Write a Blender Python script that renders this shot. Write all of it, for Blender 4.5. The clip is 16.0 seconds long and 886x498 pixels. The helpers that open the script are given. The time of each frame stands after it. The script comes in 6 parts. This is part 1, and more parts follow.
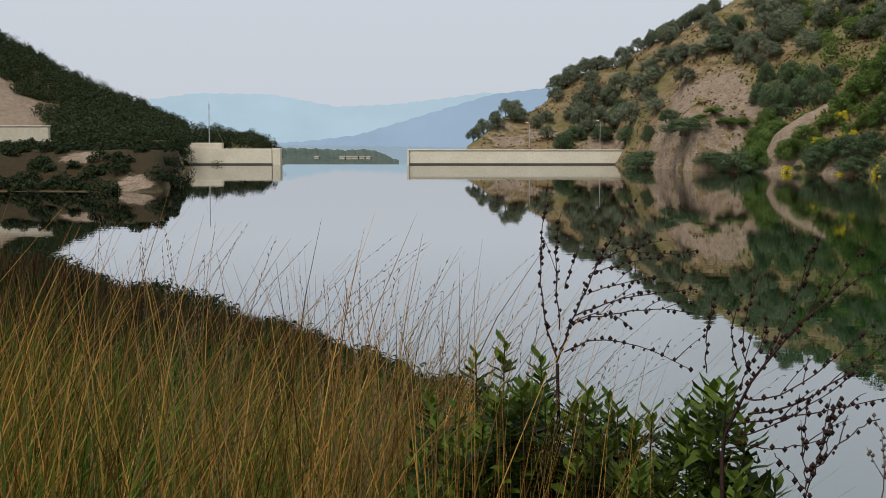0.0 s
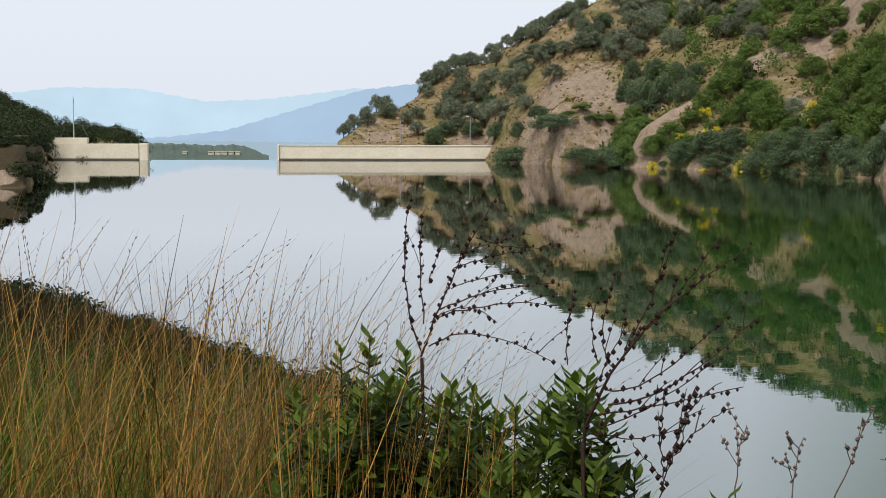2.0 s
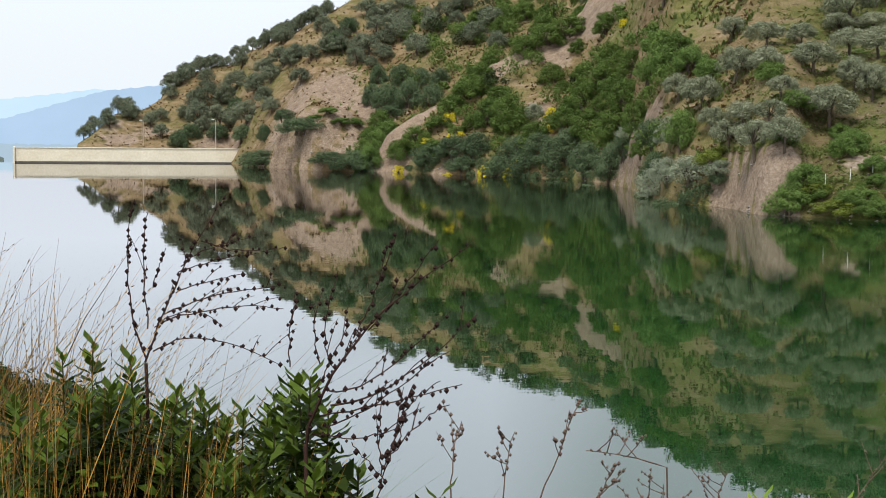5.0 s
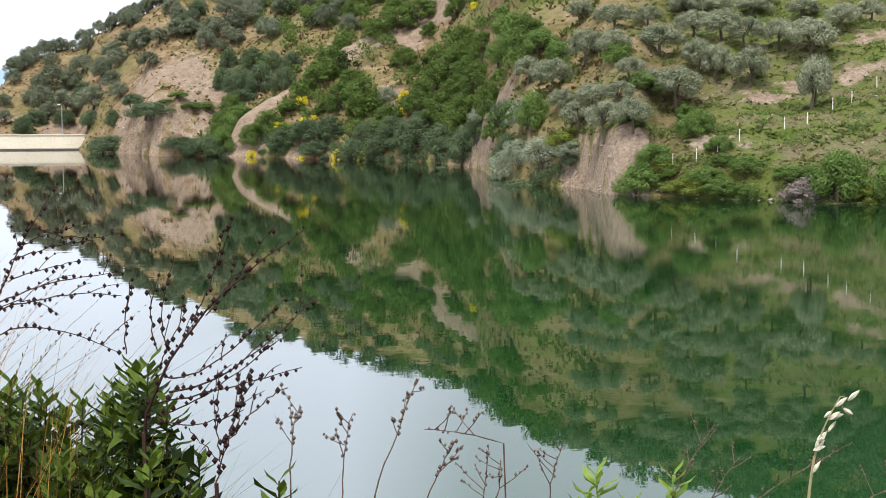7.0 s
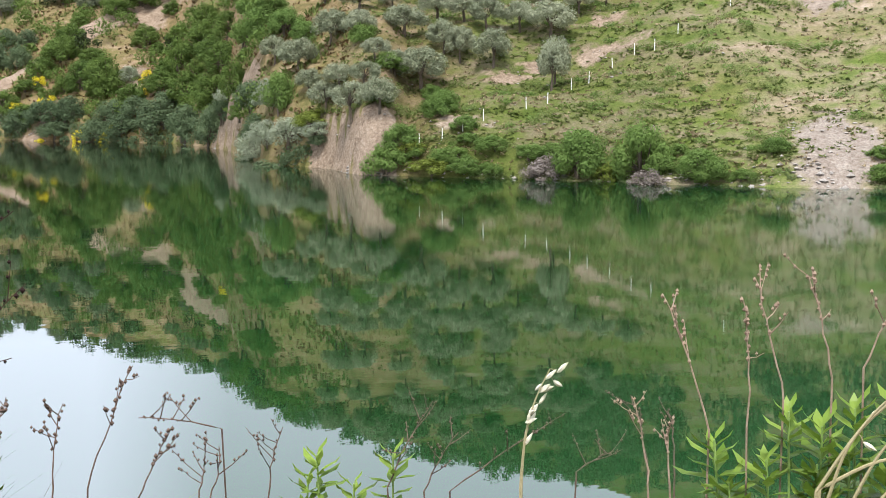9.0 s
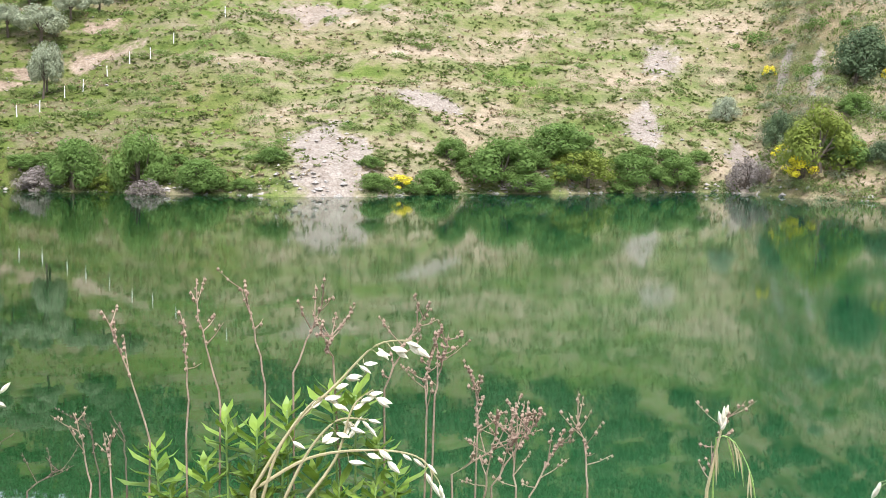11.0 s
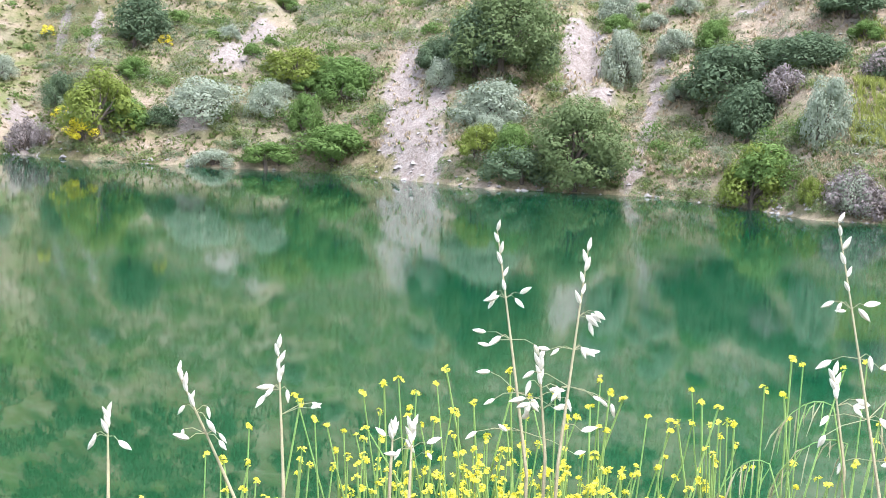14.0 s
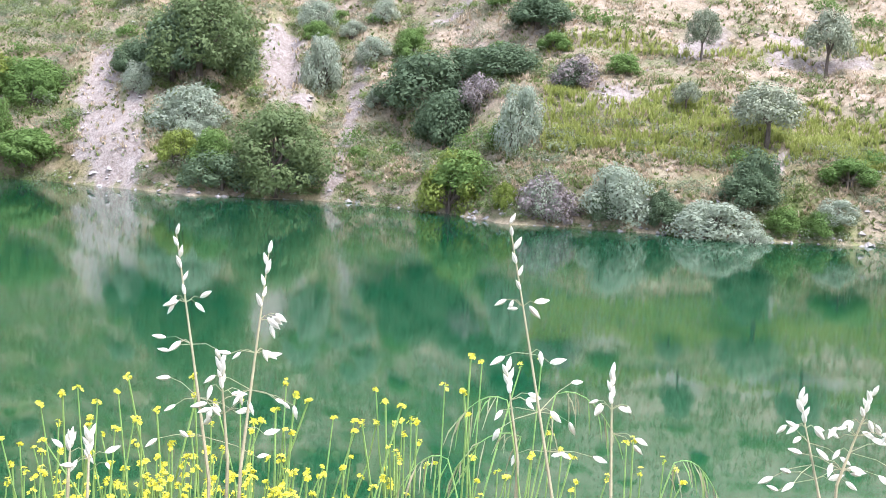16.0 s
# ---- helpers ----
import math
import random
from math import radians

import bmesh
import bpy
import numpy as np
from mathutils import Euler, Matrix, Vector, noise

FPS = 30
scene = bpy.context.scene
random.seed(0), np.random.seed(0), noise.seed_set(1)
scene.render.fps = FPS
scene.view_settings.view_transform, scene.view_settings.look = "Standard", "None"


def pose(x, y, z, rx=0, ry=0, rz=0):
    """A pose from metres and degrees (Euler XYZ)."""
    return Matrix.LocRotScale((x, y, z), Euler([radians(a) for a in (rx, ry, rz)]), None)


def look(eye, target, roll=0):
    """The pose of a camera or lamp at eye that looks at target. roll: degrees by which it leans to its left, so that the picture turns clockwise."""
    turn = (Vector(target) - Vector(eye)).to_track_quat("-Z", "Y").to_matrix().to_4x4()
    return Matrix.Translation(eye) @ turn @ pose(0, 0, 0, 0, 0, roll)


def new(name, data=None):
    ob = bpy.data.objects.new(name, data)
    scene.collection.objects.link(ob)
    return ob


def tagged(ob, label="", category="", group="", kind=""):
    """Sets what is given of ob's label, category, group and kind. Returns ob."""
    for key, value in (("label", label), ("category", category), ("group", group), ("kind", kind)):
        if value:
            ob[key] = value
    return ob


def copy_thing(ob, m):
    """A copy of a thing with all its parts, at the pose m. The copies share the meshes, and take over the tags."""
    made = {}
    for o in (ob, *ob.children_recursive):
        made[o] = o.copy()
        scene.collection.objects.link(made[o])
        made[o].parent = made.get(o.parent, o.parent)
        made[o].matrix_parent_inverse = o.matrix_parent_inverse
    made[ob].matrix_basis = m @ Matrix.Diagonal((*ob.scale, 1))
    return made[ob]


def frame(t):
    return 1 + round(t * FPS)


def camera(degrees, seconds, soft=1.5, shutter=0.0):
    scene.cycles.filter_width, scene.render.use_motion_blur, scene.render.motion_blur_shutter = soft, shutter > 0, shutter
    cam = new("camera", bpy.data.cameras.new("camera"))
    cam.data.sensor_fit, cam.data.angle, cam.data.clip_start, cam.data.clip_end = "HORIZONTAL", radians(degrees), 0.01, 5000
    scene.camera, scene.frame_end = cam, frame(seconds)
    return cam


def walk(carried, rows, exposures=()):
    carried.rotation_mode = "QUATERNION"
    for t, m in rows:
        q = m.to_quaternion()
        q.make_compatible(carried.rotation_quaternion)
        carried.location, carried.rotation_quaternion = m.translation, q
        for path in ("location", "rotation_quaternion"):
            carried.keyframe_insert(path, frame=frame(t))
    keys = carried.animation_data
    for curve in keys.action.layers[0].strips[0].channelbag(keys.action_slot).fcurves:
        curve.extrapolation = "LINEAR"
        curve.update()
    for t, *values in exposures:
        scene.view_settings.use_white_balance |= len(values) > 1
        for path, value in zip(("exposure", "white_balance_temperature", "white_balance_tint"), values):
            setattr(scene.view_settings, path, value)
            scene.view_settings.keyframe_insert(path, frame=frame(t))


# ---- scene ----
SOFT = 0.75
cam = camera(35.12, 16.0, soft=SOFT)
# seconds, place in metres (water level is z = 0), degrees to the right, up and of roll
ROWS = [
    (0.0, 0.000, 0.000, 7.001, -0.000, -4.600, -0.000),
    (0.5, 0.005, 0.013, 7.000, 1.026, -4.834, 0.166),
    (1.0, 0.012, 0.004, 6.999, 3.447, -5.140, 0.266),
    (1.5, 0.012, 0.000, 6.999, 4.237, -4.885, 0.045),
    (2.0, 0.014, 0.002, 6.999, 5.286, -4.775, -0.147),
    (2.5, 0.019, -0.002, 7.000, 6.481, -4.638, -0.275),
    (3.0, 0.024, -0.013, 7.001, 8.384, -4.736, -0.251),
    (3.5, 0.033, -0.019, 7.001, 10.551, -4.563, -0.405),
    (4.0, 0.042, -0.018, 6.999, 12.658, -4.751, -0.418),
    (4.2, 0.045, -0.019, 7.000, 13.398, -4.703, -0.556),
    (6.3, 0.064, -0.023, 6.995, 18.877, -4.810, -0.107),
    (6.5, 0.067, -0.028, 6.996, 19.586, -4.883, -0.145),
    (7.0, 0.079, -0.034, 6.996, 21.543, -5.200, -0.103),
    (7.5, 0.096, -0.031, 6.995, 23.430, -5.334, 0.316),
    (8.0, 0.106, -0.033, 6.995, 25.475, -5.697, 0.278),
    (8.2, 0.110, -0.028, 6.993, 26.248, -5.798, 0.101),
    (10.3, 0.156, -0.091, 7.002, 45.153, -5.719, 0.035),
    (10.5, 0.153, -0.105, 7.005, 47.161, -5.586, -0.165),
    (11.0, 0.148, -0.133, 7.008, 52.072, -5.486, -0.625),
    (11.5, 0.156, -0.145, 7.006, 56.685, -5.838, -1.317),
    (12.0, 0.162, -0.166, 7.006, 62.573, -6.288, -1.914),
    (12.5, 0.122, -0.208, 7.018, 69.116, -6.647, -2.285),
    (13.0, 0.099, -0.231, 7.019, 75.661, -6.429, -2.984),
    (13.5, 0.115, -0.227, 7.018, 78.782, -6.425, -2.903),
    (14.0, 0.123, -0.229, 7.018, 80.987, -6.171, -2.750),
    (14.5, 0.120, -0.239, 7.018, 84.286, -6.488, -3.065),
    (15.0, 0.128, -0.246, 7.019, 88.440, -6.156, -3.117),
    (15.5, 0.122, -0.253, 7.019, 91.284, -5.648, -3.137),
    (16.0, 0.119, -0.256, 7.016, 93.162, -5.290, -3.298),
]
EXPOSURES = [(0.0, -0.06, 6500, 10), (0.5, 0.14, 6500, 10), (1.0, 0.22, 6500, 10), (1.5, 0.3, 6500, 10), (4.0, 0.40, 6450, 10), (6.5, 0.86, 6350, 11), (8.0, 1.10, 6250, 12), (10.5, 1.42, 6150, 11), (12.5, 1.82, 5700, 14), (16.0, 1.86, 5550, 21)]
walk(cam, [(t, pose(x, y, z, 0, 0, -az) @ pose(0, 0, 0, 90 + pitch) @ pose(0, 0, 0, 0, 0, -roll))
           for t, x, y, z, az, pitch, roll in ROWS], EXPOSURES)

# ---- sky and sun: a bright overcast day ----
world = bpy.data.worlds.new("overcast_sky")
scene.world = world
world.use_nodes = True
wn, wl = world.node_tree.nodes, world.node_tree.links
wn.clear()
sky = wn.new("ShaderNodeTexSky")
sky.sky_type = "NISHITA"
sky.sun_disc = False
sky.sun_elevation, sky.sun_rotation = radians(60), radians(-141)
sky.air_density, sky.dust_density, sky.ozone_density = 1.0, 6.0, 1.0
veil = wn.new("ShaderNodeMix")
veil.data_type = "RGBA"
veil.inputs["Factor"].default_value = 0.86
veil.inputs["B"].default_value = (5.75, 6.15, 6.75, 1)
back = wn.new("ShaderNodeBackground")
back.inputs["Strength"].default_value = 0.12
wout = wn.new("ShaderNodeOutputWorld")
wl.new(sky.outputs["Color"], veil.inputs["A"])
wl.new(veil.outputs["Result"], back.inputs["Color"])
wl.new(back.outputs["Background"], wout.inputs["Surface"])
sun = new("sun", bpy.data.lights.new("sun", "SUN"))
sun.data.energy, sun.data.angle, sun.data.color = 2.3, radians(14), (1.0, 0.95, 0.87)
sun.matrix_world = look((-45, -55, 125), (0, 0, 0))


import functools

# ---- the shape of the land: heights by bearing (degrees right of ahead) and distance from the bank ----
FAR_SHORE = np.array([
    (-180, 190), (-30, 190), (-17, 186), (-13, 180), (-11.4, 178), (-10.8, 205), (-10.4, 352), (7, 352), (8.6, 310), (10.2, 288), (13.1, 282),
    (17.6, 257), (21.0, 243), (22.95, 211), (23.9, 178), (24.8, 160), (27.0, 149), (28.5, 136), (31.9, 131), (36.5, 126), (43.0, 120),
    (49.0, 118.5), (53.0, 125), (57.0, 127), (62.5, 134), (64.5, 133), (67.0, 126), (74.0, 124), (78.0, 120), (83.0, 111), (88.0, 112),
    (92.0, 108), (96.0, 98), (101.0, 98), (105.0, 97), (110.0, 100), (125.0, 112), (180, 120)])
CREST = np.array([  # bearing, elevation of the bare crest as seen from the bank
    (-30, 5.3), (-20, 4.8), (-17.4, 3.6), (-16.2, 2.95), (-15.3, 2.4), (-14.06, 1.75), (-12.3, 1.05), (-11.2, 0.5), (-10.1, 0.15), (-8.8, -0.1), (-7.2, -0.6), (-6.2, -1.6),
    (0.1, -1.6), (0.45, -0.6), (1.74, 0.0), (2.4, 0.78), (3.55, 1.15), (4.7, 1.86), (5.6, 2.42), (7.2, 3.25), (8.6, 3.9), (9.7, 4.35), (10.6, 4.9), (11.5, 5.4),
    (14, 6.4), (17, 7.2), (23.3, 8.6), (26.6, 10.0), (31.7, 11.7), (40, 14.5), (60, 17), (125, 17)])
SLOPE = np.array([(-30, 0.3), (-10, 0.25), (1, 0.36), (8, 0.42), (24, 0.46), (30, 0.42), (36, 0.38), (60, 0.42), (68, 0.55), (90, 0.55), (125, 0.5)])
NEAR_SHORE = np.array([(-180, 200), (-60, 130), (-25, 104), (-16.3, 78.5), (-13.3, 63.0), (-8.9, 51.5), (-4.3, 42.6), (-1.0, 37.6), (5, 27), (10, 20), (15, 17),
                       (25, 15), (40, 14), (70, 12.5), (110, 12.5), (130, 30), (160, 120), (180, 200)])


def table(tab, v):
    return np.interp(v, tab[:, 0], tab[:, 1])


def smooth(a, b, v):
    t = np.clip((v - a) / (b - a), 0, 1)
    return t * t * (3 - 2 * t)


@functools.lru_cache(None)
def wave_rows(scale, seed):
    rng = np.random.RandomState(seed)
    return [(rng.uniform(0, 6.283), rng.uniform(0.6, 1.7) * 6.283 / scale, rng.uniform(0, 6.283)) for k in range(7)]


def waves(x, y, scale, seed):
    """Soft, irregular bumps between about -1 and 1, the size of scale metres."""
    out = np.zeros(np.shape(x))
    for a, f, p in wave_rows(scale, seed):
        c, s = math.cos(a), math.sin(a)
        out = out + np.sin((x * c + y * s) * f + p + 0.8 * np.sin((x * s - y * c) * f * 0.7 + 2 * p))
    return out / 3.4


# the eroded left edges of the two nearer hillsides: distance from the water, bearing, width of bare rock in degrees
EDGE_1 = np.array([(0, 12.8, 1.45), (8, 13.3, 1.3), (14, 13.9, 0.8), (22, 15.0, 0.25), (38, 17.2, 1.6), (46, 18.5, 2.3), (60, 20.2, 2.4), (67, 21.0, 1.8), (76, 22.6, 1.4), (110, 27.0, 0.8)])
EDGE_2 = np.array([(0, 22.65, 0.75), (8, 23.1, 0.85), (17, 23.9, 0.6), (26, 24.6, 0.1)])


def beyond(tab, az, s):
    """Degrees to the right of an eroded edge, and the width of its bare rock there."""
    return az - np.interp(s, tab[:, 0], tab[:, 1]), np.interp(s, tab[:, 0], tab[:, 2])


def scarp(az):
    """The height of the red earth scarp at the foot of the olive grove."""
    return np.interp(az, [24.9, 25.6, 27.2, 29.0, 29.6, 30.3], [0.0, 0.6, 2.0, 3.2, 2.9, 0.0])


def rills(az, s):
    return (0.5 + 0.5 * np.sin(az * 2.7 + 1.1 * np.sin(az * 1.37 + 0.5) + 0.03 * s + 0.4 * np.sin(s * 0.21))) ** 3


def land(x, y):
    """Height of the ground at (x, y); the water stands at 0."""
    r = np.hypot(x, y)
    az = np.degrees(np.arctan2(x, y))
    # the near bank
    rn = table(NEAR_SHORE, az)
    q = r / rn
    near = 5.4 * (1 - np.clip(q, 0, 3) ** 1.25) + 0.25 * waves(x, y, 9, 3) * smooth(2, 8, r) * (q < 1.2) + 0.06 * waves(x, y, 2.2, 4) * smooth(1, 3, r)
    back = smooth(100, 140, np.abs(az - 20))
    near = near * (1 - back) + back * (5.4 + 0.05 * r + 0.5 * waves(x, y, 30, 5) * smooth(5, 30, r))
    # the far side
    rs = table(FAR_SHORE, az) + 1.2 * waves(x, y, 16, 11) * smooth(-20, 10, az)
    s = r - rs
    m = table(SLOPE, az)
    el = np.tan(np.radians(table(CREST, az)))
    sc = np.maximum((7 + rs * el) / np.maximum(m - el, 0.05), 4)      # distance to the crest
    zc = m * sc
    k = zc * 0.05 + 0.4
    up = zc - k * np.log1p(np.exp(np.clip((zc - m * s) / k, -40, 40)))
    up = np.where(s > sc, np.minimum(up, zc - 0.16 * (s - sc)), up)
    rough = smooth(1, 12, s)
    hill = up + rough * (1.0 * waves(x, y, 34, 21) + 0.45 * waves(x, y, 11, 22) + 0.16 * waves(x, y, 4.2, 23))
    bank = 1.3 * smooth(0.0, 3.0, s) * smooth(6, 14, az)                # cut bank along the water
    hill = hill + bank
    # terraces on the grassy slope
    tz = smooth(33, 38, az) * (1 - smooth(58, 64, az)) * smooth(6, 14, s)
    hill = hill + tz * 0.28 * np.sin(hill * 2.2 + 0.6 * waves(x, y, 40, 31))
    # the gully
    g = np.exp(-((az - 64.3 - 0.02 * s) / 1.3) ** 2) * smooth(0, 6, s)
    hill = hill - 2.2 * g
    # rills that the rain has cut into the bare bank
    hill = hill - 1.1 * rills(az, s) * smooth(66, 70, az) * (1 - 0.85 * smooth(94, 98, az)) * smooth(2, 14, s)
    # rock spurs above the water
    for a0, w0, h0, s0, s1 in SPURS:
        hill = hill + h0 * np.exp(-((az - a0) / w0) ** 2) * smooth(0, s0, s) * (1 - smooth(s0, s1, s))
    # the step up at the eroded edges, the round rock bluff and the earth scarp
    d1 = beyond(EDGE_1, az, s)[0]
    hill = hill + 4.2 * smooth(-0.35, 0.25, d1) * np.exp(-np.clip(d1, 0, 50) / 3.0) * smooth(0, 7, s) * (1 - smooth(80, 110, s))
    d2 = beyond(EDGE_2, az, s)[0]
    hill = hill + 3.6 * smooth(-0.3, 0.3, d2) * np.exp(-np.clip(d2, 0, 50) / 1.6) * smooth(0, 5, s) * (1 - smooth(26, 40, s))
    hill = hill + scarp(az) * smooth(0, 4.2, s) * (1 - smooth(9, 75, s))
    bx, by = (x - 56.6) * 0.982 - (y - 297.5) * 0.187, (x - 56.6) * 0.187 + (y - 297.5) * 0.982
    dome = 13.4 * np.clip(1 - ((bx / 15.5) ** 2 + (by / 16.0) ** 2) ** 0.9, 0, 1) ** 0.8 + 1.3 * waves(x, y, 6.5, 44) + 0.5 * waves(x, y, 3.4, 45)
    hill = np.where((bx / 15.5) ** 2 + (by / 16.0) ** 2 < 1, np.maximum(hill, dome), hill)
    # left spur: a low terrace before the hill
    left = 1 - smooth(-11.2, -10.2, az)
    terr = np.minimum(hill, 6.2 * smooth(0, 24, s) + 0.4 * waves(x, y, 12, 41) * rough)
    terr = np.where(s > 60, terr + (hill * 1.0 + 0 - terr) * smooth(60, 95, s), terr)
    zl = 7 + r * el
    rise = 5.0 + (np.maximum(zl, 5.0) - 5.0) * smooth(110, 330, s) + 0.8 * waves(x, y, 25, 42)
    hill = np.where(az < -10.4, np.where(s < 0, 0.3 * s, np.where(s < 330, np.where(s < 40, 5.0 * smooth(0, 22, s) + 0.3 * waves(x, y, 12, 41) * rough, rise), 7 + (rs + 330) * el - 0.1 * (s - 330))), hill)
    hill = np.where((az >= -10.4) & (az < 0.9) & (s > 0), np.where((az < -6.55) & (y > 353), np.minimum(3.4 + 0.05 * s, zl), -2 - 26 * smooth(4, 60, s)), hill)
    bed = np.maximum(-3.0, 0.3 * s)
    far = np.where(s > 0, hill, bed)
    out = np.maximum(near, far)
    # the valley and plain beyond the dam
    flat = smooth(620, 900, r)
    plain = -38 + 3 * waves(x, y, 400, 51)
    return out * (1 - flat) + plain * flat


SPURS = [(79.5, 2.2, 3.0, 12, 40)]


# ---- materials ----
def nodes(name):
    m = bpy.data.materials.new(name)
    m.use_nodes = True
    n, l = m.node_tree.nodes, m.node_tree.links
    return m, n, l, n["Principled BSDF"]


def ramp(n, l, fac, stops):
    r = n.new("ShaderNodeValToRGB")
    while len(r.color_ramp.elements) < len(stops):
        r.color_ramp.elements.new(0.5)
    for e, (p, c) in zip(r.color_ramp.elements, stops):
        e.position, e.color = p, (*c, 1)
    l.new(fac, r.inputs["Fac"])
    return r.outputs["Color"]


def noise_tex(n, l, scale, detail=5.0, rough=0.6, vec=None):
    t = n.new("ShaderNodeTexNoise")
    t.inputs["Scale"].default_value, t.inputs["Detail"].default_value, t.inputs["Roughness"].default_value = scale, detail, rough
    if vec is None:
        vec = n.new("ShaderNodeNewGeometry").outputs["Position"]
    l.new(vec, t.inputs["Vector"])
    return t.outputs["Fac"]


def mix(n, l, fac, a, b):
    m = n.new("ShaderNodeMix")
    m.data_type = "RGBA"
    for s, v in (("Factor", fac), ("A", a), ("B", b)):
        if isinstance(v, (tuple, float)):
            m.inputs[s].default_value = v if isinstance(v, float) else (*v, 1)
        else:
            l.new(v, m.inputs[s])
    return m.outputs["Result"]


def bump(n, l, p, height, strength, dist):
    b = n.new("ShaderNodeBump")
    b.inputs["Strength"].default_value, b.inputs["Distance"].default_value = strength, dist
    l.new(height, b.inputs["Height"])
    l.new(b.outputs["Normal"], p.inputs["Normal"])


def leafy(name, dark, light, rough=0.55, trans=0.25, spread=0.5):
    """Leaves: the colour differs from clump to clump and from plant to plant."""
    m, n, l, p = nodes(name)
    isl = n.new("ShaderNodeNewGeometry").outputs["Random Per Island"]
    obj = n.new("ShaderNodeObjectInfo").outputs["Random"]
    add = n.new("ShaderNodeMath")
    add.operation = "MULTIPLY_ADD"
    l.new(obj, add.inputs[0])
    add.inputs[1].default_value = spread
    half = n.new("ShaderNodeMath")
    half.operation = "MULTIPLY"
    l.new(isl, half.inputs[0])
    half.inputs[1].default_value = 1 - spread
    l.new(half.outputs[0], add.inputs[2])
    col = ramp(n, l, add.outputs[0], [(0.0, dark), (1.0, light)])
    l.new(col, p.inputs["Base Color"])
    p.inputs["Roughness"].default_value = rough
    p.inputs["Specular IOR Level"].default_value = 0.12
    tr = n.new("ShaderNodeBsdfTranslucent")
    l.new(col, tr.inputs["Color"])
    ms = n.new("ShaderNodeMixShader")
    ms.inputs[0].default_value = trans
    l.new(p.outputs[0], ms.inputs[1])
    l.new(tr.outputs[0], ms.inputs[2])
    l.new(ms.outputs[0], n["Material Output"].inputs["Surface"])
    return m


def plain(name, a, b, scale, rough=0.8, bump_d=0.0, fine=8.0, spec=0.3):
    """Two colours mottled at two sizes, with a fine relief."""
    m, n, l, p = nodes(name)
    big = noise_tex(n, l, scale)
    small = noise_tex(n, l, scale * fine)
    av = n.new("ShaderNodeMath")
    av.operation = "MULTIPLY_ADD"
    l.new(small, av.inputs[0])
    av.inputs[1].default_value = 0.5
    h2 = n.new("ShaderNodeMath")
    h2.operation = "MULTIPLY"
    h2.inputs[1].default_value = 0.5
    l.new(big, h2.inputs[0])
    l.new(h2.outputs[0], av.inputs[2])
    l.new(ramp(n, l, av.outputs[0], [(0.32, a), (0.68, b)]), p.inputs["Base Color"])
    p.inputs["Roughness"].default_value, p.inputs["Specular IOR Level"].default_value = rough, spec
    if bump_d:
        bump(n, l, p, small, 0.7, bump_d)
    return m


# the ground: grass, earth and bare rock, told apart by two painted masks
M_GROUND, n, l, p = nodes("hillside")
att = n.new("ShaderNodeAttribute")
att.attribute_name = "cover"
sep = n.new("ShaderNodeSeparateColor")
l.new(att.outputs["Color"], sep.inputs["Color"])
geo = n.new("ShaderNodeNewGeometry").outputs["Position"]
contour = n.new("ShaderNodeMapping")
contour.inputs["Scale"].default_value = (0.06, 0.06, 0.6)
l.new(geo, contour.inputs["Vector"])
n1, n2, n3 = noise_tex(n, l, 1.0, 6, 0.62, contour.outputs["Vector"]), noise_tex(n, l, 0.55, 6, 0.65, geo), noise_tex(n, l, 2.6, 5, 0.7, geo)
av = n.new("ShaderNodeMath")
av.operation = "MULTIPLY_ADD"
l.new(n2, av.inputs[0])
av.inputs[1].default_value = 0.5
h2 = n.new("ShaderNodeMath")
h2.operation = "MULTIPLY"
h2.inputs[1].default_value = 0.5
l.new(n1, h2.inputs[0])
l.new(h2.outputs[0], av.inputs[2])
green = ramp(n, l, av.outputs[0], [(0.38, (0.062, 0.104, 0.015)), (0.47, (0.112, 0.150, 0.030)), (0.55, (0.160, 0.155, 0.076)), (0.64, (0.245, 0.20, 0.14))])
dry = ramp(n, l, av.outputs[0], [(0.36, (0.080, 0.074, 0.027)), (0.46, (0.155, 0.112, 0.055)), (0.56, (0.230, 0.165, 0.094)), (0.68, (0.29, 0.22, 0.145))])
rock_n = n.new("ShaderNodeMath")
rock_n.operation = "MULTIPLY_ADD"
l.new(n3, rock_n.inputs[0])
rock_n.inputs[1].default_value = 0.6
rock_h = n.new("ShaderNodeMath")
rock_h.operation = "MULTIPLY"
rock_h.inputs[1].default_value = 0.4
l.new(n2, rock_h.inputs[0])
l.new(rock_h.outputs[0], rock_n.inputs[2])
rock = ramp(n, l, rock_n.outputs[0], [(0.3, (0.105, 0.083, 0.066)), (0.43, (0.205, 0.166, 0.138)), (0.55, (0.265, 0.228, 0.192)), (0.72, (0.36, 0.322, 0.284))])
c = mix(n, l, sep.outputs["Red"], dry, green)
pale = ramp(n, l, av.outputs[0], [(0.36, (0.130, 0.135, 0.062)), (0.46, (0.205, 0.178, 0.112)), (0.55, (0.285, 0.225, 0.155)), (0.68, (0.38, 0.315, 0.25))])
c = mix(n, l, att.outputs["Alpha"], c, pale)
edge = n.new("ShaderNodeMath")
edge.operation = "MULTIPLY_ADD"
l.new(n2, edge.inputs[0])
edge.inputs[1].default_value = 1.5
sub = n.new("ShaderNodeMath")
sub.operation = "SUBTRACT"
l.new(sep.outputs["Green"], sub.inputs[0])
sub.inputs[1].default_value = 0.78
l.new(sub.outputs[0], edge.inputs[2])
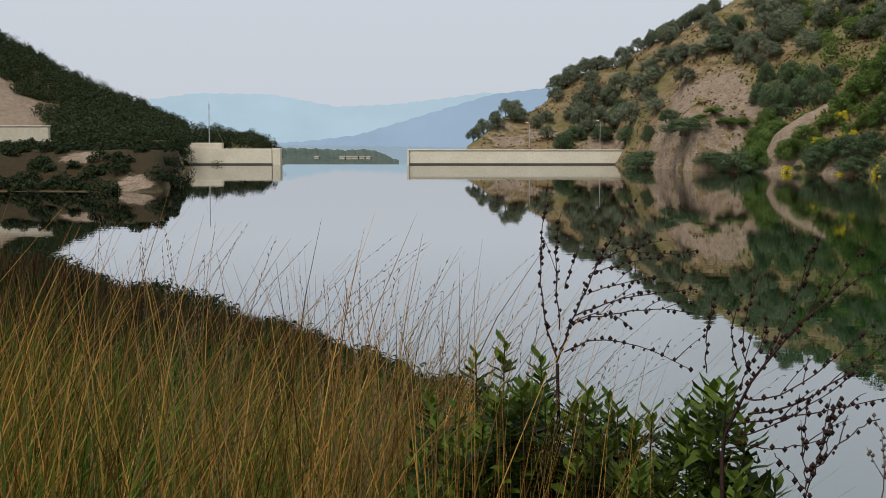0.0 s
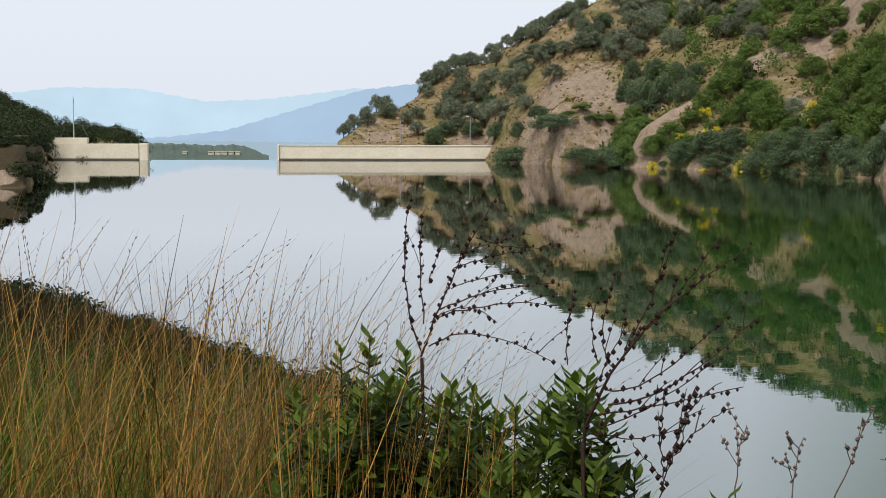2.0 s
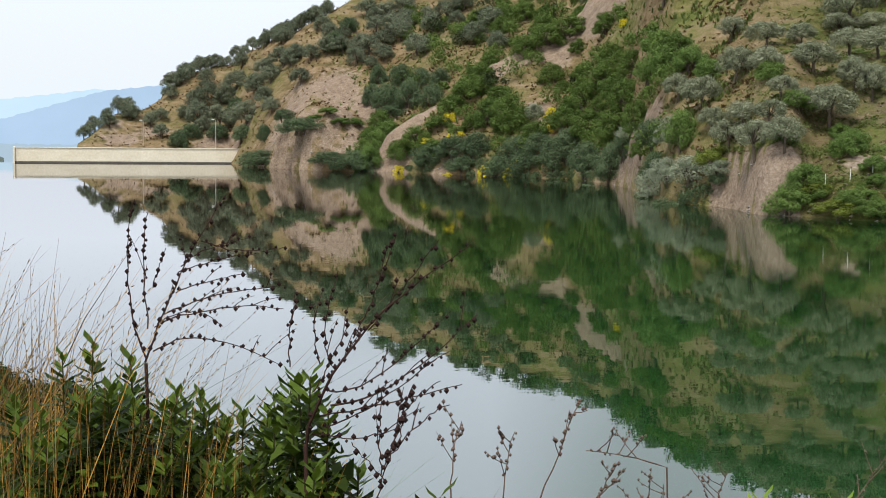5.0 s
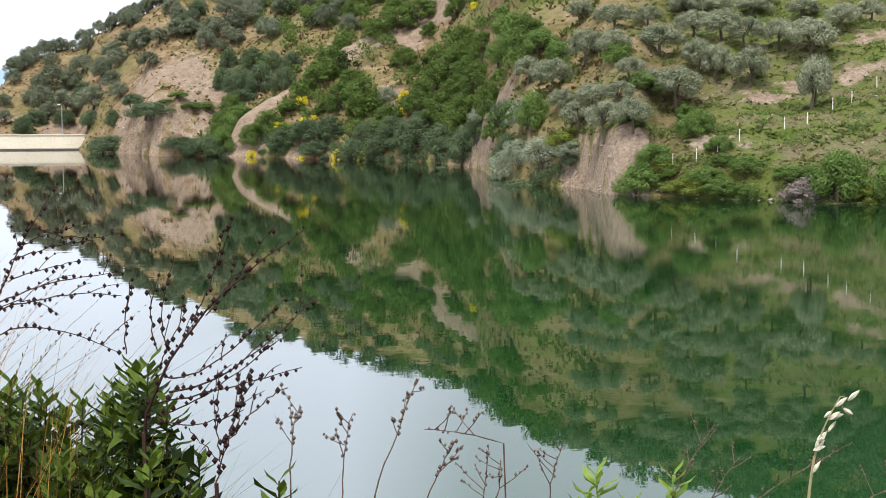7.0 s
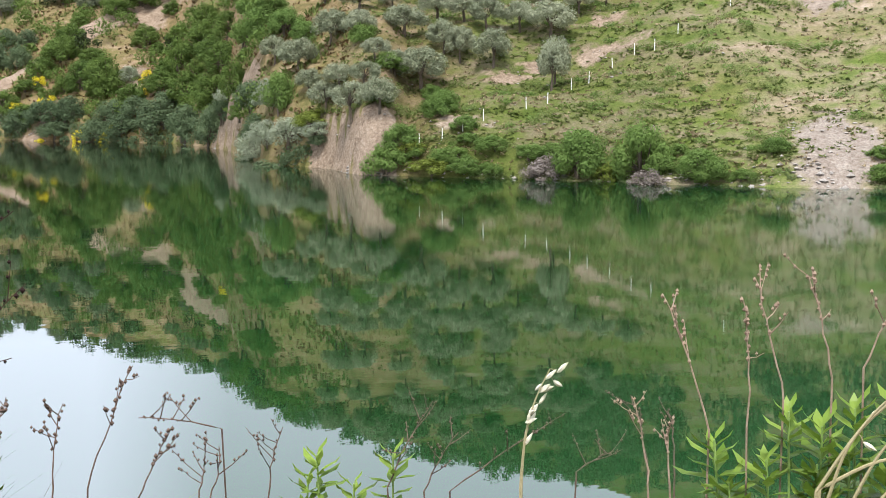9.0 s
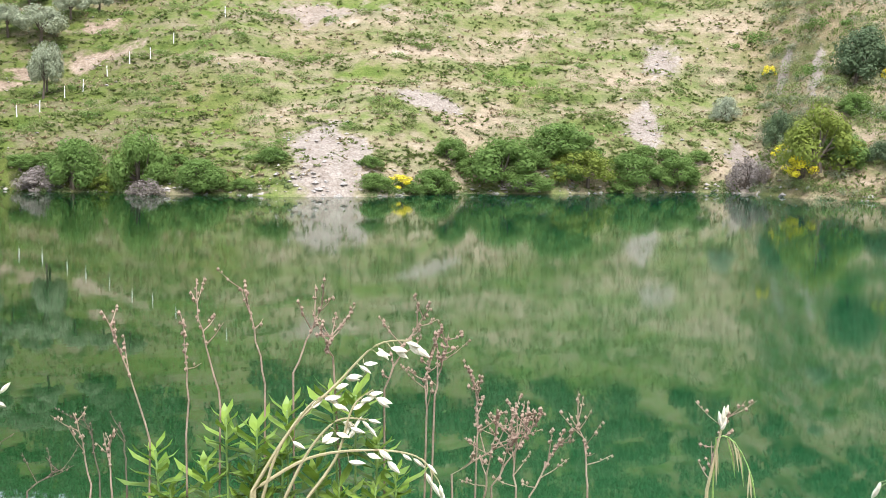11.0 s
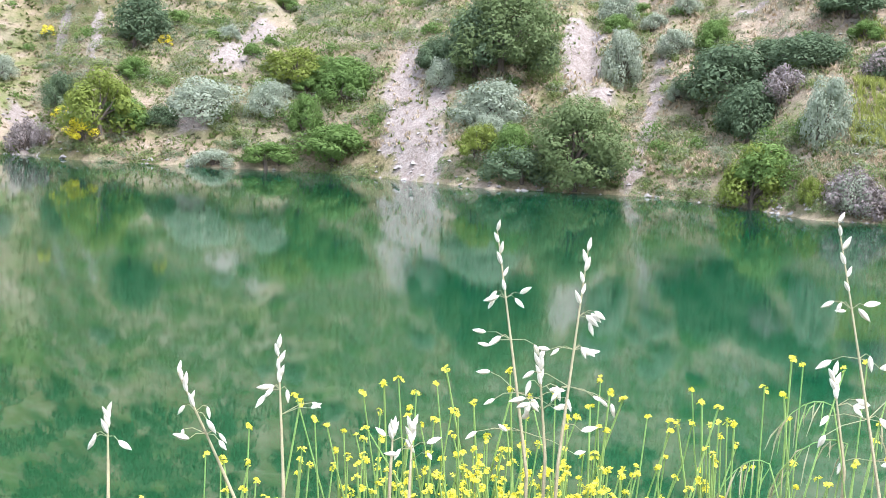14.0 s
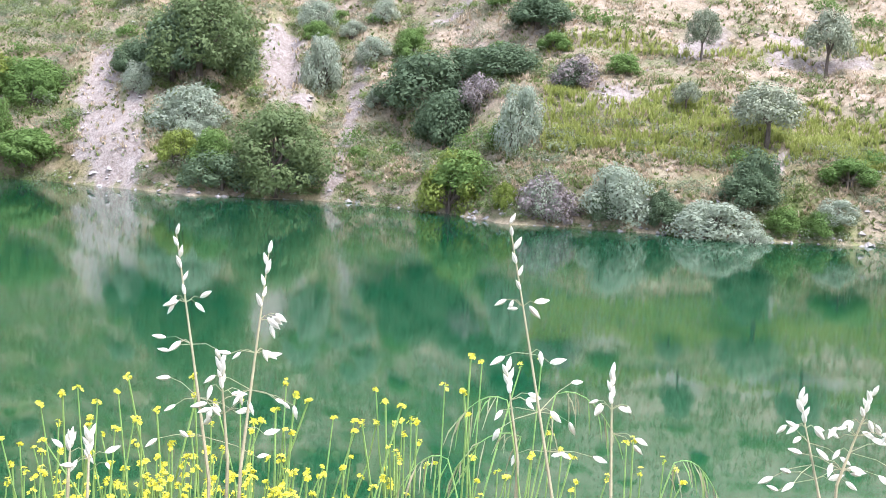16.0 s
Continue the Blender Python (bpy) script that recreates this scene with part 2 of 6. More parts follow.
mask = ramp(n, l, edge.outputs[0], [(0.36, (0, 0, 0)), (0.62, (1, 1, 1))])
# dark earth colour; on the near bank it also carries the grass's shade
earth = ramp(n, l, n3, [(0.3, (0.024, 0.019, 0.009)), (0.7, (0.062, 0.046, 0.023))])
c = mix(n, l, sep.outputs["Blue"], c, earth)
brown_rock = ramp(n, l, rock_n.outputs[0], [(0.3, (0.080, 0.056, 0.037)), (0.43, (0.178, 0.130, 0.092)), (0.55, (0.270, 0.207, 0.152)), (0.72, (0.37, 0.31, 0.25))])
where = n.new("ShaderNodeSeparateXYZ")
l.new(geo, where.inputs[0])
far_rock = n.new("ShaderNodeMapRange")
far_rock.inputs["From Min"].default_value, far_rock.inputs["From Max"].default_value = 104.0, 124.0
l.new(where.outputs["Y"], far_rock.inputs["Value"])
c = mix(n, l, mask, c, mix(n, l, far_rock.outputs["Result"], rock, brown_rock))
grit = ramp(n, l, noise_tex(n, l, 4.5, 4, 0.75, geo), [(0.38, (0.55, 0.55, 0.53)), (0.5, (1, 1, 1)), (0.66, (1.22, 1.2, 1.18))])
gritty = n.new("ShaderNodeMix")
gritty.data_type, gritty.blend_type = "RGBA", "MULTIPLY"
gritty.inputs["Factor"].default_value = 0.6
l.new(c, gritty.inputs["A"])
l.new(grit, gritty.inputs["B"])
l.new(gritty.outputs["Result"], p.inputs["Base Color"])
p.inputs["Roughness"].default_value = 0.95
p.inputs["Specular IOR Level"].default_value = 0.1
bump(n, l, p, n3, 0.8, 0.25)

# still, green lake water: a mirror at low angles over a green body
M_WATER, n, l, p = nodes("lake_water")
n.remove(p)
geo = n.new("ShaderNodeNewGeometry").outputs["Position"]
stretch = n.new("ShaderNodeMapping")
stretch.inputs["Rotation"].default_value = (0, 0, radians(35))
stretch.inputs["Scale"].default_value = (0.5, 1.1, 1)
l.new(geo, stretch.inputs["Vector"])
rip = n.new("ShaderNodeBump")
rip.inputs["Strength"].default_value, rip.inputs["Distance"].default_value = 0.007, 0.25
l.new(noise_tex(n, l, 0.8, 3, 0.5, stretch.outputs["Vector"]), rip.inputs["Height"])
body = n.new("ShaderNodeBsdfDiffuse")
along = n.new("ShaderNodeSeparateXYZ")
l.new(geo, along.inputs[0])
arm = n.new("ShaderNodeMapRange")
across = n.new("ShaderNodeMath")
across.operation = "MULTIPLY_ADD"
across.inputs[1].default_value = -0.8
l.new(along.outputs["Y"], across.inputs[0])
l.new(along.outputs["X"], across.inputs[2])
arm.inputs["From Min"].default_value, arm.inputs["From Max"].default_value = -4.0, 44.0
l.new(across.outputs[0], arm.inputs["Value"])
calm = ramp(n, l, noise_tex(n, l, 0.05, 3, 0.5, geo), [(0.3, (0.006, 0.034, 0.008)), (0.7, (0.008, 0.042, 0.010))])
algae = ramp(n, l, noise_tex(n, l, 0.05, 3, 0.5, geo), [(0.3, (0.005, 0.052, 0.020)), (0.7, (0.006, 0.066, 0.026))])
l.new(mix(n, l, arm.outputs["Result"], calm, algae), body.inputs["Color"])
gloss_r = n.new("ShaderNodeMapRange")
gloss_r.inputs["From Min"].default_value, gloss_r.inputs["From Max"].default_value = 14.0, 48.0
gloss_r.inputs["To Min"].default_value, gloss_r.inputs["To Max"].default_value = 0.010, 0.050
l.new(along.outputs["X"], gloss_r.inputs["Value"])
gloss = n.new("ShaderNodeBsdfGlossy")
l.new(rip.outputs["Normal"], gloss.inputs["Normal"])
l.new(gloss_r.outputs["Result"], gloss.inputs["Roughness"])
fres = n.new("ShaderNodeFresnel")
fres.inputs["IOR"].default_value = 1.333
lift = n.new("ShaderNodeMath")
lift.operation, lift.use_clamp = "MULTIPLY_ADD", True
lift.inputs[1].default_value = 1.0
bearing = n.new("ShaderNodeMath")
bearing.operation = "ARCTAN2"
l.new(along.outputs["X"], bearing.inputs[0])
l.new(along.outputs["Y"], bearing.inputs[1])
mirror_lift = n.new("ShaderNodeMapRange")                         # reflection painted stronger by bearing over the open water, less along the wooded shore
mirror_lift.inputs["From Min"].default_value, mirror_lift.inputs["From Max"].default_value = 0.15, 0.34
mirror_lift.inputs["To Min"].default_value, mirror_lift.inputs["To Max"].default_value = 0.36, 0.11
l.new(bearing.outputs[0], mirror_lift.inputs["Value"])
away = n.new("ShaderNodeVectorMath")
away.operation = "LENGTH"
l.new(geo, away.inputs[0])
# extra reflection painted in near the bank, fading out beyond the cove
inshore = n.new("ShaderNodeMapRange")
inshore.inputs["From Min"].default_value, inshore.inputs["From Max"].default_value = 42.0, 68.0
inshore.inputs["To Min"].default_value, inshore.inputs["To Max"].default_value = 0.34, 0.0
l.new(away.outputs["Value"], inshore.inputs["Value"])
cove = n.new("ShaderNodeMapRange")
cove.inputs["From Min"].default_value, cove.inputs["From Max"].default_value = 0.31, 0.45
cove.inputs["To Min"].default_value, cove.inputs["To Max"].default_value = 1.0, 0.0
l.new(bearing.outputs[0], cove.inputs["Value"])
bank_mirror_lift = n.new("ShaderNodeMath")
bank_mirror_lift.operation = "MULTIPLY"
l.new(inshore.outputs["Result"], bank_mirror_lift.inputs[0])
l.new(cove.outputs["Result"], bank_mirror_lift.inputs[1])
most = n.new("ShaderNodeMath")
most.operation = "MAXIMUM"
l.new(mirror_lift.outputs["Result"], most.inputs[0])
l.new(bank_mirror_lift.outputs[0], most.inputs[1])
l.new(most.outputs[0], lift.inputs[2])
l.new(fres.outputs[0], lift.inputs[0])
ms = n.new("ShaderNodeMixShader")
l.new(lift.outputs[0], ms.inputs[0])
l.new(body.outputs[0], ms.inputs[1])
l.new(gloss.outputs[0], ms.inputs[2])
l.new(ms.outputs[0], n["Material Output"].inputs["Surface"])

M_CONCRETE = plain("weathered_concrete", (0.54, 0.48, 0.36), (0.70, 0.64, 0.52), 0.25, 0.85, 0.02)

M_OLIVE = leafy("olive_leaves", (0.124, 0.149, 0.086), (0.356, 0.378, 0.254), 0.7, 0.25, 0.4)
M_GREEN = leafy("green_leaves", (0.116, 0.189, 0.048), (0.163, 0.244, 0.065), 0.65, 0.45, 0.7)
M_OAK = leafy("oak_leaves", (0.127, 0.172, 0.067), (0.175, 0.221, 0.086), 0.65, 0.45, 0.7)
M_DARK = leafy("dark_leaves", (0.084, 0.123, 0.062), (0.125, 0.172, 0.088), 0.65, 0.4, 0.6)
M_GREY = leafy("grey_leaves", (0.274, 0.316, 0.22), (0.348, 0.382, 0.273), 0.75, 0.45, 0.6)
M_YEL = leafy("yellow_green_leaves", (0.147, 0.191, 0.033), (0.194, 0.232, 0.044), 0.55, 0.35, 0.5)
M_DRY = leafy("dry_twigs", (0.145, 0.119, 0.105), (0.323, 0.281, 0.255), 0.8, 0.3, 0.3)
M_BROOM = leafy("broom_flowers", (0.56, 0.46, 0.020), (0.80, 0.70, 0.045), 0.5, 0.2, 0.2)
M_WOODS = leafy("woodland_leaves", (0.071, 0.119, 0.027), (0.119, 0.176, 0.04), 0.65, 0.3, 0.7)
M_SCRUB = leafy("scrub_leaves", (0.161, 0.21, 0.066), (0.211, 0.254, 0.089), 0.7, 0.45, 0.0)
M_TUFT_R = leafy("hill_dry_grass", (0.085, 0.056, 0.026), (0.20, 0.138, 0.068), 0.8, 0.15, 0.0)
M_FIELD = leafy("field_grass", (0.016, 0.030, 0.005), (0.058, 0.080, 0.014), 0.6, 0.2, 0.0)
M_WEED = plain("dark_dry_stalk", (0.055, 0.036, 0.028), (0.15, 0.10, 0.075), 60.0, 0.8)
M_FEATHER = leafy("feathery_grass", (0.13, 0.080, 0.034), (0.30, 0.20, 0.095), 0.7, 0.3, 0.0)
M_HERB = leafy("grey_green_herbs", (0.177, 0.208, 0.12), (0.231, 0.256, 0.156), 0.75, 0.4, 0.0)
# leaf colour darkened to carry the shade of the left wood and scrub
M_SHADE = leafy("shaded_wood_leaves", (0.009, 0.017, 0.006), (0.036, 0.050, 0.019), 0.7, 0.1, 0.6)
# darker copy of the olive leaves, the ridge's backlight put into the colour
M_OLIVE_D = leafy("hill_olive_leaves", (0.078, 0.096, 0.057), (0.205, 0.232, 0.152), 0.75, 0.15, 0.5)
M_BARK = plain("bark", (0.055, 0.042, 0.030), (0.13, 0.105, 0.08), 2.0, 0.9, 0.02)
M_GRASS = leafy("green_grass", (0.008, 0.021, 0.002), (0.112, 0.165, 0.016), 0.6, 0.2, 0.0)
M_STRAW = leafy("dry_straw", (0.072, 0.034, 0.007), (0.49, 0.275, 0.066), 0.75, 0.2, 0.0)
M_TUFT_G = leafy("slope_grass", (0.100, 0.142, 0.036), (0.195, 0.228, 0.076), 0.7, 0.4, 0.0)
M_TUFT_P = leafy("pale_slope_grass", (0.213, 0.221, 0.128), (0.284, 0.272, 0.176), 0.7, 0.4, 0.0)
M_TUFT_D = leafy("slope_dry_grass", (0.253, 0.201, 0.117), (0.344, 0.278, 0.172), 0.7, 0.35, 0.0)
M_TUFT_O = leafy("tawny_grass", (0.336, 0.263, 0.162), (0.526, 0.431, 0.291), 0.7, 0.4, 0.0)
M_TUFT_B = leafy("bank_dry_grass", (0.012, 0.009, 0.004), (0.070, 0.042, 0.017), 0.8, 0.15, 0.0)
M_FRESH = leafy("fresh_leaves", (0.09, 0.16, 0.018), (0.24, 0.34, 0.060), 0.35, 0.35, 0.1)
M_MEADOW = leafy("meadow_grass", (0.21, 0.245, 0.050), (0.38, 0.40, 0.115), 0.7, 0.45, 0.0)
M_LEAF = leafy("shrub_leaves", (0.007, 0.019, 0.003), (0.092, 0.140, 0.016), 0.5, 0.25, 0.15)
M_STEM = plain("shrub_stem", (0.030, 0.030, 0.014), (0.075, 0.070, 0.034), 50.0, 0.8, spec=0.1)
M_TWIG = plain("dark_twig", (0.026, 0.014, 0.012), (0.070, 0.038, 0.030), 60.0, 0.9, spec=0.06)
M_CAPSULE = plain("dark_capsule", (0.014, 0.008, 0.008), (0.042, 0.024, 0.020), 90.0, 0.9, spec=0.06)
M_STALK = plain("pale_stalk", (0.24, 0.21, 0.11), (0.40, 0.34, 0.20), 50.0, 0.6)
M_BROWN = plain("dry_brown_twig", (0.15, 0.095, 0.070), (0.36, 0.25, 0.19), 60.0, 0.8)
M_OAT = plain("oat_husk", (0.52, 0.48, 0.35), (0.76, 0.72, 0.58), 80.0, 0.5)
M_MSTEM = plain("mustard_stem", (0.15, 0.24, 0.06), (0.27, 0.37, 0.11), 40.0, 0.5)
M_PETAL = leafy("mustard_petals", (0.62, 0.54, 0.03), (0.84, 0.78, 0.09), 0.5, 0.3, 0.2)
M_WHITE = plain("white_paint", (0.66, 0.66, 0.62), (0.80, 0.80, 0.77), 6.0, 0.6)
M_METAL = plain("grey_metal", (0.30, 0.31, 0.32), (0.42, 0.43, 0.44), 8.0, 0.45)
M_STAIN = plain("wet_concrete", (0.055, 0.050, 0.042), (0.11, 0.10, 0.085), 0.8, 0.6)
M_STONE = plain("pale_stone", (0.17, 0.15, 0.13), (0.38, 0.35, 0.32), 3.0, 0.85, 0.02)


# ---- helpers that build meshes ----
def fill(me, verts, faces):
    """Fills a large mesh whose faces all have the same number of corners."""
    k = faces.shape[1]
    me.vertices.add(len(verts))
    me.vertices.foreach_set("co", np.ascontiguousarray(verts, dtype=np.float32).ravel())
    me.loops.add(faces.size)
    me.loops.foreach_set("vertex_index", np.ascontiguousarray(faces, dtype=np.int32).ravel())
    me.polygons.add(len(faces))
    me.polygons.foreach_set("loop_start", np.arange(0, faces.size, k, dtype=np.int32))
    me.update(calc_edges=True)


def mesh_object(name, verts, faces, material, parent=None):
    me = bpy.data.meshes.new(name)
    if isinstance(verts, np.ndarray) and isinstance(faces, np.ndarray):
        fill(me, verts, faces)
    else:
        me.from_pydata([tuple(v) for v in verts], [], [tuple(f) for f in faces])
    if material:
        for mt in material if isinstance(material, (list, tuple)) else [material]:
            me.materials.append(mt)
    ob = new(name, me)
    ob.parent = parent
    return ob


def part(name, bm, material, parent, label=""):
    me = bpy.data.meshes.new(name)
    bm.to_mesh(me)
    bm.free()
    me.materials.append(material)
    ob = new(name, me)
    ob.parent = parent
    if label:
        ob["label"] = label
    return ob


# ---- the ground: one sheet from under the camera to the plain beyond the dam ----
AZ = np.radians(np.concatenate([np.arange(-180, -26, 4.0), np.arange(-26, 114, 0.3), np.arange(114, 180, 4.0)]))
RR = np.concatenate([np.arange(0.4, 8, 0.5), np.arange(8, 30, 1.1), np.arange(30, 96, 2.6), np.arange(96, 330, 1.5), np.arange(330, 460, 3.0), 460 * 1.13 ** np.arange(0, 20)])
ga, gr = np.meshgrid(AZ, RR, indexing="ij")
gx, gy = gr * np.sin(ga), gr * np.cos(ga)
gz = land(gx, gy)
na, nr = gx.shape
idx = np.arange(na * nr).reshape(na, nr)
nxt = np.roll(idx, -1, axis=0)
quads = np.stack([idx[:, :-1], nxt[:, :-1], nxt[:, 1:], idx[:, 1:]], -1).reshape(-1, 4)
verts = np.concatenate([np.stack([gx, gy, gz], -1).reshape(-1, 3), [[0, 0, float(land(np.array(0.0), np.array(0.001)))]]])
hub = [(len(verts) - 1, int(nxt[i, 0]), int(idx[i, 0])) for i in range(na)]
ground = mesh_object("ground", verts, quads.tolist() + hub, M_GROUND)
tagged(ground, "sloping lake shores of grass, earth and bare rock", "ground", kind="structure")


def cover(x, y):
    """Masks of green grass, bare rock, and dark earth with painted shade."""
    r, az = np.hypot(x, y), np.degrees(np.arctan2(x, y))
    s = r - table(FAR_SHORE, az)
    g = 0.10 + 0.14 * smooth(12, 16, az) + 0.75 * smooth(28, 35, az) * (1 - smooth(62, 68, az)) + 0.25 * waves(x, y, 30, 61)
    g = np.where(az > 66, 0.48 + 0.4 * waves(x, y, 18, 62), g)
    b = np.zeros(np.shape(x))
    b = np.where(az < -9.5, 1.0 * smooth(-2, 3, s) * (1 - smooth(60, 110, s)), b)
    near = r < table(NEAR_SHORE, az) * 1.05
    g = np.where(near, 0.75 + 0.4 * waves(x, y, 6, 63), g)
    # near bank: shade among the grass stalks put into the ground colour
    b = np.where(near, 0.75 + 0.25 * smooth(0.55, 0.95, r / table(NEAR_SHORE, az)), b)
    # slope made darker between bearings 27 and 46
    b = np.where(near, b, np.maximum(b, 0.28 * smooth(27, 31, az) * (1 - smooth(38, 46, az))))
    k = bare_at(x, y)
    pale = np.where(near, 0, (1 - 0.75 * smooth(28, 70, s)) * (smooth(38, 48, az) * 0.27 + smooth(60, 72, az) * 0.14 + smooth(90, 98, az) * 0.12 + (0.22 * waves(x, y, 22, 64) + 0.65 * smooth(0.0, 0.6, waves(x, y, 13, 65))) * smooth(38, 46, az)))
    pale = np.where(near, 0, pale + 0.5 * rills(az, s) * smooth(66, 71, az) * (1 - smooth(94, 98, az)))
    pale = pale + np.where(near, 0, 0.4 * smooth(84, 90, az) * smooth(8, 14, s) * (1 - smooth(50, 70, s)))
    pale = pale + np.where(near, 0, 0.65 * smooth(92, 98, az) * smooth(11, 16, s) * (1 - smooth(60, 80, s)))
    g = g * (1 - 0.6 * smooth(96, 101, az) * smooth(14, 20, s))
    k = np.where(near, 0, k)
    return np.stack([np.clip(g, 0, 1), np.clip(k, 0, 1), np.clip(b, 0, 1), np.clip(pale, 0, 1)], -1)


# bare rock and earth: place, half widths across and along the slope, turn
BARE = [
    (92.5, 86.3, 3, 6.5, -47), (93.5, 82.7, 1.5, 5.2, -48), (122.7, 70.2, 2, 5.2, -60), (139.1, 77.8, 2.3, 4.8, -61), (120.2, 110.5, 7.1, 3.8, -47), (108, 86.4, 4.5, 2, -51), (124.9, 60, 1.7, 4.5, -64),
    (123.2, 70.6, 2, 5.5, -60), (-83.6, 279.8, 6.5, 8, 17), (-39.7, 180.7, 2.6, 4.5, 12), (-57.2, 300.1, 3.7, 8, 11), (-107, 380, 8, 12, 16), (-97, 340, 5, 9, 16), (-49.6, 192.2, 3.2, 2.6, 14),
    (89.5, 82, 3.6, 5.5, -47)]
BARE += [
    (130.2, 24.5, 1, 1.6, -79), (128.5, 24.4, 1.6, 1.7, -79), (126.8, 24.2, 2, 1.5, -79), (124.8, 23.8, 2.4, 2.1, -79), (121.7, 22.9, 2.7, 2.1, -79), (119.2, 22.2, 3, 1.7, -79), (117.3, 21.5, 3, 1.2, -80),
    (116.1, 20.8, 2.7, 1.2, -80), (115.2, 20.1, 2.4, 1.2, -80), (121.7, 20.2, 1.1, 4.5, -81), (115.9, 19.3, 1.2, 3.5, -81), (130.8, 0.8, 0.7, 2.3, -90), (128.3, 1.2, 0.7, 2, -89), (126.3, 1.4, 0.8, 2, -89),
    (123.4, 1.4, 0.9, 2, -89), (120.8, 1.7, 0.9, 2.6, -89), (116.5, 2.1, 0.7, 3.5, -89), (113.2, 2.4, 0.7, 1.2, -89), (112.7, 2.7, 0.9, 1.2, -89)]
BARE += [
    (133.4, 8.5, 2, 3.3, -86), (130.3, 8.1, 1.9, 2.4, -86), (128.1, 7.3, 1.9, 2.4, -87), (123.2, 6.1, 1.9, 1.5, -87), (133.6, -7.5, 2.6, 1.2, -93), (110.5, -19.1, 2.8, 3, -100), (117.1, -34.2, 3.6, 1.2, -106),
    (116.9, -39.2, 3.7, 1.2, -109), (121, -28.2, 2.9, 3.3, -103), (119.9, -36.8, 3.2, 1.2, -107), (101, -30.1, 1.1, 1.6, -107), (124.2, -15, 1.6, 1.2, -97), (137.8, 41.4, 2.6, 5.2, -73), (131.6, 42.3, 2.2, 3.4, -72),
    (124.8, 71.9, 1.5, 2.5, -60), (121, 68.9, 1.7, 3.2, -60), (143.4, 64.7, 0.7, 3.7, -66), (140.4, 63.7, 0.6, 4.2, -66), (138.9, 59.1, 0.9, 3.8, -67)]
BARE += [
    (133.3, 56.8, 0.9, 4.9, -67), (127.3, 62.1, 1.4, 2.9, -64), (122.5, 58.8, 1.6, 3.7, -64), (122.2, 42.8, 2.6, 2, -71), (128.7, 8.9, 1.7, 7.3, -86)]
BARE_HILL = [
    (60.3, 324.2, 5.6, 9.7, -11), (64.2, 318.2, 5.2, 15.4, -11), (66.5, 305.5, 5.8, 9.2, -12), (70.1, 297.6, 5.9, 4.4, -13), (53.6, 322.8, 5.5, 16, -9), (47.6, 302, 4.2, 11.9, -9), (47.5, 317.4, 3.9, 5.6, -9),
    (45.1, 355.1, 6.6, 3.5, -7), (40.6, 362.5, 5.9, 4.2, -6), (72, 258.1, 5, 1.5, -16), (89.1, 255.1, 3.3, 8.9, -19), (100.7, 273.5, 3.5, 7.6, -20), (17, 367.3, 5.9, 4, -3), (26, 371.8, 5.4, 5.4, -4),
    (15.9, 376.6, 3, 4.3, -2), (38.4, 361.4, 4.4, 3.3, -6), (86, 125, 3.7, 1.5, -35), (89.9, 125.4, 2.5, 1.5, -36), (74, 115.9, 3.1, 1.5, -33), (97.1, 122.3, 4.4, 2.2, -38), (102.4, 129.1, 3.3, 1.5, -38)]
BARE += BARE_HILL


def bare_at(x, y):
    """How bare the ground is, from 0 to 1: patches, eroded edges, the bluff and the scarp."""
    r, az = np.hypot(x, y), np.degrees(np.arctan2(x, y))
    s = r - table(FAR_SHORE, az)
    k = np.zeros(np.shape(x))
    for px, py, rx, ry, turn in BARE:
        c, sn = np.cos(np.radians(turn)), np.sin(np.radians(turn))
        u, v = ((x - px) * c + (y - py) * sn) / rx, (-(x - px) * sn + (y - py) * c) / ry
        k = np.maximum(k, np.exp(-(u * u + v * v) * 0.9))
    for tab, far in ((EDGE_1, 80), (EDGE_2, 24)):
        d, w = beyond(tab, az, s)
        k = np.maximum(k, smooth(-0.45, -0.1, d) * (1 - smooth(0.75, 1.15, d / w)) * (s > -2) * (1 - smooth(far - 8, far, s)))
    k = np.maximum(k, smooth(0.8, 1.8, scarp(az)) * (1 - smooth(4.2, 5.4, s)) * (s > -2))
    bx, by = (x - 56.6) * 0.982 - (y - 297.5) * 0.187, (x - 56.6) * 0.187 + (y - 297.5) * 0.982
    k = np.maximum(k, (1 - smooth(0.8, 1.05, (bx / 15.5) ** 2 + (by / 16.0) ** 2)) * (1 - smooth(-4.5, -1.5, by)) * (0.72 + 0.3 * waves(x, y, 5, 46)))
    # the landslip behind the parapet wall
    el = np.degrees(np.arctan2(land(x, y) - 7, np.maximum(r, 1)))
    slip = smooth(0.0, 0.5, -15.3 - az) * (az > -26) * smooth(0.0, 0.3, 2.55 - 1.15 * (az + 17.4) - el) * (s > 60)
    return np.maximum(k, np.where(az < -14, slip, 0))


layer = ground.data.color_attributes.new("cover", "FLOAT_COLOR", "POINT")
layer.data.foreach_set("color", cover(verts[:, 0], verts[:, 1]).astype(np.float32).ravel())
ground.data.polygons.foreach_set("use_smooth", [True] * len(ground.data.polygons))

# ---- the lake ----
wa = np.radians(np.arange(-34, 128.1, 1.0))
wr = np.concatenate([[6.0], np.arange(20, 341, 20)])
lim = np.minimum(table(FAR_SHORE, np.degrees(wa)) + 12, 350.5)
wv, wf = [], []
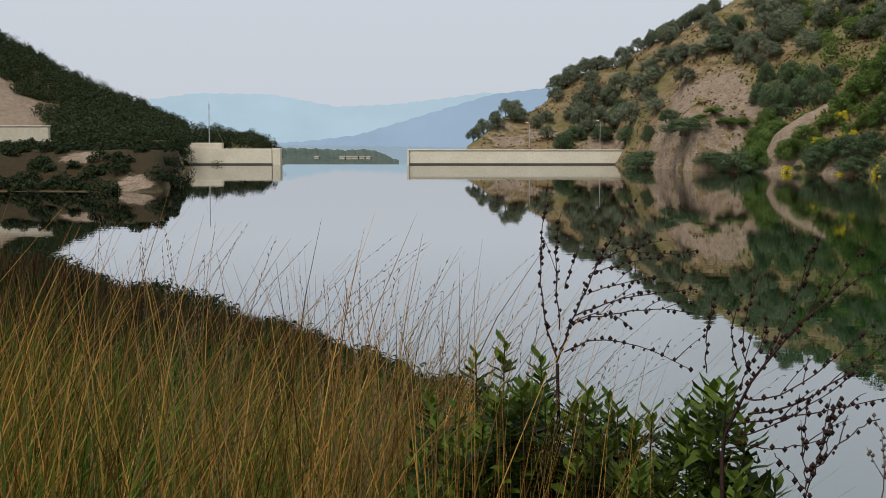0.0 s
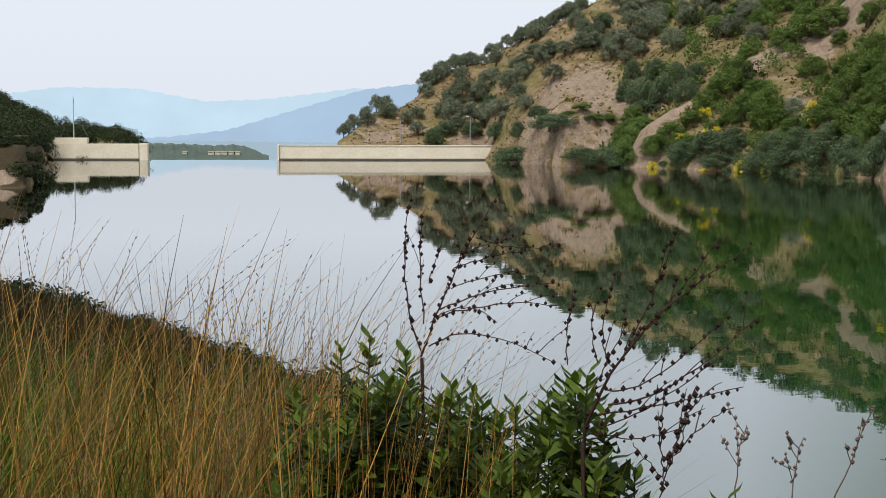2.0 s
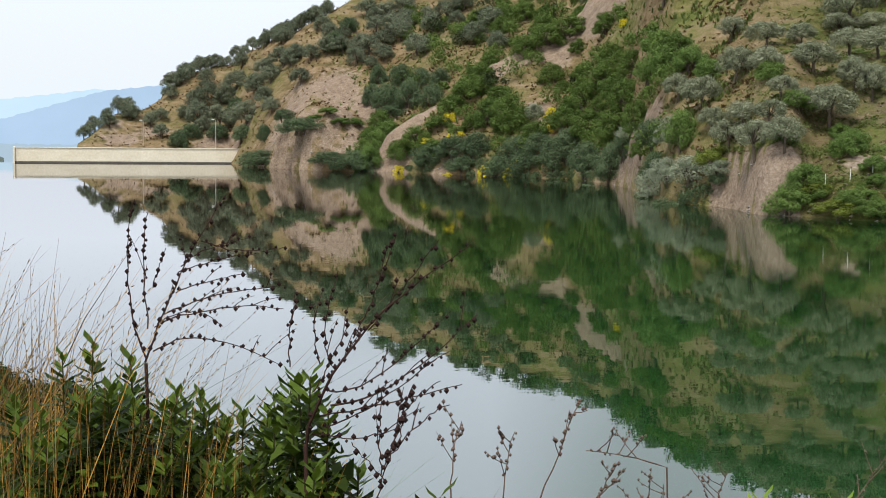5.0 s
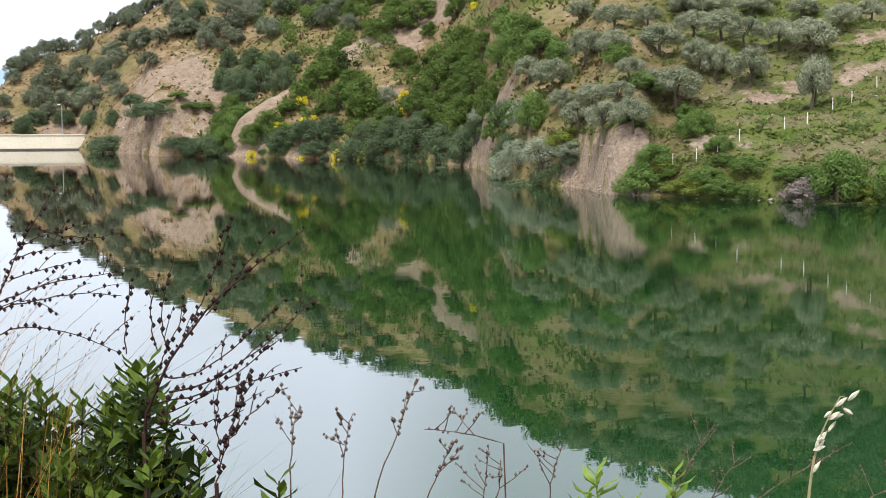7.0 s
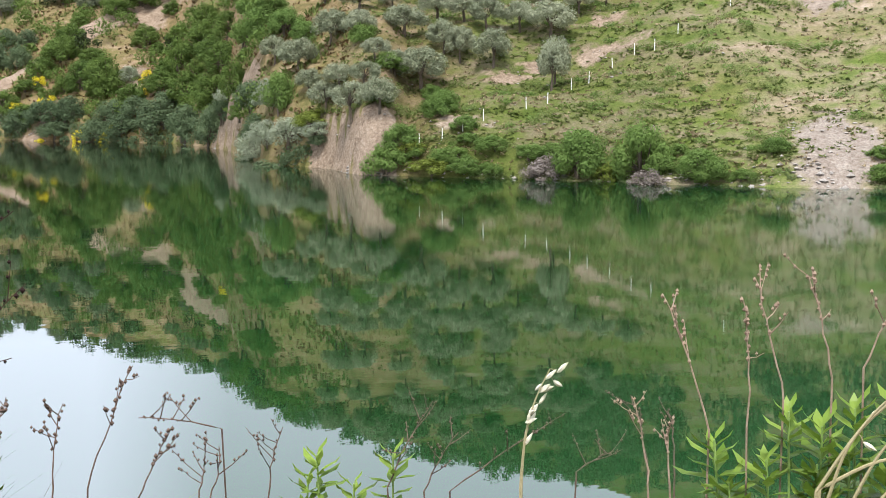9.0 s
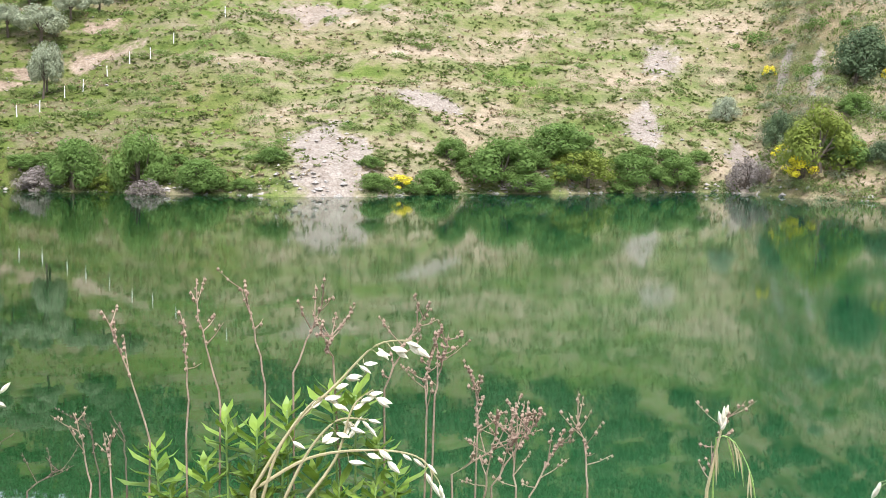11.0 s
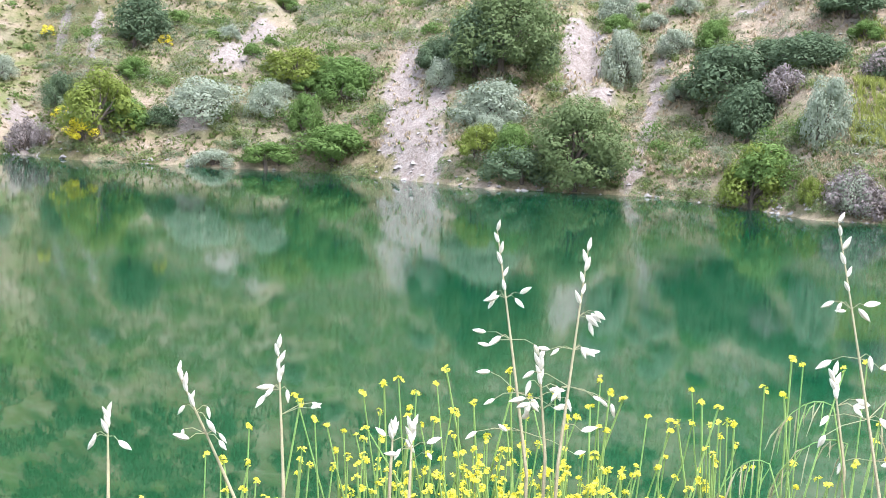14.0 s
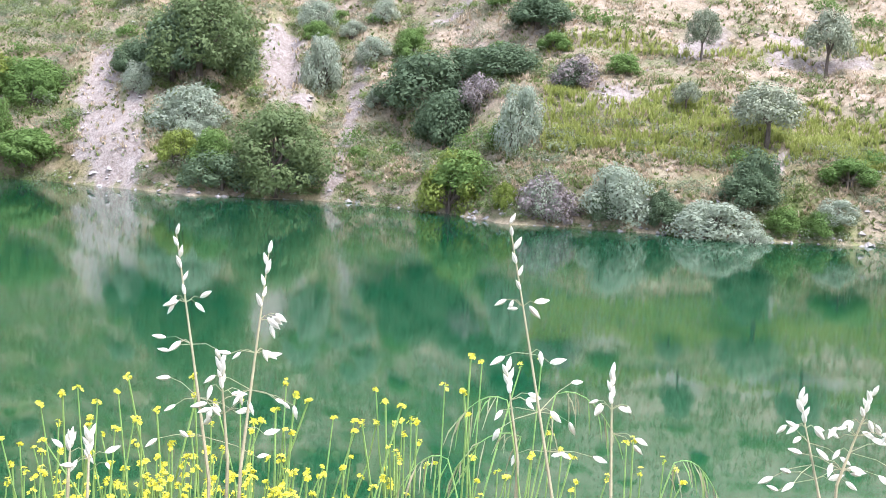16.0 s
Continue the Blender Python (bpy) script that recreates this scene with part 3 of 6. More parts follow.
for i, a in enumerate(wa):
    for r in wr:
        q = 6 + (lim[i] - 6) * (r - 6) / (wr[-1] - 6)
        if -10.6 < np.degrees(a) < 8.2:
            q = 6 + (350.5 / np.cos(a) - 6) * (r - 6) / (wr[-1] - 6)
        wv.append((q * np.sin(a), q * np.cos(a), 0.0))
m = len(wr)
for i in range(len(wa) - 1):
    for j in range(m - 1):
        wf.append((i * m + j, i * m + j + 1, (i + 1) * m + j + 1, (i + 1) * m + j))
lake = mesh_object("water", wv, [f[::-1] for f in wf], M_WATER)
tagged(lake, "still green reservoir water mirroring the hills", "water", kind="structure")


# ---- mountains beyond the dam: plain far backdrop that glows, haze painted into its colour ----
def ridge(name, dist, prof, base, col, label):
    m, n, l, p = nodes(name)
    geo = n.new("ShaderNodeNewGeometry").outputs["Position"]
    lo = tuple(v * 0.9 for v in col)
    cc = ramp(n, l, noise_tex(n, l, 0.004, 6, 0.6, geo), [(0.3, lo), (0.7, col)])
    # black base: the emission colour carries both haze and daylight
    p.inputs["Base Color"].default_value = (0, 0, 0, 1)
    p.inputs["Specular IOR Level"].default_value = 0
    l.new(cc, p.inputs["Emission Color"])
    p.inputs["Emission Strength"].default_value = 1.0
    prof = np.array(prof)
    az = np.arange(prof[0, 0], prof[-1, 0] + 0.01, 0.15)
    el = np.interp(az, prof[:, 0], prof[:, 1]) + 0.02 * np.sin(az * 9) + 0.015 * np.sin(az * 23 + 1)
    v, f = [], []
    for a, e in zip(np.radians(az), np.radians(el)):
        x, y = dist * np.sin(a), dist * np.cos(a)
        v += [(x, y, base), (x * 1.04, y * 1.04, 7 + 1.04 * dist * np.tan(e)), (x * 1.08, y * 1.08, base)]
    for i in range(len(az) - 1):
        k = i * 3
        f += [(k, k + 3, k + 4, k + 1), (k + 1, k + 4, k + 5, k + 2)]
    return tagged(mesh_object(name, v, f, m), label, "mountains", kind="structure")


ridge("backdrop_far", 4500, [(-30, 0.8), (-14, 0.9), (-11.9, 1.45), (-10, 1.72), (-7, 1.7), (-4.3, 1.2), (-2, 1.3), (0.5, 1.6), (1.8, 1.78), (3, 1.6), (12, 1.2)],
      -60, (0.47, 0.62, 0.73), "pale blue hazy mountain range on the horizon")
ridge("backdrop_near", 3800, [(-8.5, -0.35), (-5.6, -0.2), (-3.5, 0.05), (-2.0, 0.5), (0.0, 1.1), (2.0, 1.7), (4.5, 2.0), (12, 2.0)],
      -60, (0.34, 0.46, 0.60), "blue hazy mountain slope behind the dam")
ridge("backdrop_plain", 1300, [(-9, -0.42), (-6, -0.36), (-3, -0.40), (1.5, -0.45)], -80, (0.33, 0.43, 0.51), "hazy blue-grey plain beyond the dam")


# ---- the dam's concrete walls ----
def box(bm, x0, y0, z0, x1, y1, z1, bevel=0.0):
    r = bmesh.ops.create_cube(bm, size=1)
    bmesh.ops.transform(bm, matrix=Matrix.Translation(((x0 + x1) / 2, (y0 + y1) / 2, (z0 + z1) / 2)) @ Matrix.Diagonal((x1 - x0, y1 - y0, z1 - z0, 1)), verts=r["verts"])
    if bevel:
        bmesh.ops.bevel(bm, geom=[e for e in bm.edges if e.verts[0] in r["verts"]], offset=bevel, segments=1, affect="EDGES")


def box_part(name, material, parent, *args, label=""):
    bm = bmesh.new()
    box(bm, *args)
    return part(name, bm, material, parent, label)


def thing(name, label, category, at=(0, 0, 0), group=""):
    ob = new(name)
    ob.location = at
    return tagged(ob, label, category, group)


wall_a = thing("dam_wall", "long pale concrete spillway wall standing in the water", "wall")
box_part("wall_body", M_CONCRETE, wall_a, -8.3, 349, 0.32, 47, 352, 3.55, 0.08)
box_part("footing", M_STAIN, wall_a, -8.4, 348.9, -3, 47.1, 352.1, 0.318, 0.04, label="dark wet foot of the wall")
box_part("coping", M_CONCRETE, wall_a, -8.6, 348.8, 3.553, 47.1, 352.2, 3.72, 0.03)
box_part("end_pillar", M_CONCRETE, wall_a, -8.9, 348.6, -3, -8.42, 352.4, 3.8, 0.05, label="stained concrete end pillar")
wall_b = thing("dam_wall", "pale concrete spillway wall with a block on top", "wall")
box_part("wall_body", M_CONCRETE, wall_b, -70, 349, 0.32, -42.6, 352, 3.95, 0.08)
box_part("footing", M_STAIN, wall_b, -70.1, 348.9, -3, -42.5, 352.1, 0.318, 0.04, label="dark wet foot of the wall")
box_part("end_pillar", M_CONCRETE, wall_b, -42.4, 348.7, -3, -40.4, 352.3, 4.05, 0.08)
box_part("block", M_CONCRETE, wall_b, -63.5, 349.6, 3.954, -55, 352.4, 5.4, 0.08)
for i in range(7):
    box_part("railing_post", M_METAL, wall_b, -54 + i * 1.9, 350.4, 3.955, -53.92 + i * 1.9, 350.48, 4.35)
wall_c = thing("parapet_wall", "pale concrete parapet wall on the grassy terrace", "wall")
box_part("wall_body", M_CONCRETE, wall_c, -78, 221.5, 3.4, -62.2, 222.6, 8.55, 0.05)
box_part("coping", M_CONCRETE, wall_c, -78.1, 221.4, 8.553, -62.1, 222.7, 8.72, 0.02)


def tube_part(name, pts, radii, material, parent, sides=8, label=""):
    v, f = tube(pts, radii, sides)
    f = list(f) + [tuple(range(sides))[::-1], tuple(range(len(v) - sides, len(v)))]
    ob = mesh_object(name, v, f, material, parent)
    if label:
        ob["label"] = label
    return ob


def tube(pts, radii, sides=5):
    """A tapered, bent branch as vertices and faces."""
    v, f = [], []
    pts = [Vector(p) for p in pts]
    for i, (p, r) in enumerate(zip(pts, radii)):
        d = (pts[min(i + 1, len(pts) - 1)] - pts[max(i - 1, 0)]).normalized()
        a = d.orthogonal().normalized()
        b = d.cross(a)
        for k in range(sides):
            t = 6.2832 * k / sides
            v.append(tuple(p + (a * math.cos(t) + b * math.sin(t)) * r))
    for i in range(len(pts) - 1):
        for k in range(sides):
            q = (k + 1) % sides
            f.append((i * sides + k, i * sides + q, (i + 1) * sides + q, (i + 1) * sides + k))
    return v, f


for x, y, top in ((39.8, 355.8, 10.8), (22.3, 361.3, 10.4)):
    z0 = float(land(np.array(x), np.array(y))) - 0.3
    lamp = thing("street_lamp", "thin grey street lamp behind the dam wall", "street lamp", (x, y, z0), "lamps on the dam")
    tube_part("pole", [(0, 0, 0), (0, 0, top - z0)], [0.11, 0.07], M_METAL, lamp)
    tube_part("arm", [(0, 0, top - z0 - 0.1), (-0.5, -0.3, top - z0 + 0.1)], [0.05, 0.04], M_METAL, lamp, 6)
    box_part("lamp_head", M_WHITE, lamp, -1.05, -0.55, top - z0 + 0.05, -0.4, -0.15, top - z0 + 0.25, 0.04, label="pale lamp head")
mast = thing("mast", "tall thin grey mast on the dam wall", "mast", (-58.4, 350.9, 5.39))
tube_part("pole", [(0, 0, 0), (0, 0, 7), (0, 0, 10.4)], [0.14, 0.1, 0.04], M_METAL, mast)
tube_part("antenna", [(0, 0, 8.3), (0.02, 0, 9.6)], [0.16, 0.13], M_METAL, mast, 6)
tube_part("guy_wire", [(0, 0, 7), (3.4, 0.6, -0.02)], [0.02, 0.02], M_METAL, mast, 4)
tube_part("guy_wire", [(0, 0, 7), (-3.4, 0.6, -0.02)], [0.02, 0.02], M_METAL, mast, 4)

# ---- the wooded headland beyond the spillway, with pale houses ----
# distant haze mixed into the wood's own colour
M_HEAD = plain("hazy_wood", (0.040, 0.062, 0.050), (0.085, 0.112, 0.088), 0.06, 0.9)
hv, hf = [], []
HA = np.arange(-9.0, -1.79, 0.06)
for a in HA:
    e = np.interp(a, [-9, -6.4, -5.2, -4.0, -3.1, -2.5, -2.3, -1.8], [-0.4, -0.46, -0.5, -0.56, -0.52, -0.66, -0.78, -0.98]) + 0.02 * math.sin(a * 13) + 0.012 * math.sin(a * 29 + 1)
    for d, q in ((640, -1.75), (655, -1.2), (680, e - 0.06), (700, e), (760, -1.75)):
        hv.append((d * math.sin(radians(a)), d * math.cos(radians(a)), 7 + d * math.tan(radians(q))))
for i in range(len(HA) - 1):
    for j in range(4):
        hf.append((i * 5 + j, i * 5 + j + 1, i * 5 + j + 6, i * 5 + j + 5))
tagged(mesh_object("headland", hv, [f[::-1] for f in hf], M_HEAD), "low dark wooded headland beyond the spillway", "headland", kind="structure")
for a, w in ((-5.15, 2.2), (-4.1, 2.6), (-3.85, 2.2), (-3.6, 3.0), (-3.3, 2.4), (-3.05, 2.2), (0.35, 5.0)):
    d = 668 if a < 0 else 520
    house = thing("house", "tiny pale house on the far wooded headland", "house", (d * math.sin(radians(a)), d * math.cos(radians(a)), 7 + d * math.tan(radians(-0.93))), "far houses")
    box_part("wall", M_CONCRETE, house, -w / 2, -2, 0, w / 2, 2, 1.2)
    v = [(-w / 2 - 0.2, -2.2, 1.2), (w / 2 + 0.2, -2.2, 1.2), (w / 2 + 0.2, 2.2, 1.2), (-w / 2 - 0.2, 2.2, 1.2), (-w / 2 - 0.2, 0, 1.6), (w / 2 + 0.2, 0, 1.6)]
    mesh_object("roof", v, [(0, 1, 5, 4), (2, 3, 4, 5), (0, 4, 3), (1, 2, 5), (3, 2, 1, 0)], M_STONE, house)


# ---- plants of the shores ----
def join(pieces):
    v, f = [], []
    for pv, pf in pieces:
        k = len(v)
        v += list(pv)
        f += [tuple(i + k for i in q) for q in pf]
    return v, f


def leaf_cloud(rng, lobes, count, size, droop=0.0):
    """Sprays of leaves set round the lobes of a crown: small rhombs, facing outwards with much scatter."""
    vs = []
    for cx, cy, cz, rx, ry, rz in lobes:
        d = rng.normal(size=(count, 3))
        d /= np.linalg.norm(d, axis=1)[:, None]
        rad = rng.uniform(0.55, 1.08, (count, 1))
        c = np.array([cx, cy, cz]) + d * rad * np.array([rx, ry, rz])
        nrm = d * np.array([0.9, 0.9, 1.0]) + np.array([0, 0, 0.25]) + rng.normal(size=(count, 3)) * 0.3
        nrm /= np.linalg.norm(nrm, axis=1)[:, None]
        a = np.cross(nrm, rng.normal(size=(count, 3)))
        a /= np.linalg.norm(a, axis=1)[:, None]
        b = np.cross(nrm, a)
        s = size * rng.uniform(0.6, 1.4, (count, 1))
        w = s * rng.uniform(0.35, 0.6, (count, 1))
        bend = nrm * s * 0.25
        vs.append(np.stack([c - a * s, c - b * w + bend, c + a * s, c + b * w + bend], 1).reshape(-1, 3))
    v = np.concatenate(vs)
    return v, np.arange(len(v)).reshape(-1, 4)


def crown_lobes(rng, w, h, z0, n, lobe):
    """Lobes spread over an uneven dome w wide, from z0 to z0 + h."""
    out = []
    for i in range(n):
        t = (i + 0.5) / n
        a = i * 2.4 + rng.uniform(-0.5, 0.5)
        up = 1 - t
        rr = math.sqrt(max(0.0, 1 - up * up)) * rng.uniform(0.72, 1.05)
        r = lobe * rng.uniform(0.75, 1.25)
        out.append((rr * (w / 2 - r * 0.6) * math.cos(a), rr * (w / 2 - r * 0.6) * math.sin(a), z0 + r * 0.6 + up * (h - 1.3 * r) * rng.uniform(0.85, 1.05), r, r, r * 0.8))
    return out


def tree_model(name, seed, w, h, trunk_h, material, n_lobes, lobe, count, size, label, category, stems=1):
    """A tree or a bush: one or several tapered stems with limbs, and a crown of leaf sprays."""
    rng = np.random.RandomState(seed)
    ob = tagged(new(name), label, category)
    lobes = crown_lobes(rng, w, h - trunk_h, trunk_h, n_lobes, lobe)
    wood = []
    for k in range(stems):
        ox, oy = (rng.uniform(-0.12, 0.12, 2) * w) if stems > 1 else (0, 0)
        lean = rng.uniform(-0.15, 0.15, 2) * h
        top = trunk_h + (h - trunk_h) * 0.35
        wood.append(tube([(ox, oy, -0.4), (ox + lean[0] * 0.3, oy + lean[1] * 0.3, top * 0.45), (ox + lean[0] * 0.6, oy + lean[1] * 0.6, top)],
                         [0.045 * h, 0.034 * h, 0.022 * h], 6))
        for q in lobes[k::stems][:5]:
            wood.append(tube([(ox + lean[0] * 0.4, oy + lean[1] * 0.4, top * 0.6), ((q[0] + ox) * 0.55, (q[1] + oy) * 0.55, (top * 0.6 + q[2]) * 0.5), q[:3]], [0.022 * h, 0.015 * h, 0.006 * h], 4))
    v, f = join(wood)
    mesh_object("trunk" if stems == 1 else "stem", v, f, M_BARK, ob)
    v, f = leaf_cloud(rng, lobes, count, size)
    mesh_object("crown", v, f, material, ob)
    return ob


MODELS = {}


def models(kind, variants, **spec):
    MODELS[kind] = [tree_model(seed=100 * len(MODELS) + i, **spec) for i in range(variants)]


models("olive", 4, name="olive_tree", w=5.0, h=4.6, trunk_h=1.5, material=M_OLIVE, n_lobes=16, lobe=0.85, count=336, size=0.109,
       label="grey-green olive tree with a dark forked trunk on the slope", category="olive tree")
models("ridge_olive", 3, name="olive_tree", w=5.0, h=4.6, trunk_h=0.9, material=M_OLIVE_D, n_lobes=17, lobe=0.85, count=272, size=0.115,
       label="dull grey-green olive tree on the brown hillside", category="olive tree")
models("bush_green", 4, name="bush", w=4.0, h=3.0, trunk_h=0.1, material=M_GREEN, n_lobes=17, lobe=0.72, count=318, size=0.099, stems=3,
       label="dense bright green bush on the lake shore", category="bush")
models("bush_wood", 4, name="bush", w=4.0, h=3.4, trunk_h=0.1, material=M_WOODS, n_lobes=19, lobe=0.66, count=318, size=0.095, stems=3,
       label="leafy mid-green bush in the hillside thicket", category="bush")
models("bush_dark", 3, name="bush", w=4.0, h=3.2, trunk_h=0.15, material=M_DARK, n_lobes=16, lobe=0.75, count=318, size=0.099, stems=3,
       label="dark green broad-leaved bush on the hillside", category="bush")
models("bush_grey", 3, name="shrub", w=4.0, h=3.2, trunk_h=0.1, material=M_GREY, n_lobes=16, lobe=0.7, count=318, size=0.088, stems=3,
       label="silvery grey-green shrub on the bare slope", category="shrub")
models("bush_yel", 3, name="bush", w=4.0, h=3.0, trunk_h=0.1, material=M_YEL, n_lobes=17, lobe=0.66, count=318, size=0.088, stems=3,
       label="rounded yellow-green bush near the waterline", category="bush")
models("dry_bush", 2, name="dry_bush", w=4.0, h=3.0, trunk_h=0.1, material=M_DRY, n_lobes=15, lobe=0.7, count=150, size=0.109, stems=5,
       label="leafless grey-brown brushwood at the water's edge", category="bush")
models("broom", 2, name="broom_bush", w=3.0, h=2.2, trunk_h=0.05, material=M_BROOM, n_lobes=11, lobe=0.42, count=134, size=0.082, stems=4,
       label="broom bush covered with bright yellow flowers", category="bush")
models("oak", 2, name="oak_tree", w=8.0, h=7.2, trunk_h=0.3, material=M_OAK, n_lobes=30, lobe=1.25, count=369, size=0.136, stems=2,
       label="broad dark green holm oak growing by the water", category="oak tree")
SIZES = {"ridge_olive": (5.0, 4.6), "olive": (5.0, 4.6), "bush_green": (4.0, 3.0), "bush_wood": (4.0, 3.4), "bush_dark": (4.0, 3.2), "bush_grey": (4.0, 3.2), "bush_yel": (4.0, 3.0), "dry_bush": (4.0, 3.0), "broom": (3.0, 2.2), "oak": (8.0, 7.2)}
USED = {}
PICK = random.Random(7)


def plant(kind, x, y, w, h, group):
    """Puts one plant of that kind on the ground, about w wide and h high."""
    mw, mh = SIZES[kind]
    k = USED.get(kind, 0)
    src = MODELS[kind][k % len(MODELS[kind])]
    z = float(land(np.array(float(x)), np.array(float(y))))
    a = PICK.uniform(0, 6.283)
    m = Matrix.LocRotScale((x, y, z - (0.05 if 'olive' in kind else 0.14) * h), Euler((PICK.uniform(-0.05, 0.05), PICK.uniform(-0.05, 0.05), a)), None)
    ob = src if k < len(MODELS[kind]) else copy_thing(src, m)
    USED[kind] = k + 1
    ob.matrix_basis = m @ Matrix.Diagonal((w / mw, w / mw, h / mh, 1))
    ob["group"] = group
    return ob


# single plants: place, width, height
OAK_1 = [
    (112.4, 7.1, 8.6, 7.5), (124.7, 15.0, 9.4, 8.4)]
BUSH_YEL_1 = [
    (113.1, 15.1, 3.6, 3), (104.4, -6.5, 5.5, 4.9), (98.7, -9.9, 1.8, 2.2), (128.9, 35, 6.5, 4), (118.9, 50.1, 6.8, 5.6), (78.1, 98.3, 3, 1.7), (109.1, 69.1, 6.2, 3.1)]
BUSH_GREY_1 = [
    (118.6, 15, 6.3, 4.1), (126.5, 4.5, 3.8, 6.2), (137, 5.6, 4.1, 3.4), (136.1, -0.9, 2.7, 2.6), (105.1, -11.1, 3.9, 5.7), (122.1, -0.5, 2, 2), (97.1, -17.6, 5, 4.4),
    (94.2, -23.9, 6.5, 3.1), (122.7, 41.7, 7.3, 4.3), (122.9, 35.9, 4.1, 3.7), (123.4, 20.2, 3, 3), (117.7, 39.1, 4, 1.8), (133.3, 66.6, 3, 2.8)]
BUSH_GREEN_1 = [
    (112.4, 12.3, 3.6, 3.6), (129.6, -3.6, 3.4, 2.9), (94.9, -28.8, 2.8, 2), (95.1, -31.5, 3.2, 1.8), (122.4, 32.1, 3.2, 3.7), (126.6, 29.8, 4.5, 3.6), (120.2, 48.3, 4.7, 2.6),
    (120.2, 28.5, 4.2, 3.3), (119.1, 34.5, 5.5, 2.1), (127.4, 50.5, 3.3, 2.2), (79.9, 95.5, 5.4, 5.5), (81.9, 89.8, 4.7, 2.8), (77, 100.4, 5.1, 4.3), (97.4, 76.9, 4.5, 2.1),
    (101.9, 78.4, 3.4, 2.3), (103.5, 73.7, 6.7, 4), (110.3, 71.7, 6.9, 3.2), (114.3, 66.3, 5.3, 3.1), (117.9, 63.9, 4.6, 2.8), (104.1, 71.1, 4.6, 1.8)]
BUSH_DARK_1 = [
    (126.8, 21.2, 3.6, 3.4), (121, -4.6, 7.8, 5.1), (115, -6.4, 5.1, 4.9), (118.1, -11, 6.2, 3.1), (124.8, -14.6, 5.6, 3.3), (96, -20.6, 2.2, 2.5), (96.4, -27.1, 3.6, 4.5),
    (121.3, 45.3, 3.1, 2.1), (134.6, 52.7, 6.4, 5), (125.7, 57.1, 3.1, 4.2)]
DRY_BUSH_1 = [
    (120.8, 58.1, 3.3, 3.3), (120.4, 56.2, 2.1, 2.1), (114.8, -9, 3.7, 2.8), (97.8, -13.3, 3.6, 2.8),
    (113.5, -16.6, 3.9, 3.1), (97.9, -12.5, 3.8, 3.5), (74.5, 102.9, 3.8, 1.8), (77.8, 92.1, 3.2, 1.7), (103.5, 71.9, 3.1, 1.3), (75.0, 102.6, 3.6, 2.1)]
OLIVE_1 = [
    (102.1, -29.3, 5.3, 4.7), (117.5, -27.5, 3, 4.5), (115.3, -37.5, 4.2, 5.8), (108.4, -24.5, 2.2, 2.5), (86.9, 118, 3.5, 5.2)]
BROOM_1 = [
    (118.3, 51.6, 3.1, 2.6), (123.1, 55.6, 1.6, 1.4), (134.5, 50.1, 1.5, 1.4), (142.9, 66.3, 1.7, 1.4), (94, 77.9, 2.3, 1.5)]

SKYLINE = [
    (6.4, 594.2, 5.4, 4.5), (8.1, 372.9, 4.1, 3.8), (9.4, 374.4, 3.7, 3.5), (10.8, 375.8, 4.6, 4.4), (14.1, 381.2, 3.8, 4), (17.4, 386.6, 4.2, 5), (18.5, 386.2, 3.7, 4),
    (19.7, 385.9, 4.5, 4.5), (33, 402.2, 4.4, 4.7), (34.2, 402.5, 3.5, 3.9), (35.5, 402.9, 3.9, 4.4), (36.6, 405.1, 3.6, 3.7), (37.7, 407.4, 4.5, 4.2), (39.8, 410.8, 3.7, 3.7),
    (41.8, 414.2, 4.3, 4.6), (43, 414.2, 3.5, 3.7), (44.3, 414.2, 4, 4.2), (45.5, 414.4, 3.6, 3.5), (46.8, 414.6, 4.6, 4), (50.2, 418.8, 3.9, 3.6), (53.6, 423, 4.7, 4.4),
    (54.9, 415.1, 3.7, 3.6), (56.1, 407.2, 4, 4), (56.1, 385, 3.3, 4)]
SKYLINE_2 = [
    (56.5, 385.2, 2.7, 3.5), (57, 385.5, 3, 4.2), (58.1, 383.6, 2.8, 3.4), (59.2, 381.6, 3.5, 3.7), (59.8, 382.7, 3, 3.4), (60.4, 383.8, 3.5, 4.2), (61.3, 383, 3.1, 3.5),
    (62.3, 382.2, 3.8, 4), (62, 380.5, 3.2, 3.2), (61.8, 378.8, 3.8, 3.7), (63.2, 380.3, 3.5, 3.3), (64.7, 381.8, 4.5, 4.2), (64.6, 377.7, 3.3, 3.7), (64.5, 373.6, 3.2, 4.4),
    (65.4, 373.1, 2.9, 3.5), (66.3, 372.7, 3.7, 3.9), (67.1, 372.5, 3.2, 3.4), (67.9, 372.4, 3.9, 4.2), (68.2, 372.2, 3, 3.4), (68.6, 372, 3.2, 3.9), (70, 373.3, 2.9, 3.2),
    (71.5, 374.6, 3.7, 3.7), (72.3, 377.7, 3.2, 3.2), (73.2, 380.8, 3.8, 4)]
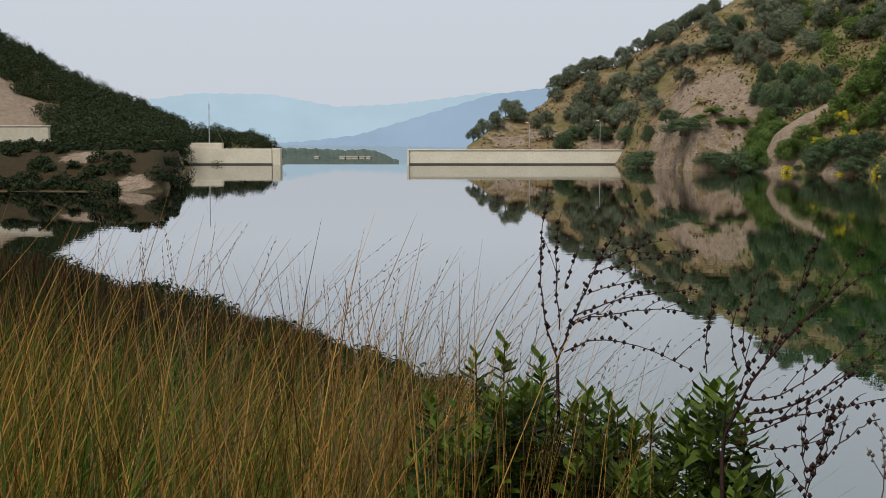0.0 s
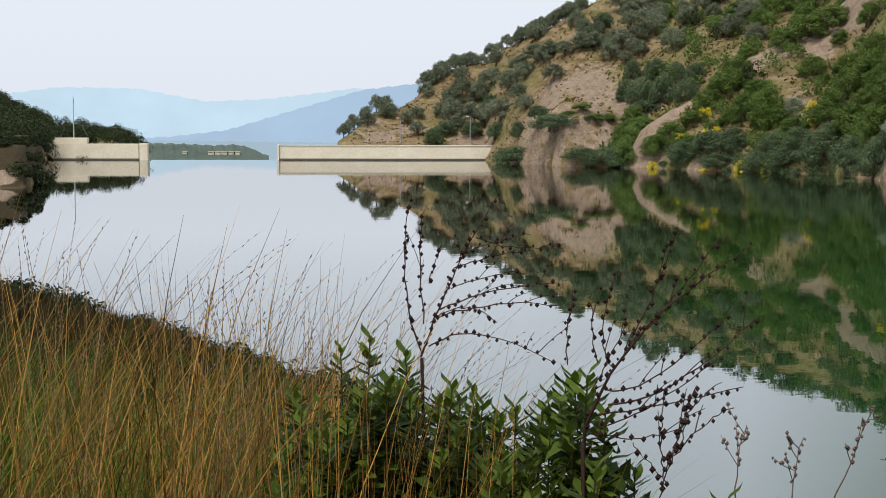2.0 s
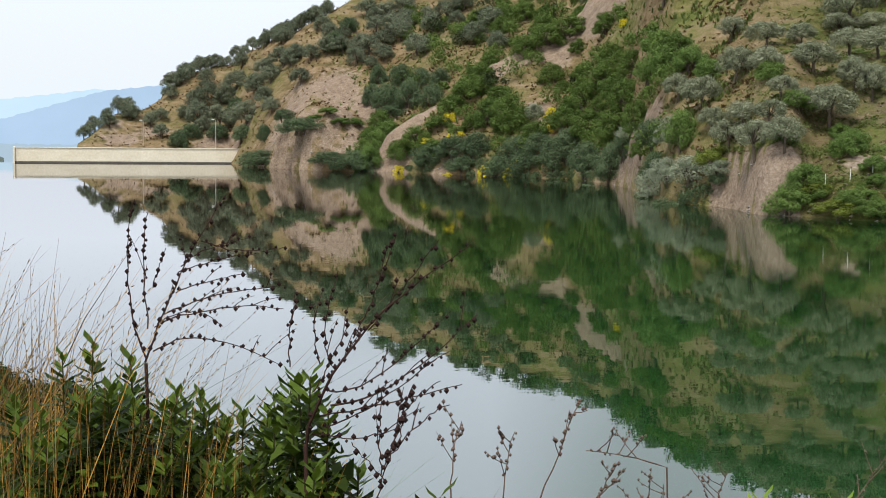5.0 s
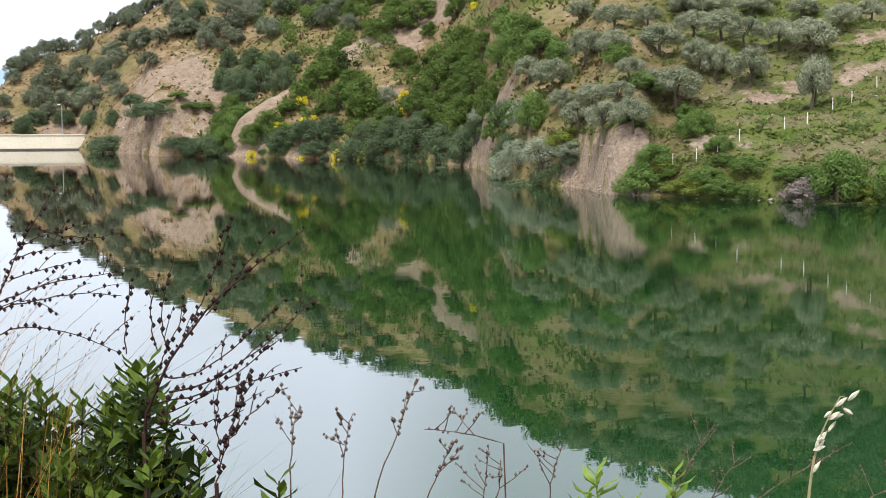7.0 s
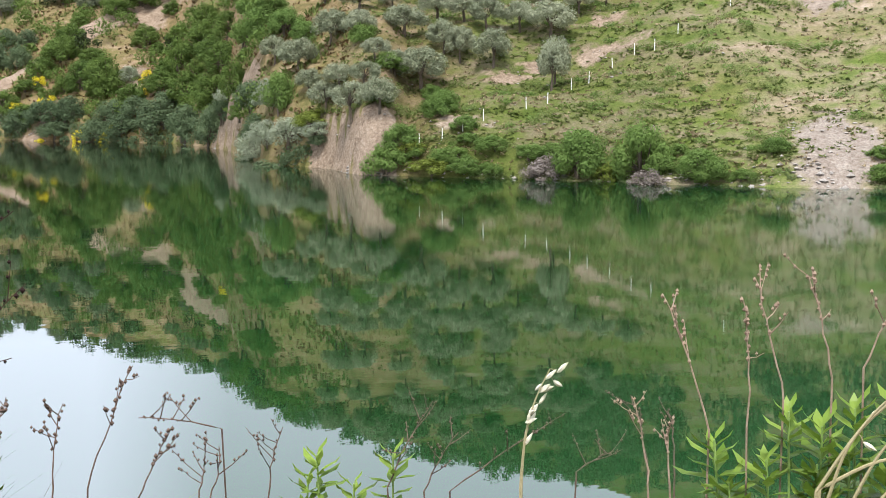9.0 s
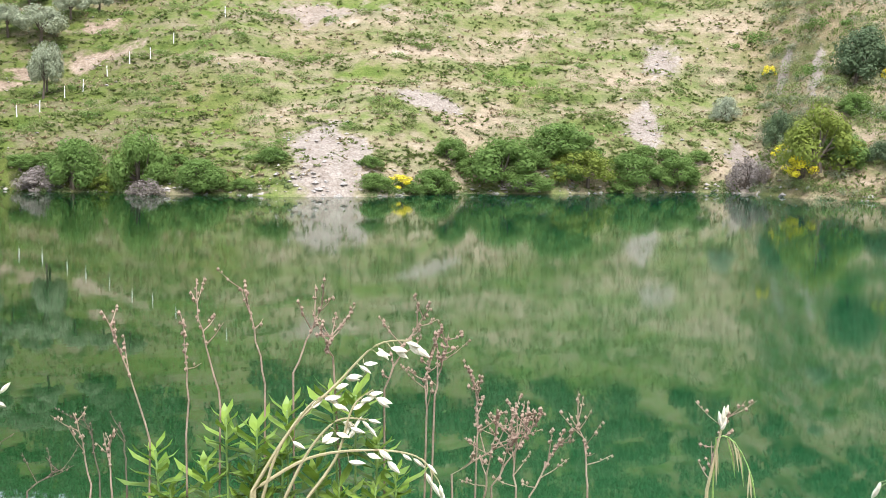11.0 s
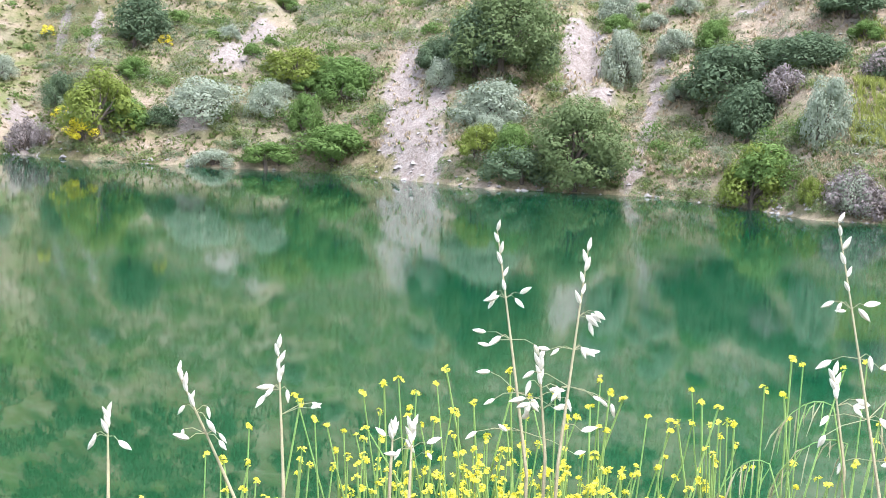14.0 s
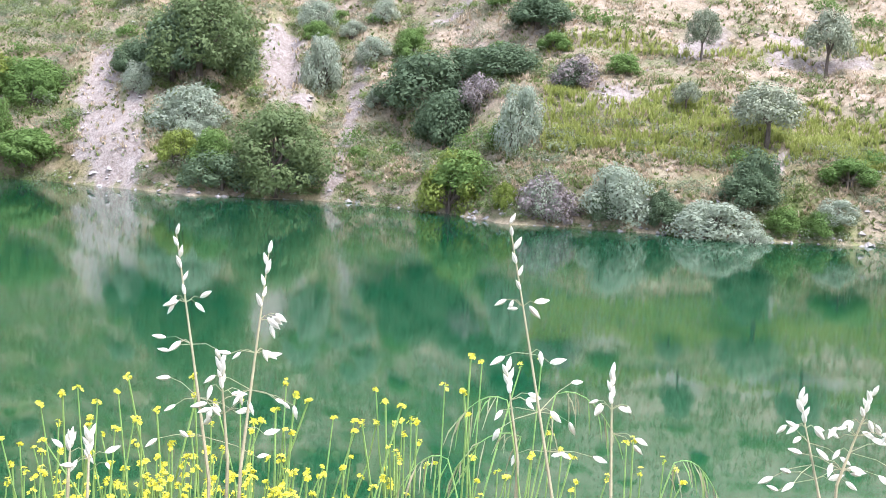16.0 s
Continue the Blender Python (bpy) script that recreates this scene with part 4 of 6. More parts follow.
HILL_OLIVE_3 = [
    (14.4, 373.7, 4.6, 3.9), (20.0, 381.5, 5, 4.2), (25.1, 377.2, 4.6, 3.9), (31.8, 394.7, 5, 4.2), (34.6, 380.4, 5, 4.2), (42.2, 401.8, 5.4, 4.6), (44.6, 385.4, 5, 4.2), (52.0, 400.1, 5.4, 4.6), (51.6, 367.1, 5, 4.2), (37.4, 368.1, 4.6, 3.9), (45.6, 371.2, 5, 4.2), (26.8, 365.0, 4.4, 3.7), (59.4, 374.8, 5, 4.2), (59.1, 349.3, 5.4, 4.6), (68.0, 349.8, 5.2, 4.4), (73.1, 338.1, 5.4, 4.6), (80.3, 353.6, 5.2, 4.4), (50.8, 336.2, 4.8, 4.1)]
HILL_OLIVE = [
    (41.3, 389.4, 7.1, 5.5), (48.9, 387, 7.6, 5.4), (51.2, 364.3, 7.7, 5.9), (46.1, 386.9, 7.1, 5.7), (37.8, 385.3, 6.9, 6.3), (53.4, 354, 6.7, 4.6), (56.6, 354.3, 8.4, 5.2),
    (53.9, 367.2, 6, 4.2), (57.4, 333.1, 5.7, 4.1), (32.3, 403.7, 4.9, 4.3), (58.6, 350.6, 4.9, 3.7), (74, 333.3, 6.1, 5), (78.2, 334.6, 6.1, 5), (82.2, 333.5, 6.1, 5.6),
    (65.3, 340.2, 6.2, 4.8), (68.6, 338.8, 5.6, 4.5), (70.3, 330.2, 4.6, 6), (78.2, 344.1, 5.7, 5.1), (81.8, 342.7, 6.3, 5.1), (86, 343.1, 6.3, 5.2), (83.2, 353.1, 6.5, 4.7),
    (80.2, 363.1, 6.6, 4.5), (87.4, 352.1, 6.5, 4.4), (89.2, 330.8, 6.1, 5)]
HILL_OLIVE_2 = [
    (93.3, 333, 7, 5.6), (93, 308.1, 6.5, 5.7), (98, 311.2, 6.3, 5.3), (94.8, 296.9, 5.5, 4.5), (82.6, 318.7, 6.7, 5.3), (76.7, 327.9, 5.4, 4.1), (42.2, 369.3, 7.5, 6.6),
    (47.1, 355.4, 8.7, 6.9), (37.1, 370.9, 7.5, 6.9), (21, 382.6, 4.6, 4), (28, 381.9, 4.6, 3.4), (61.3, 341.3, 5, 3.9), (50.9, 346.4, 5.7, 4.5), (97.2, 331.7, 6.4, 5)]
HILL_DARK = [
    (67.1, 340.8, 6.1, 5.4), (72.5, 350.6, 4.9, 4.2), (34.4, 365.4, 5.6, 4.2), (41.2, 362.7, 6, 4), (46, 350, 6.4, 4.1), (31, 360.6, 5, 4.9), (48.5, 329.9, 3.6, 4.2),
    (69, 305.5, 5.2, 4.7), (71.1, 300.9, 6.8, 6.9), (75.1, 296.5, 6.7, 6.9), (76.1, 308.3, 6.1, 4.8), (78.4, 290, 5, 5.3), (72.2, 314.1, 4.4, 5.1), (79.1, 302.3, 5.2, 3.9),
    (82.1, 296.9, 4.2, 4.2), (47.5, 375.4, 4.8, 4.4)]
WOOD = [
    (67.4, 272.3, 6.5, 4.5), (69.9, 270.3, 6.5, 5.0), (61.7, 280.7, 5, 4.5), (63.9, 286.0, 5.5, 5), (68.0, 294.5, 5.5, 4.5), (71.7, 263.8, 5.5, 4), (60.0, 279.7, 4.5, 3), (77.0, 176.3, 3, 2.5),
    (78.8, 275.4, 6.4, 3.7), (82.3, 276.4, 7, 4), (85.4, 278.5, 7.1, 4.7), (84.3, 254.4, 8.2, 7.6), (82.1, 260.6, 6.6, 6.2), (74.4, 270.4, 5.7, 2.5), (94.2, 241.2, 6.3, 6.3),
    (96.4, 235.6, 7.2, 6.2), (90.6, 212.7, 6.5, 5.6), (91.4, 231.4, 7, 5.6), (88.6, 213.1, 6.5, 5.6), (81.1, 186.9, 4.9, 4.9), (99.8, 278, 8.4, 5.5), (104.9, 278.1, 8.4, 4.8),
    (95.5, 279.9, 6, 4.8), (98.6, 239.4, 6.3, 5.2), (94.2, 219.6, 5.8, 4.8), (100.5, 257.3, 5.6, 3.3), (85.6, 245, 6.3, 4.2), (90.3, 241.2, 6.2, 4.2), (86.7, 268.5, 5.7, 3)]
WOOD_DARK = [
    (86.8, 233.6, 8, 5.8), (86.6, 219.5, 6.7, 5.7), (84.4, 203.6, 6.2, 6.2), (82.4, 239.1, 7.1, 4.1), (79, 243.7, 6.2, 4.1), (77.7, 211.6, 7.3, 3.6), (78.2, 198.3, 6, 3.4),
    (75, 253.3, 6.4, 3.2), (85, 239.9, 6.2, 4.1), (81.8, 243.6, 6.2, 4.4), (71.1, 263, 7.7, 4.6), (74, 257.3, 7.1, 4.5), (77.2, 253.2, 6.4, 4.3), (83.1, 196.4, 4.3, 4.3),
    (74.2, 207.3, 5.3, 2.7), (71, 226.5, 4.8, 2.3), (90, 236.2, 6.1, 4.1)]
BANK_DARK = [
    (122.5, -4.1, 5.4, 4), (123, -8.4, 6, 2.5), (118, -11.4, 5.3, 2.2), (116.7, -6.4, 5.2, 4.2), (124.9, -14.8, 5.6, 2.5), (126.8, 11.5, 3.1, 3.1), (125.2, 16.3, 7.6, 6.6), (126.3, 20.9, 4.1, 3.1), (97.2, -17.2, 3.2, 2.4), (96.3, -26.5, 4.4, 2.4), (95.9, -21, 3.2, 1.8), (114, -16.2, 3.2, 2.3), (111.3, 11.9, 5.4, 3.2), (112.5, 5.8, 4.6, 2.7)]
BANK_GREY = [
    (97.1, -18, 3.7, 2.8), (94.9, -23.1, 3.4, 2.4), (97.9, -12.5, 3.2, 3.2), (118.6, 15.2, 4.2, 3.4), (92.1, -25.9, 2.8, 1.9), (95.6, -32.7, 3.5, 2), (127.3, 4.4, 3, 5.6)]
BANK_GREEN = [
    (128.8, 30.3, 6.4, 3.2), (120.5, 29.1, 7, 3), (98.1, -34.2, 4.2, 2.1), (104.5, -7.3, 5.5, 3.8), (132.2, -3.6, 3.2, 1.6)]
FRESH = [
    (80.2, 175.6, 6.2, 4.4), (79.2, 165.8, 5.2, 3.7), (86.9, 192.1, 6, 3.4), (84.9, 191.9, 5.1, 4.2), (61.6, 276.6, 5.7, 5.3), (65, 283.9, 5.2, 5.4), (68.7, 290.2, 6, 3.1),
    (53.6, 291.8, 4.1, 1.2), (56, 290.8, 4.3, 1.2), (58.5, 289.4, 4.5, 1.4), (61.8, 291.8, 4.3, 1.4), (63.6, 289.3, 3.6, 1.4), (70, 148.1, 4, 4.4), (66.6, 117.2, 4.9, 3.1),
    (70.7, 109.8, 3.7, 1.6), (78, 158.1, 4.3, 2.8)]
FOOT = [
    (42.2, 331.7, 8.1, 3.5), (45.9, 315.3, 11.6, 4.1), (50, 289.4, 9.5, 3.3), (54.6, 282.4, 8.1, 2.8), (59, 277.7, 9.2, 4.4), (64.7, 250.9, 4.2, 1.7), (71.3, 297, 7.4, 2.5),
    (48.3, 299.8, 4.9, 2.5)]
GREYISH = [
    (68.5, 149.0, 4.6, 3.2), (70.1, 151.0, 4.6, 3.4),
    (69.9, 154.8, 5.1, 4), (68.2, 141.7, 5.7, 3.3), (82.5, 192.8, 3.9, 2.5), (68.7, 135.6, 3.7, 1.8), (88.6, 253.7, 4.3, 3.3)]
DARKSH = [
    (70.8, 156.8, 4.6, 3.8), (74.3, 166.1, 4.8, 4.0),
    (64.6, 140.7, 5, 3.4), (69.9, 158.9, 3.5, 4.2), (68.5, 135.4, 3.1, 1.2)]
YELLOWISH = [
    (69, 137.7, 5, 2.1), (68.9, 112.7, 4.8, 1.5), (68.5, 116.2, 3.3, 1.4)]
GROVE_OLIVE = [
    (76.8, 148.7, 4.6, 4.5), (75.4, 139.1, 3.9, 3.3), (73.6, 150.7, 5.2, 4.1), (76, 162.8, 3.8, 3.7), (72.8, 130.7, 3.1, 2.6), (81.4, 139.6, 5.1, 3.7), (88.1, 143.1, 4.6, 3.5),
    (88.8, 138.2, 4.6, 3.5), (89.6, 134.7, 4.2, 3.7), (92.9, 132.9, 4, 3.7), (94.5, 129.3, 5.6, 4.5), (83.2, 133.9, 3.9, 3.9), (83.9, 131.5, 3.3, 4.2), (85.5, 127.4, 4.3, 4.4),
    (77.9, 129.9, 5.8, 4.8), (67.6, 120.6, 3.8, 3.5), (67.3, 125.9, 4.1, 3.9), (69.8, 136.5, 4.2, 3.5), (71.6, 144.2, 3.4, 3), (71, 135.5, 3.7, 2.9), (69.8, 127.6, 3.5, 2.8),
    (74.7, 130, 3.6, 2.8), (101.1, 132.6, 4, 3.2), (105.5, 133.2, 3.5, 2.9)]
GROVE_OLIVE_2 = [
    (80.5, 148.7, 4.7, 3.2), (85.4, 149.1, 3.6, 2.9), (99.5, 148.5, 5, 2.8), (100.4, 139.2, 4.2, 2.7), (93.8, 155.2, 4.4, 2.8), (111.4, 135.4, 3.7, 2.7), (98.1, 154, 4.5, 2.8),
    (85.6, 167.4, 4, 3.3)]
LONE = [
    (85.7, 117, 3.4, 5)]
BROOM = [
    (76.6, 270.6, 3.3, 2.6), (71.7, 267.8, 3.9, 1.7), (68.7, 272.5, 1.8, 2.4), (66.2, 269.7, 2.5, 2.4), (72.1, 254.7, 2.1, 1.5), (76.9, 246.8, 2.5, 3.1), (78, 246.1, 2.2, 3.1),
    (79.6, 241.9, 2.5, 1.6), (81.5, 241.3, 3.4, 2.6), (88.6, 245.5, 2.5, 2.4), (91.3, 251.1, 2.4, 2.9), (74.5, 261.9, 1.8, 3.2), (76.9, 263.2, 1.8, 1.7), (103.6, 245.9, 2.2, 2.3)]

for kind, rows in (("oak", OAK_1), ("bush_yel", BUSH_YEL_1 + YELLOWISH), ("bush_grey", BUSH_GREY_1 + GREYISH + BANK_GREY), ("bush_green", BUSH_GREEN_1 + FRESH + BANK_GREEN),
                   ("bush_wood", WOOD), ("bush_dark", BUSH_DARK_1 + HILL_DARK + WOOD_DARK + FOOT + BANK_DARK + DARKSH),
                   ("dry_bush", DRY_BUSH_1), ("olive", OLIVE_1 + GROVE_OLIVE + GROVE_OLIVE_2 + LONE), ("ridge_olive", SKYLINE + SKYLINE_2 + HILL_OLIVE_3 + HILL_OLIVE + HILL_OLIVE_2), ("broom", BROOM_1 + BROOM)):
    for x, y, w, h in rows:
        plant(kind, x, y, w * (1.2 if kind == "broom" else 1.08), h * (0.95 if kind == "broom" else 1.08), "plants of the far shore")


def spread(count, az, s, gap, keep, seed):
    """Places strewn over a stretch of the far slopes, no closer than gap; keep(az, s, x, y) is the chance of each."""
    rng = np.random.RandomState(seed)
    a, d = rng.uniform(*az, count * 14), rng.uniform(*s, count * 14)
    r = table(FAR_SHORE, a) + d
    x, y = r * np.sin(np.radians(a)), r * np.cos(np.radians(a))
    ok = (rng.uniform(size=len(a)) < keep(a, d, x, y)) & (bare_at(x, y) < 0.42)
    done = np.zeros((0, 2))
    for p in np.stack([x, y], 1)[ok]:
        if len(done) == 0 or ((done - p) ** 2).sum(1).min() > gap * gap:
            done = np.vstack([done, p])
            if len(done) == count:
                break
    return done


def patchy(scale, seed, level=0.0):
    return lambda a, d, x, y: np.where(waves(x, y, scale, seed) > level, 1.0, 0.06)


def always(a, d, x, y):
    return np.ones(np.shape(a))


def scatter(kind, count, az, s, gap, w, h, group, keep=always, seed=1):
    rng = random.Random(seed)
    for x, y in spread(count, az, s, gap, keep, seed):
        k = rng.uniform(0.7, 1.3)
        plant(kind, float(x), float(y), w * k, h * k * rng.uniform(0.9, 1.1), group)


def thicket(name, material, parts, w, h, size, label, category, seed):
    """Woods too far off to tell the single bushes apart, as one object of leaf sprays over dark stems."""
    rng = np.random.RandomState(seed)
    vs = []
    for spec in parts:
        for x, y in spread(*spec):
            k = rng.uniform(0.65, 1.35)
            z = float(land(np.array(x), np.array(y)))
            lobes = np.array(crown_lobes(rng, w * k, h * k, -0.25, 9, w * k * 0.21))
            lobes[:, :3] += (x, y, z - 0.1)
            vs.append(leaf_cloud(rng, lobes, 46, size * 0.85)[0])
    v = np.concatenate(vs)
    return tagged(mesh_object(name, v, np.arange(len(v)).reshape(-1, 4), material), label, category, kind="stuff")


def GROVE(a):
    return np.interp(a, [24.5, 28, 31, 34, 37.5], [30, 16, 18, 26, 40])


# olive groves on the right-hand hill
scatter("ridge_olive", 16, (5, 14), (50, 120), 6.5, 5.2, 4.6, "olive grove", patchy(38, 71, -0.1), 11)
scatter("olive", 46, (27, 38.5), (52, 120), 5.5, 5.6, 4.6, "olive grove", lambda a, d, x, y: 1.0 * (d > GROVE(a)), 12)
scatter("ridge_olive", 22, (13, 26), (60, 150), 6.5, 5.0, 4.6, "olive grove", patchy(40, 72, 0.1), 13)
scatter("bush_wood", 26, (16.5, 25), (8, 80), 6.0, 5.4, 4.2, "green thicket", always, 15)
scatter("bush_green", 16, (28.5, 33), (1, 24), 4.0, 3.6, 2.2, "shore bushes", patchy(12, 75, 0.1), 18)
scatter("bush_green", 34, (29, 63), (0.4, 4), 2.2, 3.2, 1.5, "shore bushes", patchy(9, 76, -0.1), 19)
scatter("bush_grey", 14, (66, 94), (2, 60), 4.0, 3.0, 2.2, "slope bushes", patchy(18, 78, 0.2), 21)
scatter("bush_green", 24, (66, 108), (0.6, 50), 3.6, 2.6, 1.6, "slope bushes", patchy(14, 79, 0.1), 22)
thicket("thicket", M_WOODS, [(95, (14, 25), (2, 90), 4.2, patchy(24, 82, -0.4), 101), (40, (16, 26), (70, 130), 4.5, always, 102)],
        5.0, 3.6, 0.3, "dense green thicket covering the lower hillside", "thicket", 3)
thicket("slope_thicket", M_GREEN, [(90, (64, 112), (2, 60), 2.6, patchy(16, 83, 0.1), 103)], 2.8, 1.7, 0.14, "leafy green thicket on the slope", "thicket", 12)
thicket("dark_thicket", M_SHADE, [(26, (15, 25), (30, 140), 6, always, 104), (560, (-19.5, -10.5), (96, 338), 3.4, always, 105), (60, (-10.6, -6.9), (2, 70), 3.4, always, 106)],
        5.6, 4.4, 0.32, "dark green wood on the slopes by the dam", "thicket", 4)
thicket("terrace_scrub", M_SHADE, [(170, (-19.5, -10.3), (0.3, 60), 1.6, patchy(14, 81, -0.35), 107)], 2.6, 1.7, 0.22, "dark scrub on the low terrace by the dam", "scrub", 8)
thicket("upper_wood", M_DARK, [(210, (13, 40), (95, 220), 5.0, always, 110), (230, (37, 70), (52, 190), 5.0, lambda a, d, x, y: smooth(48, 85, d), 108), (260, (68, 125), (42, 170), 4.6, lambda a, d, x, y: smooth(38, 70, d) * np.where(a > 96, smooth(66, 90, d), 1), 109)],
        7.0, 5.0, 0.42, "dark green wood on the upper slope", "wood", 5)


# ---- grass, stones and stakes on the far slopes ----
def tufts(name, x, y, height, blades, width, material, label, seed, lean=0.35):
    """Grass tufts: thin bent blades that spread from each place."""
    rng = np.random.RandomState(seed)
    n = len(x)
    z = land(x, y) - 0.03
    b = np.repeat(np.stack([x, y, z], 1), blades, 0)
    h = np.repeat(height, blades) * rng.uniform(0.5, 1.15, n * blades)
    a = rng.uniform(0, 6.283, n * blades)
    out = np.stack([np.cos(a), np.sin(a), 0 * a], 1)
    side = np.stack([-np.sin(a), np.cos(a), 0 * a], 1)
    w = (width * rng.uniform(0.6, 1.4, n * blades))[:, None]
    sp = rng.uniform(0.1, 1.0, n * blades)[:, None] * lean * h[:, None]
    b = b + out * rng.uniform(0, 0.5, (n * blades, 1)) * width * 3
    up = np.array([[0, 0, 1.0]])
    m = b + out * sp * 0.35 + up * h[:, None] * 0.6
    t = b + out * sp + up * h[:, None]
    v = np.stack([b - side * w, b + side * w, m + side * w * 0.8, m - side * w * 0.8, t], 1).reshape(-1, 3)
    k = np.arange(n * blades)[:, None] * 5
    me = bpy.data.meshes.new(name)
    quads, tris = k + np.array([[0, 1, 2, 3]]), k + np.array([[3, 2, 4]])
    fill(me, v, np.concatenate([k + np.array([[0, 1, 2]]), k + np.array([[0, 2, 3]]), tris]))
    me.materials.append(material)
    return tagged(new(name, me), label, "grass", kind="stuff")


def slope_points(n, az, s, seed, keep):
    rng = np.random.RandomState(seed)
    a, d = rng.uniform(*az, n), s[0] + (s[1] - s[0]) * rng.uniform(0, 1, n) ** 1.3
    r = table(FAR_SHORE, a) + d
    x, y = r * np.sin(np.radians(a)), r * np.cos(np.radians(a))
    ok = (rng.uniform(size=n) < keep(a, d, x, y)) & (bare_at(x, y) < rng.uniform(0.2, 1.0, n))
    return x[ok], y[ok], rng


def tread(x, y):
    return np.sin(land(x, y) * 2.2 + 0.6 * waves(x, y, 40, 31) + 0.9)


x, y, rng = slope_points(30000, (27, 66), (0.3, 75), 201, lambda a, d, x, y: np.where(waves(x, y, 9, 91) + 0.6 * waves(x, y, 3, 92) + 0.8 * tread(x, y) > 0.15, 1.0, 0.1))
tufts("slope_grass", x, y, rng.uniform(0.12, 0.30, len(x)), 5, 0.10, M_TUFT_G, "tufts of green grass and low herbs on the slope", 202, 3.0)
x, y, rng = slope_points(15000, (27, 70), (0.5, 75), 203, lambda a, d, x, y: np.where(waves(x, y, 9, 91) + 0.8 * tread(x, y) < 0.1, 0.95, 0.2))
tufts("slope_dry_grass", x, y, rng.uniform(0.12, 0.3, len(x)), 4, 0.08, M_TUFT_D, "tufts of dry straw-coloured grass on the slope", 204, 2.6)
x, y, rng = slope_points(13000, (64, 113), (0.3, 70), 205, lambda a, d, x, y: np.where(waves(x, y, 7, 93) > 0.1, 1.0, 0.2) * (1 - 0.8 * smooth(88, 94, a) * smooth(8, 14, d)))
tufts("slope_grass", x, y, rng.uniform(0.12, 0.32, len(x)), 5, 0.09, M_TUFT_G, "green grass and herbs among bare earth", 206, 2.6)
x, y, rng = slope_points(13000, (64, 113), (0.3, 75), 207, lambda a, d, x, y: np.where(waves(x, y, 8, 94) > -0.1, 1.0, 0.2))
tufts("slope_dry_grass", x, y, rng.uniform(0.12, 0.28, len(x)), 4, 0.07, M_TUFT_P, "thin dry grass on the bare slope", 208, 2.4)
x, y, rng = slope_points(16000, (66, 113), (0.5, 48), 231, lambda a, d, x, y: np.where(waves(x, y, 11, 132) + 0.4 * waves(x, y, 3, 133) > 0.0, 1.0, 0.12))
tufts("slope_grass", x, y, rng.uniform(0.2, 0.5, len(x)), 6, 0.05, M_TUFT_G, "patches of soft green grass on the bank", 232, 1.6)
x, y, rng = slope_points(24000, (78, 113), (2, 50), 233, lambda a, d, x, y: np.where(waves(x, y, 10, 134) + 0.4 * waves(x, y, 3, 135) > -0.1, 1.0, 0.15))
tufts("slope_dry_grass", x, y, rng.uniform(0.2, 0.5, len(x)), 6, 0.04, M_TUFT_O, "tawny dry grass on the upper bank", 234, 1.4)
x, y, rng = slope_points(16000, (1.5, 28), (0.5, 110), 209, lambda a, d, x, y: np.where(waves(x, y, 14, 95) > 0.0, 1.0, 0.25))
tufts("slope_dry_grass", x, y, rng.uniform(0.22, 0.5, len(x)), 5, 0.13, M_TUFT_R, "dry brown grass on the far hill", 210, 2.0)
x, y, rng = slope_points(4500, (11, 28), (0.3, 90), 211, lambda a, d, x, y: np.where(waves(x, y, 12, 96) > 0.0, 1.0, 0.2))
tufts("slope_grass", x, y, rng.uniform(0.4, 1.0, len(x)), 4, 0.15, M_TUFT_G, "green herbs on the far hill", 212, 1.3)
x, y, rng = slope_points(9000, (97, 113), (6, 34), 213, lambda a, d, x, y: np.where(((d > 6.5) & (d < 15 + 2 * np.sin(a * 1.3))) | ((d > 24) & (d < 26.5)), 1.0, 0.0))
tufts("meadow_grass", x, y, rng.uniform(0.4, 0.85, len(x)), 10, 0.03, M_MEADOW, "bright yellow-green meadow grass above the shore", 214, 0.9)
# low herbs that cover the ground
thicket("low_scrub", M_SCRUB, [(300, (28, 66), (0.4, 60), 1.5, patchy(11, 97, 0.2), 111), (430, (65, 112), (0.3, 60), 1.4, patchy(7, 98, -0.1), 112)], 2.6, 0.85, 0.095, "low green scrub scattered over the slope", "scrub", 6)

thicket("slope_herbs", M_HERB, [(620, (65, 98), (0.4, 56), 1.3, patchy(9, 113, -0.3), 114), (60, (96, 112), (0.4, 10), 1.4, patchy(8, 115, 0.15), 116)], 3.2, 0.9, 0.10, "grey-green herbs covering the bare slope", "herbs", 9)
thicket("bank_scrub", M_SCRUB, [(240, (65.5, 80), (0.4, 50), 1.9, always, 121), (110, (80, 97), (0.4, 50), 2.2, patchy(12, 122, 0.0), 123)], 3.0, 1.2, 0.10, "soft grey-green scrub over the steep bank", "scrub", 13)
thicket("shore_thicket", M_DARK, [(150, (13.6, 22.6), (-0.4, 3.0), 1.8, always, 128), (40, (25.5, 29.5), (-0.3, 0.6), 1.2, patchy(9, 131, 0.2), 129)], 3.4, 2.3, 0.2, "dark bushes growing down to the water", "thicket", 15)
thicket("waterline_scrub", M_OAK, [(170, (64, 113), (-0.2, 1.6), 0.9, patchy(7, 124, -0.25), 125), (90, (33, 64), (-0.2, 1.2), 0.9, patchy(6, 126, -0.1), 127)], 1.6, 0.8, 0.08, "dark green scrub hanging over the waterline", "scrub", 14)
